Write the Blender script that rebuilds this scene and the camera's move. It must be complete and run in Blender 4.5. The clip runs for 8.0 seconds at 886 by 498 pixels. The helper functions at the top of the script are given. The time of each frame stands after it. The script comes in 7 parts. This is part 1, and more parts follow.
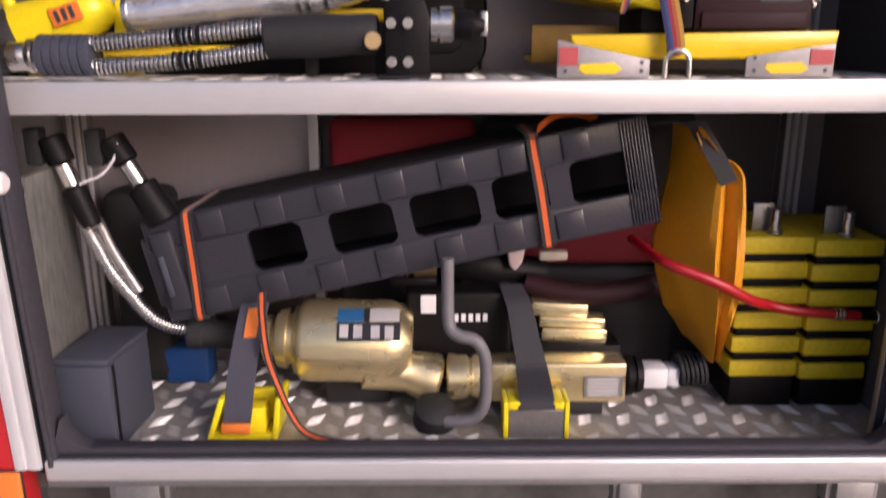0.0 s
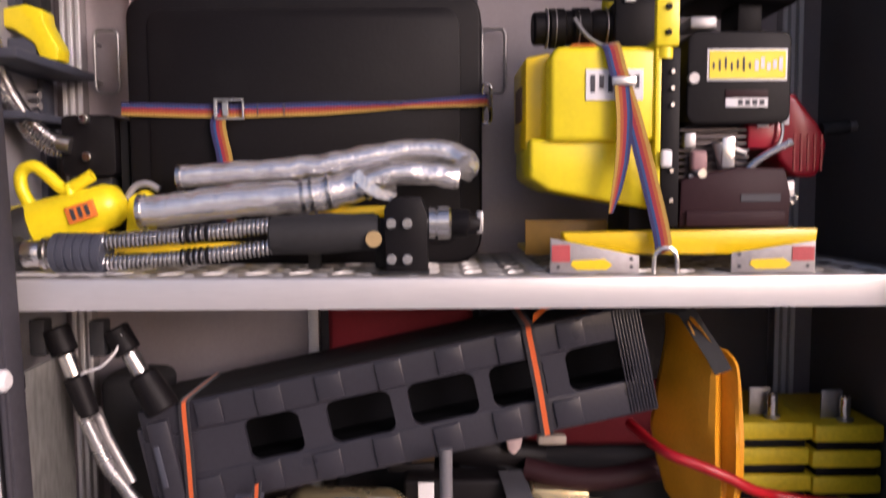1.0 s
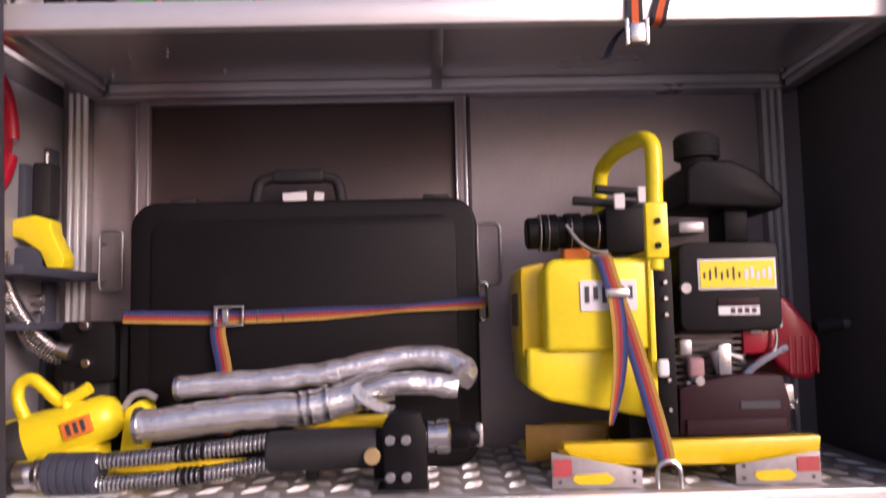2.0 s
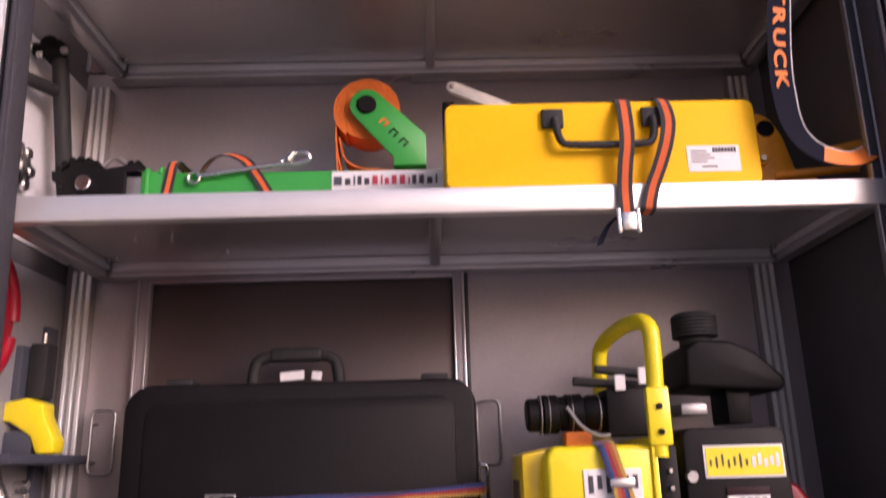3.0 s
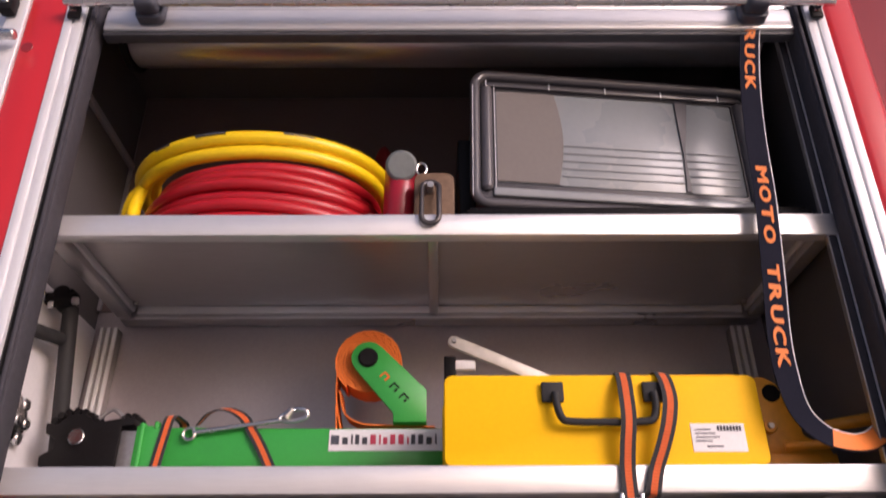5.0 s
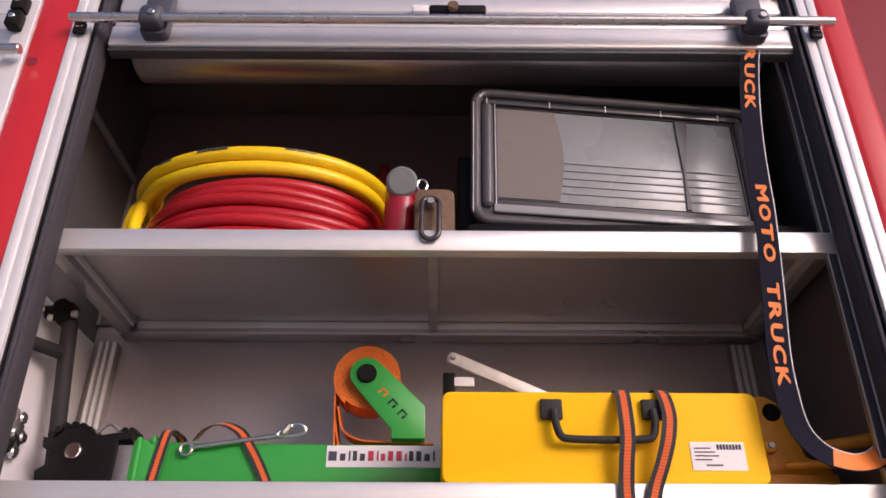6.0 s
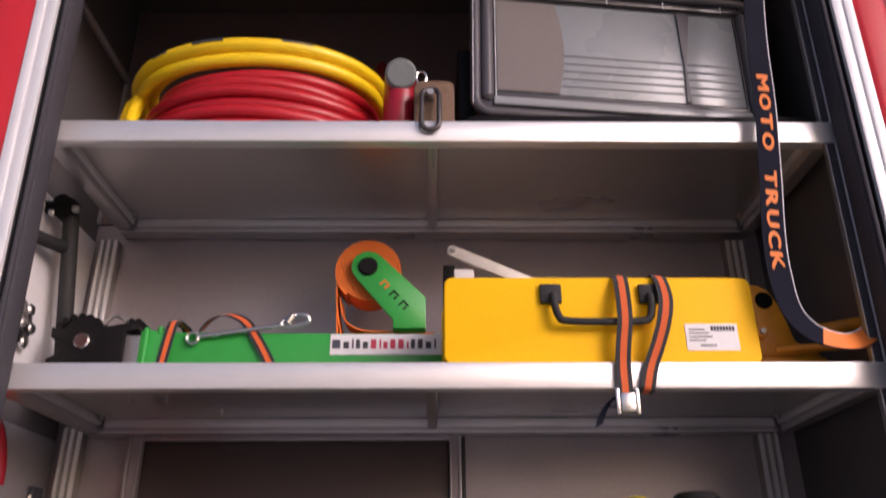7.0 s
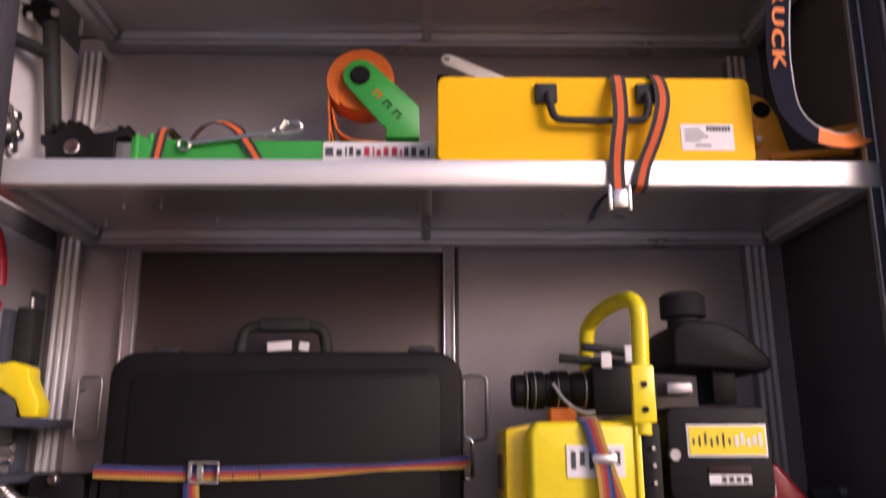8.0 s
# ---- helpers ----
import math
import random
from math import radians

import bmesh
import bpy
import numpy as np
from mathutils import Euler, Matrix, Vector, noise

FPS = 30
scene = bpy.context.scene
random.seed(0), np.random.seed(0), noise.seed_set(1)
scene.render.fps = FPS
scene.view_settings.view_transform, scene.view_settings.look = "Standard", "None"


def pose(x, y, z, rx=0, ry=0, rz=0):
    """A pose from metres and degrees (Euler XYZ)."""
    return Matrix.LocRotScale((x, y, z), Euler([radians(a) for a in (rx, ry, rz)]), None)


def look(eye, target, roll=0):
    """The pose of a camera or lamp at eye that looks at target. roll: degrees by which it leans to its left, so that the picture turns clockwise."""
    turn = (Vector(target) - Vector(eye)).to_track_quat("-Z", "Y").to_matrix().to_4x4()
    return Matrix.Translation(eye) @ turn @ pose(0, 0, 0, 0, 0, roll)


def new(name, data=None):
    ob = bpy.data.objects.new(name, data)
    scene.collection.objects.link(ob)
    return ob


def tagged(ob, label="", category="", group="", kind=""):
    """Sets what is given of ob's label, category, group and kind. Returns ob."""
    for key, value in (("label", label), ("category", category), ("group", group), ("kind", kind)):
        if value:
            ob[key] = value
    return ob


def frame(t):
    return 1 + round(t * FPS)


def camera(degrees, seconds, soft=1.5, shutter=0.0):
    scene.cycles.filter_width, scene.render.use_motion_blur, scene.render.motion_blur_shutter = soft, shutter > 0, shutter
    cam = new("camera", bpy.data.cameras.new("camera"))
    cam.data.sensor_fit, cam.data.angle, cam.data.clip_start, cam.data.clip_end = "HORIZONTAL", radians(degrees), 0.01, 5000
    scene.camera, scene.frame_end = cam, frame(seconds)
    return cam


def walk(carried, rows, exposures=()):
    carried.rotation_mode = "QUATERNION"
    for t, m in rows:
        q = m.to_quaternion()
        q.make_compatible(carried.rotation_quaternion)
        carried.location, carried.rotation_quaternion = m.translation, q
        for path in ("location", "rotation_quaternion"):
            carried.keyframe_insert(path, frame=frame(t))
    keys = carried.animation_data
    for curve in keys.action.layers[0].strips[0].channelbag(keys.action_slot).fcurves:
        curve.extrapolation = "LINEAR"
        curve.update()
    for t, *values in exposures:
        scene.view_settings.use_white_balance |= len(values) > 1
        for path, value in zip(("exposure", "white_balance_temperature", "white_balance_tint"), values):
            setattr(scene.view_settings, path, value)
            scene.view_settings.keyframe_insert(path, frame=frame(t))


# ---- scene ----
cam = camera(59.9, 8.0, soft=1.6, shutter=0.5)
PATH = [
    (0, (-0.036, -1.118, 1.195), (-0.032, 0.814, 0.678), -0.2),
    (0.5, (-0.035, -1.125, 1.238), (-0.029, 0.845, 0.896), -0.3),
    (1, (-0.038, -1.128, 1.272), (-0.023, 0.866, 1.12), -0.3),
    (1.5, (-0.047, -1.133, 1.329), (-0.013, 0.866, 1.367), -0.4),
    (2, (-0.036, -1.136, 1.409), (-0.012, 0.857, 1.576), -1.2),
    (2.2, (-0.05, -1.131, 1.419), (-0.006, 0.854, 1.664), -0.7),
    (3.3, (-0.028, -1.157, 1.5), (0.006, 0.744, 2.118), -1.8),
    (3.5, (-0.026, -1.162, 1.521), (0.008, 0.725, 2.185), -1.5),
    (4, (-0.022, -1.172, 1.559), (0.003, 0.674, 2.328), -1.0),
    (4.5, (-0.018, -1.187, 1.594), (0.001, 0.615, 2.462), -0.5),
    (5, (-0.011, -1.199, 1.619), (-0.001, 0.558, 2.573), -0.3),
    (5.2, (-0.01, -1.202, 1.625), (-0.002, 0.536, 2.615), -0.2),
    (6.3, (-0.006, -1.195, 1.606), (-0.002, 0.538, 2.604), 0.3),
    (6.5, (-0.011, -1.194, 1.599), (-0.001, 0.566, 2.549), 0.1),
    (7, (-0.022, -1.179, 1.556), (0.004, 0.645, 2.377), -0.3),
    (7.5, (-0.021, -1.158, 1.537), (0.008, 0.725, 2.181), -0.7),
    (8, (-0.02, -1.139, 1.462), (0.02, 0.78, 1.941), -0.2),
]
EXPOSURE = [(0.0, -0.40, 6200, 29), (1.0, -0.42, 6250, 32), (2.0, -0.42, 6300, 40), (3.5, -0.36, 6350, 38), (5.0, -0.50, 6400, 32), (6.5, -0.56, 6300, 31), (7.1, -0.60, 6250, 31), (7.5, -0.71, 6300, 34), (8.0, -0.61, 6300, 38)]
walk(cam, [(t, look(eye, target, roll)) for t, eye, target, roll in PATH], EXPOSURE)

# ---- light: a bright overcast sky, brighter from the front right ----
world = bpy.data.worlds.new("sky")
scene.world = world
world.use_nodes = True
wn = world.node_tree
sky = wn.nodes.new("ShaderNodeTexSky")
sky.sky_type = 'NISHITA'
sky.sun_disc = False
sky.sun_elevation = radians(19)
sky.sun_rotation = radians(136)
sky.air_density, sky.dust_density, sky.ozone_density = 1.0, 4.0, 1.0
wn.links.new(sky.outputs["Color"], wn.nodes["Background"].inputs["Color"])
wn.nodes["Background"].inputs["Strength"].default_value = 0.18

sun_data = bpy.data.lights.new("sun", 'SUN')
sun_data.energy, sun_data.angle, sun_data.color = 2.4, radians(26), (1.0, 0.975, 0.94)
sun = new("sun", sun_data)
sun.matrix_world = look((3.9, -4.1, 3.6), (0.0, 0.0, 1.6))

# ---- materials ----
def mat(name, color, rough=0.5, metal=0.0, vary=0.12, grain=60.0, bump=0.1, stain=0.15, stain_scale=6.0,
        stretch=(1, 1, 1), coat=0.0, rand=0.0, spec=0.5, dirt=None):
    m = bpy.data.materials.new(name)
    m.use_nodes = True
    nt, n, l = m.node_tree, m.node_tree.nodes, m.node_tree.links
    b = n["Principled BSDF"]
    tc = n.new("ShaderNodeTexCoord")
    mp = n.new("ShaderNodeMapping")
    mp.inputs["Scale"].default_value = stretch
    l.new(tc.outputs["Object"], mp.inputs["Vector"])
    fine, broad = n.new("ShaderNodeTexNoise"), n.new("ShaderNodeTexNoise")
    fine.inputs["Scale"].default_value, fine.inputs["Detail"].default_value = grain, 4
    broad.inputs["Scale"].default_value, broad.inputs["Detail"].default_value = stain_scale, 6
    l.new(mp.outputs["Vector"], fine.inputs["Vector"])
    l.new(tc.outputs["Object"], broad.inputs["Vector"])
    base = tuple(color) + (1,)
    dark = tuple(c * (1 - 2 * vary) for c in color) + (1,)
    mix1 = n.new("ShaderNodeMixRGB")
    mix1.inputs[1].default_value, mix1.inputs[2].default_value = dark, tuple(min(1, c * (1 + vary)) for c in color) + (1,)
    l.new(fine.outputs["Fac"], mix1.inputs[0])
    ramp = n.new("ShaderNodeValToRGB")
    ramp.color_ramp.elements[0].position, ramp.color_ramp.elements[1].position = 0.52, 0.75
    l.new(broad.outputs["Fac"], ramp.inputs["Fac"])
    amount = n.new("ShaderNodeMath")
    amount.operation = 'MULTIPLY'
    amount.inputs[1].default_value = stain
    l.new(ramp.outputs["Color"], amount.inputs[0])
    mix2 = n.new("ShaderNodeMixRGB")
    d = dirt or tuple(c * 0.55 + 0.01 for c in color)
    mix2.inputs[2].default_value = tuple(d) + (1,)
    l.new(amount.outputs[0], mix2.inputs[0])
    l.new(mix1.outputs[0], mix2.inputs[1])
    out = mix2.outputs[0]
    if rand:
        info = n.new("ShaderNodeObjectInfo")
        hsv = n.new("ShaderNodeHueSaturation")
        rng = n.new("ShaderNodeMapRange")
        rng.inputs["To Min"].default_value, rng.inputs["To Max"].default_value = 1 - rand, 1 + rand
        l.new(info.outputs["Random"], rng.inputs["Value"])
        l.new(rng.outputs["Result"], hsv.inputs["Value"])
        l.new(out, hsv.inputs["Color"])
        out = hsv.outputs["Color"]
    l.new(out, b.inputs["Base Color"])
    r = n.new("ShaderNodeMapRange")
    r.inputs["To Min"].default_value, r.inputs["To Max"].default_value = max(0.03, rough - 0.1), min(1, rough + 0.12)
    l.new(broad.outputs["Fac"], r.inputs["Value"])
    l.new(r.outputs["Result"], b.inputs["Roughness"])
    b.inputs["Metallic"].default_value = metal
    b.inputs["Specular IOR Level"].default_value = spec
    b.inputs["Coat Weight"].default_value = coat
    b.inputs["Coat Roughness"].default_value = 0.12
    if bump:
        bp = n.new("ShaderNodeBump")
        bp.inputs["Strength"].default_value, bp.inputs["Distance"].default_value = bump, 0.002
        l.new(fine.outputs["Fac"], bp.inputs["Height"])
        l.new(bp.outputs["Normal"], b.inputs["Normal"])
    return m


def striped(name, colors, edges, scale_axis, rough=0.75):
    """Woven webbing: bands of colour across the strap's width, taken from its UV layer."""
    m = bpy.data.materials.new(name)
    m.use_nodes = True
    n, l = m.node_tree.nodes, m.node_tree.links
    b = n["Principled BSDF"]
    uv = n.new("ShaderNodeTexCoord")
    sep = n.new("ShaderNodeSeparateXYZ")
    l.new(uv.outputs["UV"], sep.inputs["Vector"])
    ramp = n.new("ShaderNodeValToRGB")
    ramp.color_ramp.interpolation = 'CONSTANT'
    els = ramp.color_ramp.elements
    while len(els) < len(colors):
        els.new(0.5)
    for e, c, p in zip(els, colors, edges):
        e.position, e.color = p, tuple(c) + (1,)
    l.new(sep.outputs["X"], ramp.inputs["Fac"])
    wave = n.new("ShaderNodeTexWave")
    wave.bands_direction = 'Y'
    wave.inputs["Scale"].default_value = scale_axis
    wave.inputs["Distortion"].default_value = 1.5
    l.new(uv.outputs["UV"], wave.inputs["Vector"])
    dark = n.new("ShaderNodeMixRGB")
    dark.blend_type = 'MULTIPLY'
    dark.inputs[0].default_value = 0.3
    l.new(ramp.outputs["Color"], dark.inputs[1])
    l.new(wave.outputs["Color"], dark.inputs[2])
    l.new(dark.outputs[0], b.inputs["Base Color"])
    bp = n.new("ShaderNodeBump")
    bp.inputs["Strength"].default_value, bp.inputs["Distance"].default_value = 0.4, 0.001
    l.new(wave.outputs["Fac"], bp.inputs["Height"])
    l.new(bp.outputs["Normal"], b.inputs["Normal"])
    b.inputs["Roughness"].default_value = rough
    b.inputs["Sheen Weight"].default_value = 0.2
    return m


ALU = mat("anodised_aluminium", (0.78, 0.77, 0.78), 0.36, 0.6, 0.05, 300, 0.05, 0.2, 9, stretch=(0.06, 1, 1))
ALU_V = mat("anodised_aluminium_upright", (0.80, 0.80, 0.82), 0.40, 0.35, 0.05, 300, 0.05, 0.2, 9, stretch=(1, 1, 0.06))
SHEET = mat("aluminium_sheet", (0.54, 0.52, 0.53), 0.29, 0.8, 0.06, 240, 0.05, 0.10, 1.6, stretch=(0.1, 1, 1))
PANEL = mat("grey_wall_panel", (0.40, 0.362, 0.382), 0.36, 0.4, 0.06, 160, 0.08, 0.4, 3.0)
PANEL_DARK = mat("dark_hatch_panel", (0.088, 0.067, 0.067), 0.35, 0.3, 0.08, 160, 0.08, 0.35, 3.0)
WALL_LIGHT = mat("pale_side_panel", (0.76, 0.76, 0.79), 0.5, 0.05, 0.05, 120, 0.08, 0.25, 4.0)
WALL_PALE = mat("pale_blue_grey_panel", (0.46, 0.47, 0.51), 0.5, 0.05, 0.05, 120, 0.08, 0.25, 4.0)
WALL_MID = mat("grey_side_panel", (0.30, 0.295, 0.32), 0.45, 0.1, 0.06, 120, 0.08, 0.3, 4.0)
TOP_BACK = mat("dark_brown_bay_shade", (0.17, 0.125, 0.12), 0.5, 0.1, 0.08, 120, 0.08, 0.3, 4.0)
WALL_DARK = mat("shaded_grey_panel", (0.105, 0.098, 0.103), 0.5, 0.2, 0.06, 120, 0.08, 0.3, 4.0)
TREAD = mat("worn_tread_plate", (0.44, 0.415, 0.375), 0.55, 0.2, 0.2, 90, 0.25, 0.5, 14, dirt=(0.16, 0.145, 0.12))
TREAD_BAR = mat("worn_tread_bar", (0.66, 0.645, 0.62), 0.4, 0.4, 0.08, 200, 0.1, 0.35, 30)
SEAL = mat("charcoal_rubber_seal", (0.055, 0.053, 0.064), 0.75, 0, 0.12, 90, 0.15, 0.25, 12, spec=0.2)
RUBBER = mat("black_rubber_seal", (0.07, 0.07, 0.08), 0.55, 0, 0.15, 90, 0.2, 0.3, 12)
RED = mat("red_vehicle_paint", (0.55, 0.018, 0.02), 0.3, 0, 0.03, 300, 0.02, 0.15, 3, coat=0.6)
RED_DEEP = mat("shade_and_sticker_red", (0.25, 0.012, 0.016), 0.4, 0, 0.05, 200, 0.03, 0.2, 3, coat=0.4)
UNDER = mat("dirty_underbody", (0.10, 0.095, 0.09), 0.8, 0, 0.3, 40, 0.4, 0.5, 10)
CONCRETE = mat("concrete_yard", (0.44, 0.425, 0.40), 0.85, 0, 0.2, 30, 0.4, 0.4, 1.2)
STEEL = mat("bright_steel", (0.72, 0.71, 0.70), 0.25, 1.0, 0.06, 200, 0.05, 0.25, 20)
STEEL_DULL = mat("dull_steel", (0.42, 0.41, 0.41), 0.45, 0.9, 0.12, 120, 0.1, 0.35, 14)
BLACK = mat("black_plastic", (0.0075, 0.0065, 0.0075), 0.5, 0, 0.15, 140, 0.15, 0.3, 12, spec=0.17)
BLACK_MATT = mat("matt_black_rubber", (0.018, 0.018, 0.020), 0.7, 0, 0.2, 90, 0.3, 0.3, 14)
SLATE = mat("slate_grey_plastic", (0.058, 0.064, 0.088), 0.5, 0, 0.1, 160, 0.15, 0.25, 8)
CHOCK = mat("charcoal_moulded_plastic", (0.034, 0.033, 0.043), 0.3, 0, 0.15, 150, 0.2, 0.35, 9)
# Near-black that stands in for the shade inside holes.
HOLE_SHADE = mat("black_hole_shade", (0.005, 0.005, 0.006), 0.8, 0, 0.1, 80, 0.1, 0.2, 9, spec=0.08)
YELLOW = mat("yellow_paint", (0.90, 0.62, 0.0), 0.32, 0, 0.04, 120, 0.05, 0.18, 9, coat=0.3)
YELLOW_LEMON = mat("lemon_yellow_plastic", (0.90, 0.74, 0.005), 0.35, 0, 0.05, 120, 0.05, 0.2, 10, coat=0.2)
YELLOW_CASE = mat("warm_yellow_painted_case", (0.97, 0.54, 0.0), 0.5, 0, 0.03, 150, 0.05, 0.12, 7, spec=0.12)
YELLOW_BAG = mat("yellow_tarpaulin", (0.70, 0.30, 0.004), 0.5, 0, 0.1, 200, 0.2, 0.3, 12)
BLOCK_YELLOW = mat("scuffed_yellow_block", (0.84, 0.64, 0.014), 0.55, 0, 0.15, 120, 0.15, 0.35, 14)
GREEN = mat("green_painted_steel", (0.02, 0.34, 0.05), 0.38, 0, 0.05, 150, 0.06, 0.2, 10, coat=0.25)
ORANGE_WEB = mat("orange_webbing", (0.80, 0.17, 0.015), 0.7, 0, 0.15, 400, 0.35, 0.2, 20)
GOLD = mat("champagne_gold_anodising", (0.97, 0.81, 0.47), 0.27, 0.85, 0.05, 120, 0.04, 0.25, 9)
FOIL = mat("silver_foil_sleeve", (0.96, 0.95, 0.96), 0.22, 0.8, 0.06, 110, 0.8, 0.2, 25, stretch=(1, 0.5, 0.5))
BRAID_DARK = mat("dark_hose_core", (0.17, 0.165, 0.165), 0.5, 0.3, 0.1, 100, 0.1)
WHITE = mat("white_label", (0.80, 0.79, 0.80), 0.5, 0, 0.04, 200, 0.02, 0.12, 20)
INK = mat("label_ink", (0.05, 0.05, 0.06), 0.6, 0, 0.05, 100, 0.0)
INK_RED = mat("red_print", (0.55, 0.05, 0.09), 0.6, 0, 0.05, 100, 0.0)
INK_BLUE = mat("blue_print", (0.04, 0.22, 0.5), 0.6, 0, 0.05, 100, 0.0)
INK_ORANGE = mat("orange_print", (0.85, 0.22, 0.03), 0.6, 0, 0.05, 100, 0.0)
RED_HOSE = mat("red_rubber_hose", (0.44, 0.010, 0.017), 0.35, 0, 0.06, 100, 0.06, 0.2, 12, rand=0.08)
YELLOW_HOSE = mat("yellow_rubber_hose", (0.88, 0.60, 0.0), 0.38, 0, 0.05, 100, 0.06, 0.2, 12)
RED_BAG = mat("red_fabric", (0.22, 0.008, 0.016), 0.75, 0, 0.15, 250, 0.3, 0.25, 10)
RED_PLASTIC = mat("dark_red_engine_cover", (0.36, 0.008, 0.022), 0.35, 0, 0.08, 100, 0.06, 0.25, 10, coat=0.2)
MAROON = mat("maroon_guard_paint", (0.032, 0.011, 0.014), 0.55, 0.0, 0.12, 100, 0.1, 0.3, 10, spec=0.2)
BRACKET = mat("dull_scuffed_aluminium", (0.36, 0.34, 0.34), 0.5, 0.35, 0.12, 120, 0.1, 0.4, 18)
RED_PATCH = mat("dull_red_patch", (0.50, 0.075, 0.08), 0.5, 0, 0.12, 120, 0.08, 0.3, 18)
RUST = mat("rusty_brown_steel", (0.20, 0.125, 0.08), 0.7, 0.3, 0.3, 90, 0.4, 0.5, 25)
NAVY = mat("navy_webbing", (0.013, 0.014, 0.026), 0.85, 0, 0.15, 500, 0.3, 0.2, 20, spec=0.12)
BLUE = mat("blue_plastic", (0.02, 0.09, 0.30), 0.45, 0, 0.1, 100, 0.1)
RAINBOW = striped("rainbow_webbing", [(0.02, 0.02, 0.10), (0.015, 0.06, 0.20), (0.32, 0.02, 0.035), (0.42, 0.10, 0.02), (0.48, 0.30, 0.05)],
                  [0.0, 0.2, 0.36, 0.58, 0.78], 60)
ORBLK = striped("black_and_orange_webbing", [(0.02, 0.02, 0.025), (0.78, 0.135, 0.02), (0.02, 0.02, 0.025)], [0.0, 0.30, 0.72], 60)


# ---- mesh tools ----
def box(bm, x0, x1, y0, y1, z0, z1, bevel=0.0, seg=2, m=None):
    r = bmesh.ops.create_cube(bm, size=1.0)
    vs = r["verts"]
    for v in vs:
        v.co = Vector(((x0 + x1) / 2 + v.co.x * (x1 - x0), (y0 + y1) / 2 + v.co.y * (y1 - y0), (z0 + z1) / 2 + v.co.z * (z1 - z0)))
    if bevel:
        es = list({e for v in vs for e in v.link_edges})
        out = bmesh.ops.bevel(bm, geom=es, offset=bevel, segments=seg, profile=0.5, affect='EDGES', clamp_overlap=True)
        vs = list({v for f in out["faces"] for v in f.verts})
    if m is not None:
        bmesh.ops.transform(bm, matrix=m, verts=vs)
    return vs


def frame_at(d):
    d = d.normalized()
    side = d.cross(Vector((0, 0, 1)))
    if side.length < 1e-3:
        side = d.cross(Vector((0, 1, 0)))
    side.normalize()
    return side, side.cross(d).normalized()


def cyl(bm, a, b, r0, r1=None, n=20, cap=True, chamfer=0.0):
    """A round bar from a to b, with radius r0 tapering to r1 and chamfered ends."""
    a, b = Vector(a), Vector(b)
    r1 = r0 if r1 is None else r1
    d = (b - a).normalized()
    s, u = frame_at(d)
    stations = [(a, r0), (b, r1)]
    if chamfer:
        stations = [(a, r0 - chamfer), (a + d * chamfer, r0), (b - d * chamfer, r1), (b, r1 - chamfer)]
    lathe(bm, stations, s, u, n, cap)


def lathe(bm, stations, s, u, n=20, cap=True):
    rings = []
    for p, r in stations:
        rings.append([bm.verts.new(p + r * (math.cos(2 * math.pi * k / n) * s + math.sin(2 * math.pi * k / n) * u)) for k in range(n)])
    for r0, r1 in zip(rings, rings[1:]):
        for k in range(n):
            bm.faces.new((r0[k], r0[(k + 1) % n], r1[(k + 1) % n], r1[k]))
    if cap:
        bm.faces.new(rings[0][::-1])
        bm.faces.new(rings[-1])


def turned(bm, a, b, prof, n=24):
    """A turned body along a-b: prof lists (fraction, radius)."""
    a, b = Vector(a), Vector(b)
    s, u = frame_at(b - a)
    lathe(bm, [(a.lerp(b, f), r) for f, r in prof], s, u, n)


def spline(points, steps=8, closed=False):
    """A smooth line through the points."""
    p = [Vector(q) for q in points]
    out = []
    count = len(p) if closed else len(p) - 1
    for i in range(count):
        p0 = p[i - 1] if closed or i > 0 else p[0] * 2 - p[1]
        p1, p2 = p[i], p[(i + 1) % len(p)]
        p3 = p[(i + 2) % len(p)] if closed or i + 2 < len(p) else p[-1] * 2 - p[-2]
        for k in range(steps):
            t = k / steps
            out.append(0.5 * ((2 * p1) + (p2 - p0) * t + (2 * p0 - 5 * p1 + 4 * p2 - p3) * t * t + (3 * p1 - p0 - 3 * p2 + p3) * t ** 3))
    if not closed:
        out.append(p[-1])
    return out


def tube(bm, path, r, n=12, closed=False, ripple=None):
    """A round tube along path; ripple(i) scales the radius."""
    path = [Vector(p) for p in path]
    m = len(path)
    rings, ref = [], None
    for i, p in enumerate(path):
        if closed:
            d = path[(i + 1) % m] - path[i - 1]
        else:
            d = path[min(i + 1, m - 1)] - path[max(i - 1, 0)]
        d.normalize()
        if ref is None:
            ref = frame_at(d)[0]
        s = (ref - d * ref.dot(d)).normalized()
        ref = s
        u = s.cross(d)
        rr = r * (ripple(i) if ripple else 1)
        rings.append([bm.verts.new(p + rr * (math.cos(2 * math.pi * k / n) * s + math.sin(2 * math.pi * k / n) * u)) for k in range(n)])
    pairs = list(zip(rings, rings[1:])) + ([(rings[-1], rings[0])] if closed else [])
    for r0, r1 in pairs:
        for k in range(n):
            bm.faces.new((r0[k], r0[(k + 1) % n], r1[(k + 1) % n], r1[k]))
    if not closed:
        bm.faces.new(rings[0][::-1])
        bm.faces.new(rings[-1])


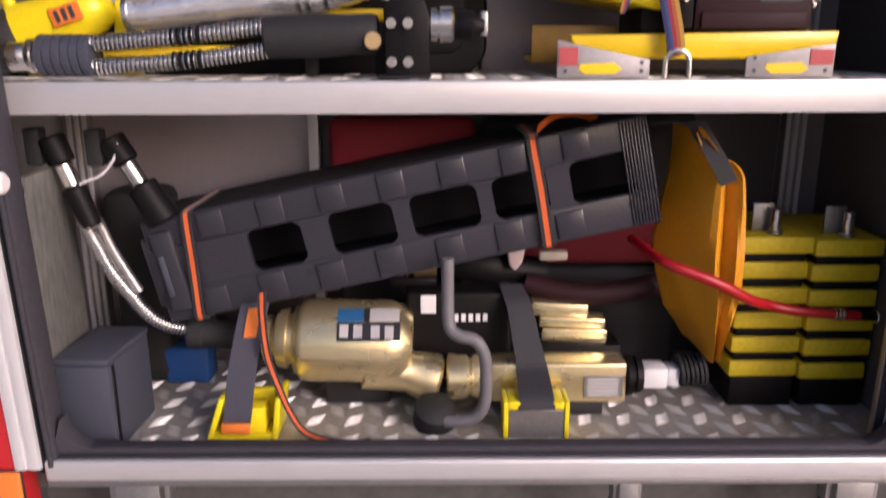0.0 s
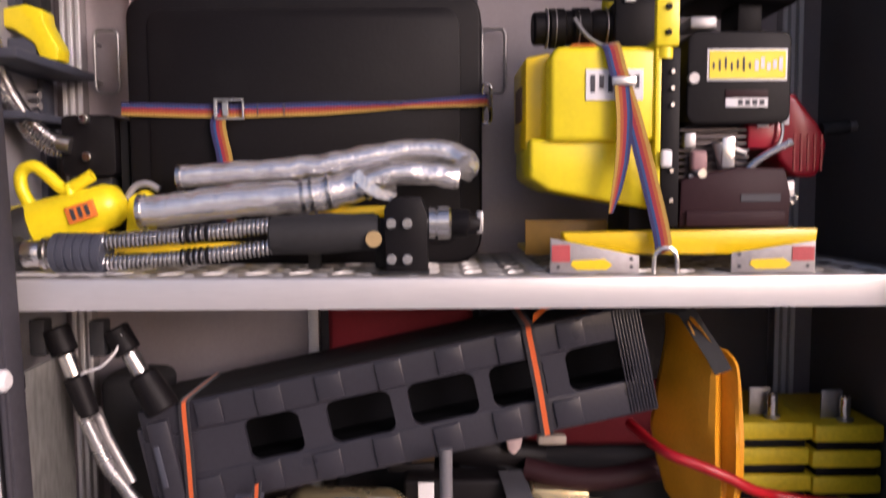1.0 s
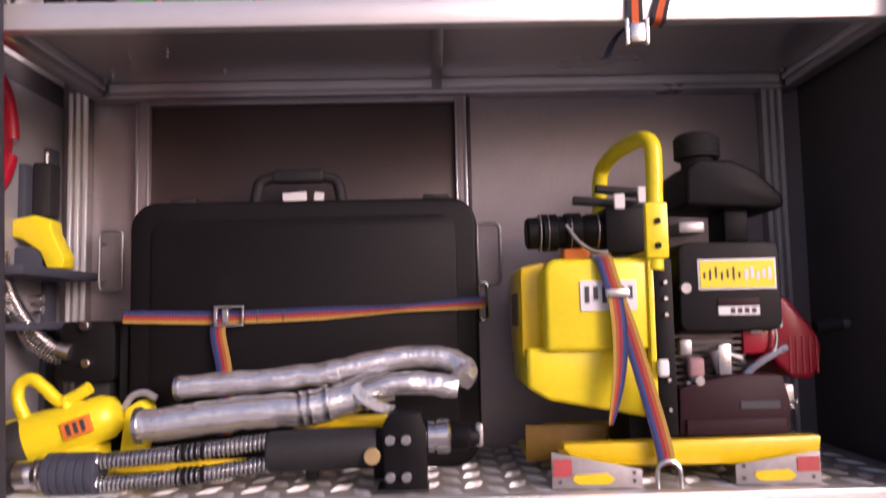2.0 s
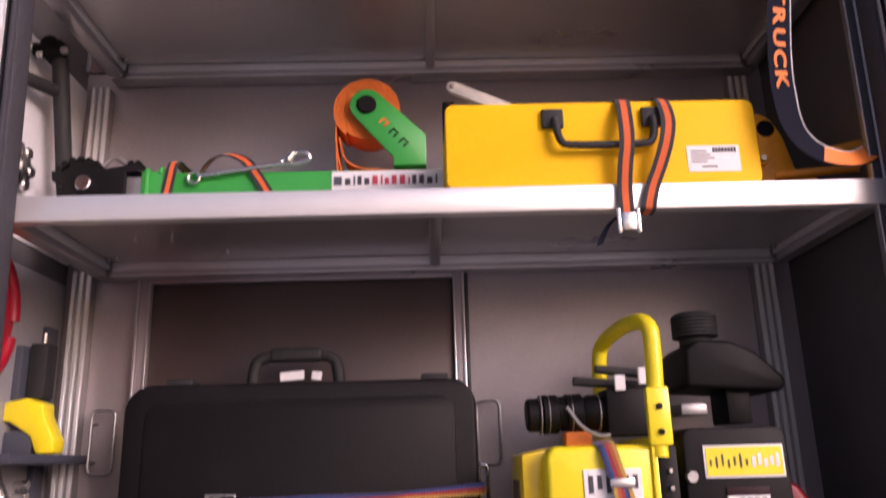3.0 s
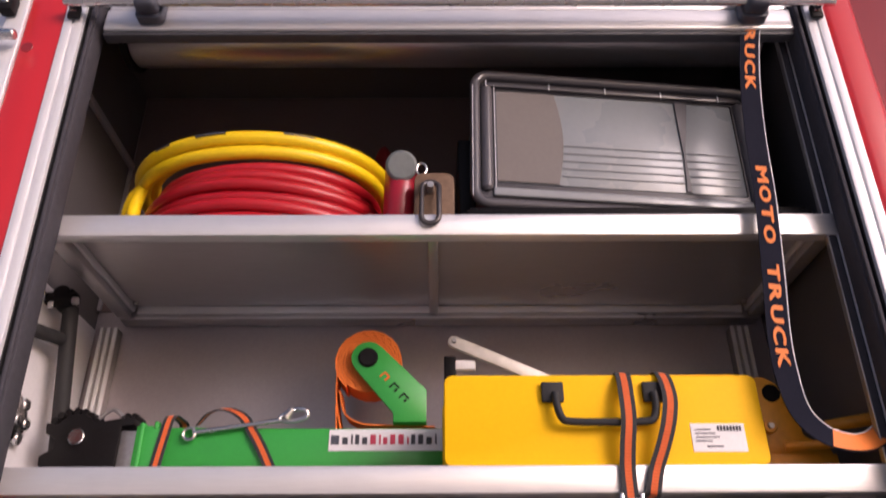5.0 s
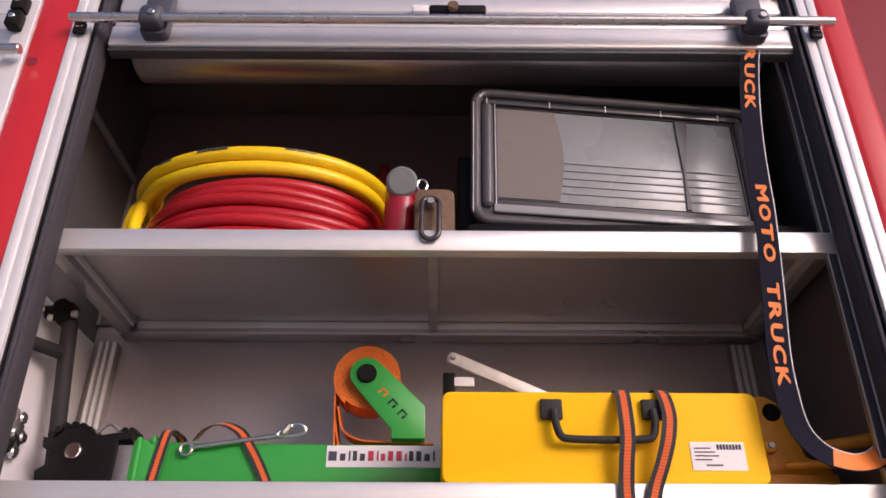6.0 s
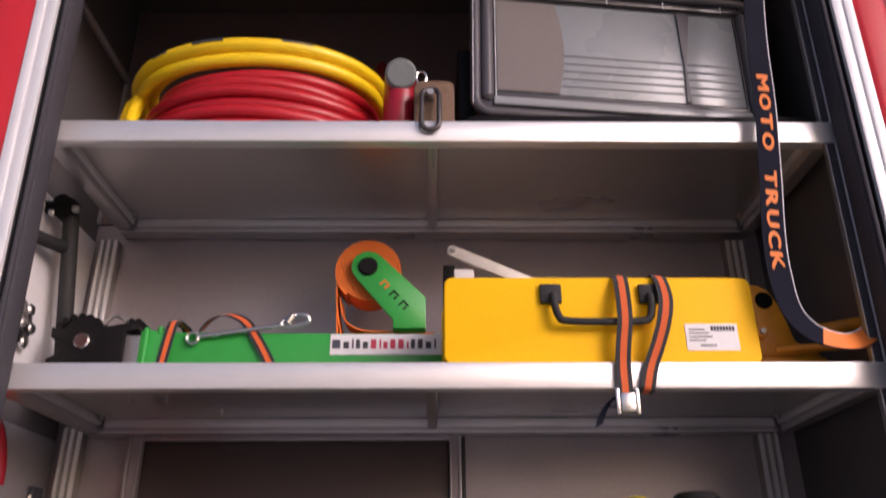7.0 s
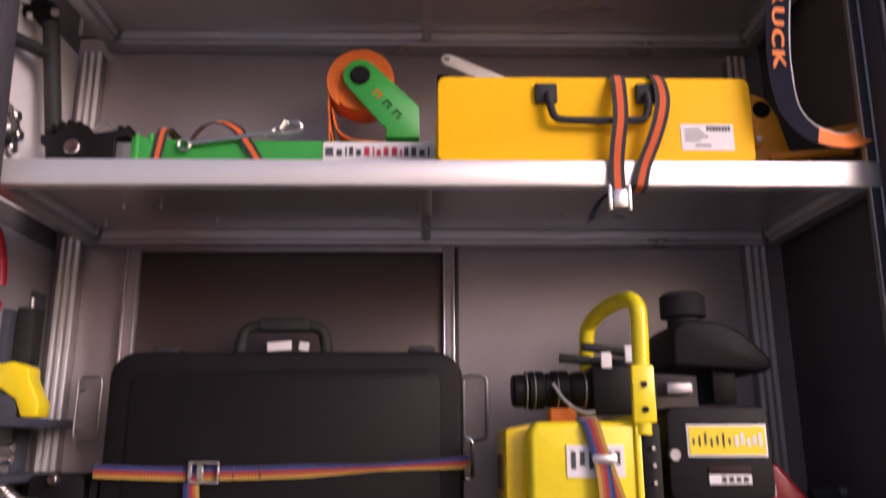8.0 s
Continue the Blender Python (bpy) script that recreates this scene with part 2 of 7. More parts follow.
def ribbon(bm, path, widths, thick):
    """A flat strap along path; widths: the way across it, a vector for each point, or one for all. UV x runs across, y along."""
    path = [Vector(p) for p in path]
    if isinstance(widths, Vector):
        widths = [widths] * len(path)
    uv = bm.loops.layers.uv.get("UVMap") or bm.loops.layers.uv.new("UVMap")
    rows, along = [], 0.0
    for i, (p, w) in enumerate(zip(path, widths)):
        d = path[min(i + 1, len(path) - 1)] - path[max(i - 1, 0)]
        nrm = d.cross(w).normalized() * thick / 2
        if i:
            along += (p - path[i - 1]).length
        rows.append(([bm.verts.new(q) for q in (p - w / 2 - nrm, p + w / 2 - nrm, p + w / 2 + nrm, p - w / 2 + nrm)], along))
    us = (0.0, 1.0, 1.0, 0.0)
    for (r0, a0), (r1, a1) in zip(rows, rows[1:]):
        for k in range(4):
            j = (k + 1) % 4
            f = bm.faces.new((r0[k], r0[j], r1[j], r1[k]))
            for loop, c in zip(f.loops, ((us[k], a0), (us[j], a0), (us[j], a1), (us[k], a1))):
                loop[uv].uv = c
    bm.faces.new(rows[0][0][::-1])
    bm.faces.new(rows[-1][0])


def prism(bm, outline, y0, y1, bevel=0.0, seg=2):
    """An outline in x and z, extruded from y0 to y1."""
    a = [bm.verts.new((x, y0, z)) for x, z in outline]
    b = [bm.verts.new((x, y1, z)) for x, z in outline]
    k = len(a)
    faces = [bm.faces.new(a), bm.faces.new(b[::-1])]
    faces += [bm.faces.new((a[i], b[i], b[(i + 1) % k], a[(i + 1) % k])) for i in range(k)]
    bmesh.ops.recalc_face_normals(bm, faces=faces)
    if bevel:
        es = list({e for f in faces for e in f.edges})
        bmesh.ops.bevel(bm, geom=es, offset=bevel, segments=seg, profile=0.5, affect='EDGES', clamp_overlap=True)


def rounded(x0, x1, z0, z1, r, n=5):
    """A rounded rectangle's outline."""
    out = []
    for cx, cz, a in ((x1 - r, z0 + r, -90), (x1 - r, z1 - r, 0), (x0 + r, z1 - r, 90), (x0 + r, z0 + r, 180)):
        for k in range(n + 1):
            t = radians(a + 90 * k / n)
            out.append((cx + r * math.cos(t), cz + r * math.sin(t)))
    return out


def thing(name, base, label, category, group="", kind=""):
    e = new(name)
    e.empty_display_size = 0.05
    e.location = base
    return tagged(e, label, category, group, kind)


def part(name, bm, material, parent=None, label="", smooth=40):
    """Links a bmesh in world places as one mesh under a thing or a part."""
    root = parent
    while root is not None and root.parent is not None:
        root = root.parent
    off = root.location if root is not None else Vector()
    bmesh.ops.translate(bm, verts=bm.verts, vec=-off)
    me = bpy.data.meshes.new(name)
    bm.to_mesh(me)
    bm.free()
    me.materials.append(material)
    if smooth:
        me.shade_smooth()
        me.set_sharp_from_angle(angle=radians(smooth))
    ob = new(name, me)
    if parent is not None:
        ob.parent = parent
    if label:
        ob["label"] = label
    return ob


def B():
    return bmesh.new()


def bx(name, parent, material, x0, x1, y0, y1, z0, z1, bevel=0.002, seg=2, label="", m=None):
    bm = B()
    box(bm, x0, x1, y0, y1, z0, z1, bevel, seg, m)
    return part(name, bm, material, parent, label)


def cy(name, parent, material, a, b, r0, r1=None, n=20, chamfer=0.001, label=""):
    bm = B()
    cyl(bm, a, b, r0, r1, n, True, chamfer)
    return part(name, bm, material, parent, label)


def structure(name, bm, material, label, category, smooth=40):
    return tagged(part(name, bm, material, None, "", smooth), label, category, kind="structure")

# ---- the setting: yard, vehicle body, locker ----
bm = B()
bmesh.ops.create_grid(bm, x_segments=4, y_segments=4, size=400)
structure("ground", bm, CONCRETE, "grey concrete yard under the fire engine", "ground")

XL, XR, YB = -0.80, 0.735, 0.44        # inner faces of the side walls and of the back
ZF, Z1, Z2, Z3, ZT = 0.552, 1.143, 1.891, 2.342, 2.96

bm = B()
box(bm, XL - 0.03, XR + 0.03, YB, YB + 0.03, 0.50, 3.02)
structure("wall_back", bm, PANEL, "grey sheet metal back wall of the locker", "wall")
# Light from the right is put into the walls: left paler, right darker.
bm = B()
box(bm, XL - 0.03, XL, 0.0, YB, 0.50, 3.02)
wl = structure("wall_left", bm, WALL_DARK, "side wall of the locker, its light put into grey and pale panels", "wall")
for z0, z1, pm, pl in ((ZF, 1.095, WALL_PALE, "pale blue-grey lining panel"), (Z1, 1.848, WALL_MID, "mid grey lining panel"), (Z2, 2.298, WALL_LIGHT, "lining panel with the side light put into its white")):
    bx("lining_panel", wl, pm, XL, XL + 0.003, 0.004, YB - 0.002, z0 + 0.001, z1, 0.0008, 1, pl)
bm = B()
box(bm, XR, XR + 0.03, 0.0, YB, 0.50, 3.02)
structure("wall_right", bm, WALL_DARK, "side wall of the locker with shade put into its dark grey", "wall")
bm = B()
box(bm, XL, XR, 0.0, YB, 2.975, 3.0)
structure("ceiling", bm, WALL_DARK, "ceiling of the locker with shade put into its dark grey", "ceiling")


# Added sheet darkens the back wall here; the bay's shade is its colour.
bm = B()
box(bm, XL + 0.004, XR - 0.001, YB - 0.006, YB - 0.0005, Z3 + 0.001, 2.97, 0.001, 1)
structure("upper_back_shade", bm, TOP_BACK, "dark brown-grey sheet with the top bay's shade in its colour", "panel")


def extrusion(bm, x0, x1, y0, y1, z0, z1, lips):
    """An upright grooved aluminium profile: a body with raised lips along its face."""
    w = (x1 - x0) / (2 * lips - 1)
    for k in range(lips):
        box(bm, x0 + 2 * k * w, x0 + (2 * k + 1) * w, y0, y0 + 0.007, z0, z1, 0.001, 1)


def upright(x0, x1, z0, z1, material=ALU_V):
    bm = B()
    extrusion(bm, x0, x1, YB - 0.035, YB - 0.002, z0, z1, 3)
    up = structure("upright_profile", bm, material, "grooved aluminium corner profile in the locker", "profile")
    bx("groove_core", up, STEEL_DULL, x0 + 0.001, x1 - 0.001, YB - 0.0275, YB - 0.002, z0, z1, 0)
    return up


for a, b in ((ZF, Z1 - 0.05), (Z1, Z2 - 0.02), (Z2, Z3 - 0.05)):
    upright(-0.772, -0.734, a, b)
    upright(0.645, 0.685, a, b)


bm = B()
box(bm, XL, XL + 0.012, 0.02, YB - 0.007, 2.735, 2.752, 0.002)
structure("trim_rail", bm, WALL_MID, "thin grey rail along the side wall of the top bay", "trim")
bm = B()
box(bm, XL, XL + 0.009, YB - 0.016, YB - 0.0065, Z3, 2.734, 0.002)
structure("trim_corner", bm, WALL_MID, "thin grey corner bead in the top bay", "trim")


def tread(name, x0, x1, y0, y1, z, label):
    """A chequered plate with clusters of five raised bars, turned every other way."""
    bm = B()
    box(bm, x0, x1, y0, y1, z - 0.004, z, 0.001, 1)
    plate = structure(name, bm, TREAD, label, "floor")
    bm = B()
    px, py, row, y = 0.068, 0.036, 0, y0 + 0.02
    while y < y1 - 0.01:
        x, turn = x0 + 0.03 + (px / 2 if row % 2 else 0), row % 2
        while x < x1 - 0.02:
            a = radians(28 if turn else -28)
            d, s = Vector((math.cos(a), math.sin(a), 0)), Vector((-math.sin(a), math.cos(a), 0))
            for k in range(-2, 3):
                c = Vector((x, y, z)) + s * k * 0.0058 + d * k * (0.0045 if turn else -0.0045)
                h = 0.016
                q = [c - d * h, c - s * 0.0021, c + d * h, c + s * 0.0021]
                top = [bm.verts.new(c + (p - c) * 0.7 + Vector((0, 0, 0.0016))) for p in q]
                low = [bm.verts.new(p) for p in q]
                bm.faces.new(top)
                for i in range(4):
                    bm.faces.new((low[i], low[(i + 1) % 4], top[(i + 1) % 4], top[i]))
            x += px
        y += py
        row += 1
    bars = part("raised_bars", bm, TREAD_BAR, plate, "raised worn bars of the chequer plate", 0)
    bars["kind"] = "stuff"
    return plate


tread("floor", XL, XR, -0.012, YB, ZF, "worn aluminium chequer plate locker floor")


def shelf(name, z0, z1, label, x0=-0.725, x1=0.715):
    """A shelf: a front profile, a sheet, rails round its underside and one down its middle."""
    s = tagged(new(name), label, "shelf", kind="structure")
    s.location = (0, 0.2, z1)
    bm = B()
    prism(bm, rounded(x0, x1, z0, z1, 0.004, 2), 0.0, 0.026, 0.003, 2)
    part("front_profile", bm, ALU, s, "bright aluminium front edge")
    bx("sheet", s, SHEET, x0, x1, 0.026, YB - 0.003, z1 - 0.006, z1 - 0.004, 0)
    zb = z1 - 0.036
    bm = B()
    box(bm, x0, x1, YB - 0.045, YB - 0.003, zb, z1 - 0.0065, 0.003)
    back = part("back_rail", bm, SHEET, s)
    bm = B()
    box(bm, x0 + 0.04, x1 - 0.04, YB - 0.052, YB - 0.0455, zb + 0.012, z1 - 0.0065, 0.002)
    box(bm, x0 + 0.035, x1 - 0.035, YB - 0.0475, YB - 0.0455, zb + 0.001, zb + 0.005, 0.0006)
    part("rail_lip", bm, ALU, back, "bright inner lip of the rail")
    for xa, xb, xc, sg in ((x0, x0 + 0.03, x0 + 0.037, 1), (x1 - 0.03, x1, x1 - 0.037, -1)):
        bm = B()
        box(bm, xa, xb, 0.027, YB - 0.053, zb, z1 - 0.0065, 0.003)
        side = part("side_rail", bm, SHEET, s)
        bm = B()
        xi = xb if sg > 0 else xa
        box(bm, min(xi, xc) + 0.0003, max(xi, xc) - 0.0003, 0.027, YB - 0.053, zb + 0.014, z1 - 0.0067, 0.002)
        part("rail_lip", bm, ALU, side, "bright inner lip of the rail")
        xs = xi + sg * 0.013
        cy("screw", s, STEEL_DULL, (xs, YB - 0.075, z1 - 0.014), (xs, YB - 0.075, z1 - 0.0062), 0.006, n=10, chamfer=0.001)
    bm = B()
    box(bm, -0.033, -0.013, 0.027, YB - 0.053, zb + 0.006, z1 - 0.0065, 0.003)
    part("middle_rail", bm, SHEET, s)
    return s


shelf("shelf_lower", 1.097, Z1, "aluminium shelf with chequer plate top")
tread("shelf_plate", -0.725, 0.715, 0.027, YB - 0.005, Z1, "worn aluminium chequer plate on the shelf")
shelf2 = shelf("shelf_middle", 1.849, Z2, "plain aluminium sheet shelf with screwed underside")
shelf("shelf_upper", 2.299, Z3, "plain aluminium sheet shelf below the roof", -0.73, 0.712)
for x, y in ((-0.572, 0.21), (-0.505, 0.21), (-0.652, 0.33), (-0.43, 0.31)):
    cy("screw", shelf2, STEEL, (x, y, Z2 - 0.016), (x, y, Z2 - 0.006), 0.0035, n=8, chamfer=0.0005)

# hatch in the back wall behind the big case
hatch = tagged(new("hatch_panel"), "dark hatch with a raised metal frame in the back wall", "hatch", kind="structure")
hatch.location = (-0.3, YB, 1.15)
bx("panel", hatch, PANEL_DARK, -0.612, 0.012, YB - 0.012, YB - 0.003, Z1, 1.845, 0.001)
bm = B()
for x0, x1, z0, z1 in ((-0.636, -0.612, Z1, 1.868), (0.012, 0.036, Z1, 1.868), (-0.612, 0.012, 1.845, 1.868)):
    box(bm, x0, x1, YB - 0.022, YB - 0.003, z0, z1, 0.003)
part("hatch_frame", bm, PANEL, hatch)
bm = B()
for x0, x1, z0, z1 in ((-0.640, -0.634, Z1, 1.870), (0.030, 0.036, Z1, 1.870), (-0.634, 0.030, 1.864, 1.870),
                       (-0.616, -0.612, Z1, 1.849), (0.012, 0.016, Z1, 1.849), (-0.612, 0.012, 1.845, 1.849)):
    box(bm, x0, x1, YB - 0.027, YB - 0.0222, z0, z1, 0.0015)
part("frame_lip", bm, SHEET, hatch, "raised lips of the hatch frame")
bm = B()
box(bm, 0.037, 0.045, YB - 0.014, YB - 0.003, Z1, 1.868, 0.002)
part("seal", bm, RUBBER, hatch)

for x0, x1 in ((-0.708, -0.662), (0.052, 0.098)):
    grab = thing("grab_loop", ((x0 + x1) / 2, YB, 1.47), "slim grey metal grab handle on the back wall", "handle", "wall handles")
    pts = [(x, YB - 0.028, z) for x, z in rounded(x0, x1, 1.466, 1.588, 0.012, 4)]
    bm = B()
    tube(bm, pts, 0.0035, 8, closed=True)
    part("loop", bm, STEEL_DULL, grab)
    for z in (1.49, 1.564):
        cy("standoff", grab, STEEL_DULL, (x0, YB - 0.028, z), (x0, YB - 0.002, z), 0.004, n=8)

# lower bay: an edge strip, and a flat dark sheet painting a recess's shade
bm = B()
box(bm, -0.30, -0.278, YB - 0.03, YB - 0.002, ZF, 1.09, 0.003)
structure("trim_strip", bm, ALU_V, "pale upright edge strip on the back wall", "trim")
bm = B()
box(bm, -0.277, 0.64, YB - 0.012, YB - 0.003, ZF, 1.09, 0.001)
structure("recess_shade", bm, WALL_DARK, "flat sheet with the shade behind the stored tools in its colour", "panel")

# front frame: seal, aluminium profile, red body
YF = -0.055


LEAN = {-1: 0.031, 1: 0.018}      # the body flares slightly towards the roof


def lean(bm, sgn):
    for v in bm.verts:
        v.co.x += sgn * LEAN[sgn] * (v.co.z - 2.5)


def jamb(name, edge, sgn, z0, z1):
    """A front upright: rubber seal with a bead, grooved aluminium profile."""
    j = tagged(new(name), "aluminium door guide with black rubber seal", "door frame", kind="structure")
    j.location = (edge, YF, z0)

    def seg(name, a, b, y0, y1, material, bev):
        bm = B()
        xa, xb = edge + sgn * a, edge + sgn * b
        box(bm, min(xa, xb), max(xa, xb), y0, y1, z0, z1, bev)
        lean(bm, sgn)
        part(name, bm, material, j)

    seg("seal", -0.0215, -0.0025, YF + 0.006, -0.002, SEAL, 0.007)
    seg("seal_bead", -0.0175, -0.0095, YF - 0.001, YF + 0.009, SEAL, 0.0042)
    seg("seal_gap", -0.0022, -0.0004, YF + 0.004, -0.002, BLACK_MATT, 0)
    seg("profile", 0.0, 0.0185, YF - 0.004, 0.0, ALU_V, 0.002)
    seg("profile_groove", 0.0189, 0.0205, YF - 0.0025, 0.0, ALU_V, 0.0003)
    seg("profile_edge", 0.0209, 0.0390, YF - 0.006, 0.0, ALU_V, 0.003)
    if sgn > 0:
        seg("inner_lip", -0.018, -0.0145, 0.0005, 0.012, ALU_V, 0.001)
        seg("inner_channel", -0.033, -0.0185, 0.004, 0.014, SEAL, 0.001)
        seg("inner_lip", -0.0365, -0.0335, 0.0015, 0.014, STEEL_DULL, 0.001)
    return j


jamb("door_guide_left", -0.7160, -1, 0.56, 2.99)
jamb("door_guide_right", 0.7270, 1, 0.56, 2.99)


def slab(name, x0, x1, y0, y1, z0, z1, material, label, bevel=0.004, category="body panel", side=0):
    bm = B()
    box(bm, x0, x1, y0, y1, z0, z1, bevel, 3)
    if side:
        lean(bm, side)
    return structure(name, bm, material, label, category)


slab("body_pillar_left", -0.8330, -0.7555, YF, -0.001, 0.40, 3.05, RED, "glossy red painted body pillar", 0.004, side=-1)
slab("body_pillar_right", 0.7665, 0.8370, YF, -0.001, 0.40, 3.05, RED, "glossy red painted body pillar with rounded edge", 0.016, side=1)
# Vehicle red darkened here: the shade past the corner is in the colour.
slab("body_side", 0.862, 2.6, 0.01, 0.10, 0.40, 3.05, RED_DEEP, "body side set back, shade put into its deep red", 0.004)
slab("body_roof", -2.6, 2.6, -0.04, 2.3, 3.055, 3.16, RED, "red roof edge of the fire engine", 0.01)
slab("body_core", -2.6, 2.6, 0.50, 2.3, 0.50, 3.05, UNDER, "closed body of the fire engine behind the locker", 0.004, "body")
slab("body_header", -0.74, 0.766, 0.001, 0.05, 2.965, 3.05, RED, "red header above the locker", 0.003)

rf = thing("side_reflector", (-0.70, YF, 0.52), "small orange reflector on the red body pillar", "reflector")
bx("lens", rf, INK_ORANGE, -0.742, -0.688, YF - 0.010, YF - 0.0005, 0.470, 0.558, 0.004, 3)
bx("rim", rf, BLACK_MATT, -0.745, -0.685, YF - 0.004, YF - 0.0004, 0.467, 0.561, 0.002)
stk = thing("round_sticker", (-0.829, YF, 2.695), "small dark red round sticker on the red body pillar", "sticker")
cy("disc", stk, RED_DEEP, (-0.822, YF - 0.0012, 2.695), (-0.822, YF + 0.0005, 2.695), 0.012, n=24, chamfer=0.0003)

# sill under the locker floor
sill = tagged(new("sill"), "aluminium sill with black rubber seal under the locker", "sill", kind="structure")
sill.location = (0, -0.04, 0.52)
bx("seal", sill, SEAL, -0.645, 0.675, -0.042, -0.013, 0.576, 0.588, 0.005, 3)
for sx, xe in ((-1, -0.645), (1, 0.690)):
    bm = B()
    xc = xe - sx * 0.07
    arc = [(xc + sx * 0.05 * math.sin(radians(9 * k)), 0.637 - 0.05 * math.cos(radians(9 * k))) for k in range(11)]
    prism(bm, ([(xe, 0.577)] + arc) if sx > 0 else ([(xe, 0.577)] + arc)[::-1], -0.043, -0.014, 0.004, 2)
    part("seal_corner", bm, SEAL, sill, "rounded rubber corner of the seal")
bx("seal_base", sill, SEAL, -0.66, 0.69, -0.046, -0.013, 0.5715, 0.5757, 0.001)
bx("profile", sill, ALU, -0.655, 0.692, -0.052, -0.0125, 0.535, 0.571, 0.006, 3)
bx("under_lip", sill, STEEL_DULL, -0.655, 0.692, -0.046, -0.0005, 0.523, 0.5345, 0.001)
slab("skirt", -0.744, 0.766, 0.10, 0.13, 0.20, 0.49, UNDER, "dirty dark underbody below the locker", 0.003, "underbody")
slab("floor_tray", -0.82, 0.80, 0.0, 0.5, 0.495, 0.522, UNDER, "underside tray of the locker", 0.002, "underbody")


def bracket(x, w):
    b = thing("step_bracket", (x, -0.02, 0.43), "grey steel hinge bracket below the sill", "bracket", "brackets below the sill")
    bx("plate", b, STEEL_DULL, x - w / 2, x + w / 2, -0.04, -0.034, 0.43, 0.520, 0.002)
    for s in (-1, 1):
        cy("pin", b, STEEL, (x + s * w * 0.62, -0.045, 0.47), (x + s * w * 0.62, -0.01, 0.47), 0.010, n=12)
        bx("ear", b, STEEL_DULL, x + s * w * 0.62 - 0.004, x + s * w * 0.62 + 0.004, -0.03, 0.0, 0.46, 0.521, 0.001)


bracket(-0.52, 0.07)
bracket(0.26, 0.03)
bracket(0.62, 0.06)

# neighbouring locker: frame and closed shutter
slab("neighbour_guide", -0.874, -0.8345, YF - 0.004, -0.001, 0.50, 2.99, ALU_V, "aluminium guide of the neighbouring shutter", 0.003, "door frame", -1)
shut = tagged(new("neighbour_shutter"), "closed aluminium roller shutter beside the locker", "roller shutter", kind="structure")
shut.location = (-1.4, -0.03, 0.55)
zz = 0.60
while zz < 2.95:
    bx("slat", shut, ALU, -2.4, -0.835, -0.035, -0.02, zz, zz + 0.043, 0.004, 2)
    zz += 0.045
cy("grab_bar", shut, STEEL, (-2.3, -0.085, 2.700), (-0.832, -0.085, 2.700), 0.0105, chamfer=0.002)
for zc in (2.79, 2.835):
    hb = bx("end_stop", shut, BLACK, -0.888, -0.860, -0.085, -0.0595, zc - 0.02, zc + 0.02, 0.004)
    cy("screw", hb, STEEL, (-0.874, -0.09, zc), (-0.874, -0.084, zc), 0.007, n=8)
slab("body_far_left", -2.6, -2.42, YF, 0.04, 0.40, 3.05, RED, "red body side beyond the shutter", 0.004)

# raised roller shutter over the locker
rs = tagged(new("roller_shutter"), "raised aluminium roller shutter with its grab bar", "roller shutter", kind="structure")
rs.location = (0, -0.03, 2.76)
bx("end_bar", rs, ALU, -0.69, 0.712, -0.046, -0.012, 2.752, 2.806, 0.005, 3, "bright aluminium end bar")
bx("gasket", rs, RUBBER, -0.69, 0.712, -0.04, -0.014, 2.742, 2.7515, 0.003)
zz = 2.81
while zz < 2.95:
    bx("slat", rs, ALU, -0.69, 0.712, -0.040, -0.018, zz, zz + 0.043, 0.006, 3)
    zz += 0.045
cy("grab_bar", rs, STEEL, (-0.757, -0.085, 2.787), (0.783, -0.085, 2.787), 0.0105, chamfer=0.002, label="round brushed steel bar")
for x in (-0.592, 0.626):
    bm = B()
    prism(bm, rounded(x - 0.027, x + 0.027, 2.760, 2.885, 0.012), -0.070, -0.047, 0.004)
    box(bm, x - 0.023, x + 0.023, -0.104, -0.065, 2.764, 2.810, 0.012, 3)
    clampb = part("bar_clamp", bm, SLATE, rs, "black plastic clamp")
    cy("bolt", clampb, STEEL, (x + 0.006, -0.109, 2.783), (x + 0.006, -0.100, 2.783), 0.0075, n=10)
latch = bx("latch_plate", rs, BLACK, -0.035, 0.085, -0.052, -0.041, 2.845, 2.868, 0.006, 3)
cy("lock_barrel", latch, RUST, (0.015, -0.062, 2.857), (0.015, -0.05, 2.857), 0.011, n=14)
bx("lock_tab", latch, WHITE, -0.07, -0.036, -0.056, -0.041, 2.842, 2.862, 0.004)
for x in (-0.741, 0.750):
    h = bx("end_stop", rs, BLACK, x - 0.012, x + 0.012, -0.072, -0.0625, 2.760, 2.789, 0.003)
    for dx in (-0.004, 0.004):
        cy("screw", h, STEEL, (x + dx, -0.0745, 2.775), (x + dx, -0.0715, 2.775), 0.0028, n=8, chamfer=0.0005)
drum = tagged(new("shutter_drum"), "grey rolled-up shutter drum under the ceiling", "shutter drum", kind="structure")
drum.location = (0, 0.09, 2.9)
cy("roll", drum, SHEET, (-0.690, 0.095, 2.880), (0.70, 0.095, 2.880), 0.078, n=40, chamfer=0.004)
cy("end_disc", drum, BLACK, (-0.703, 0.095, 2.880), (-0.691, 0.095, 2.880), 0.09, n=32)
cy("axle", drum, STEEL_DULL, (-0.80, 0.095, 2.885), (-0.704, 0.095, 2.885), 0.012)

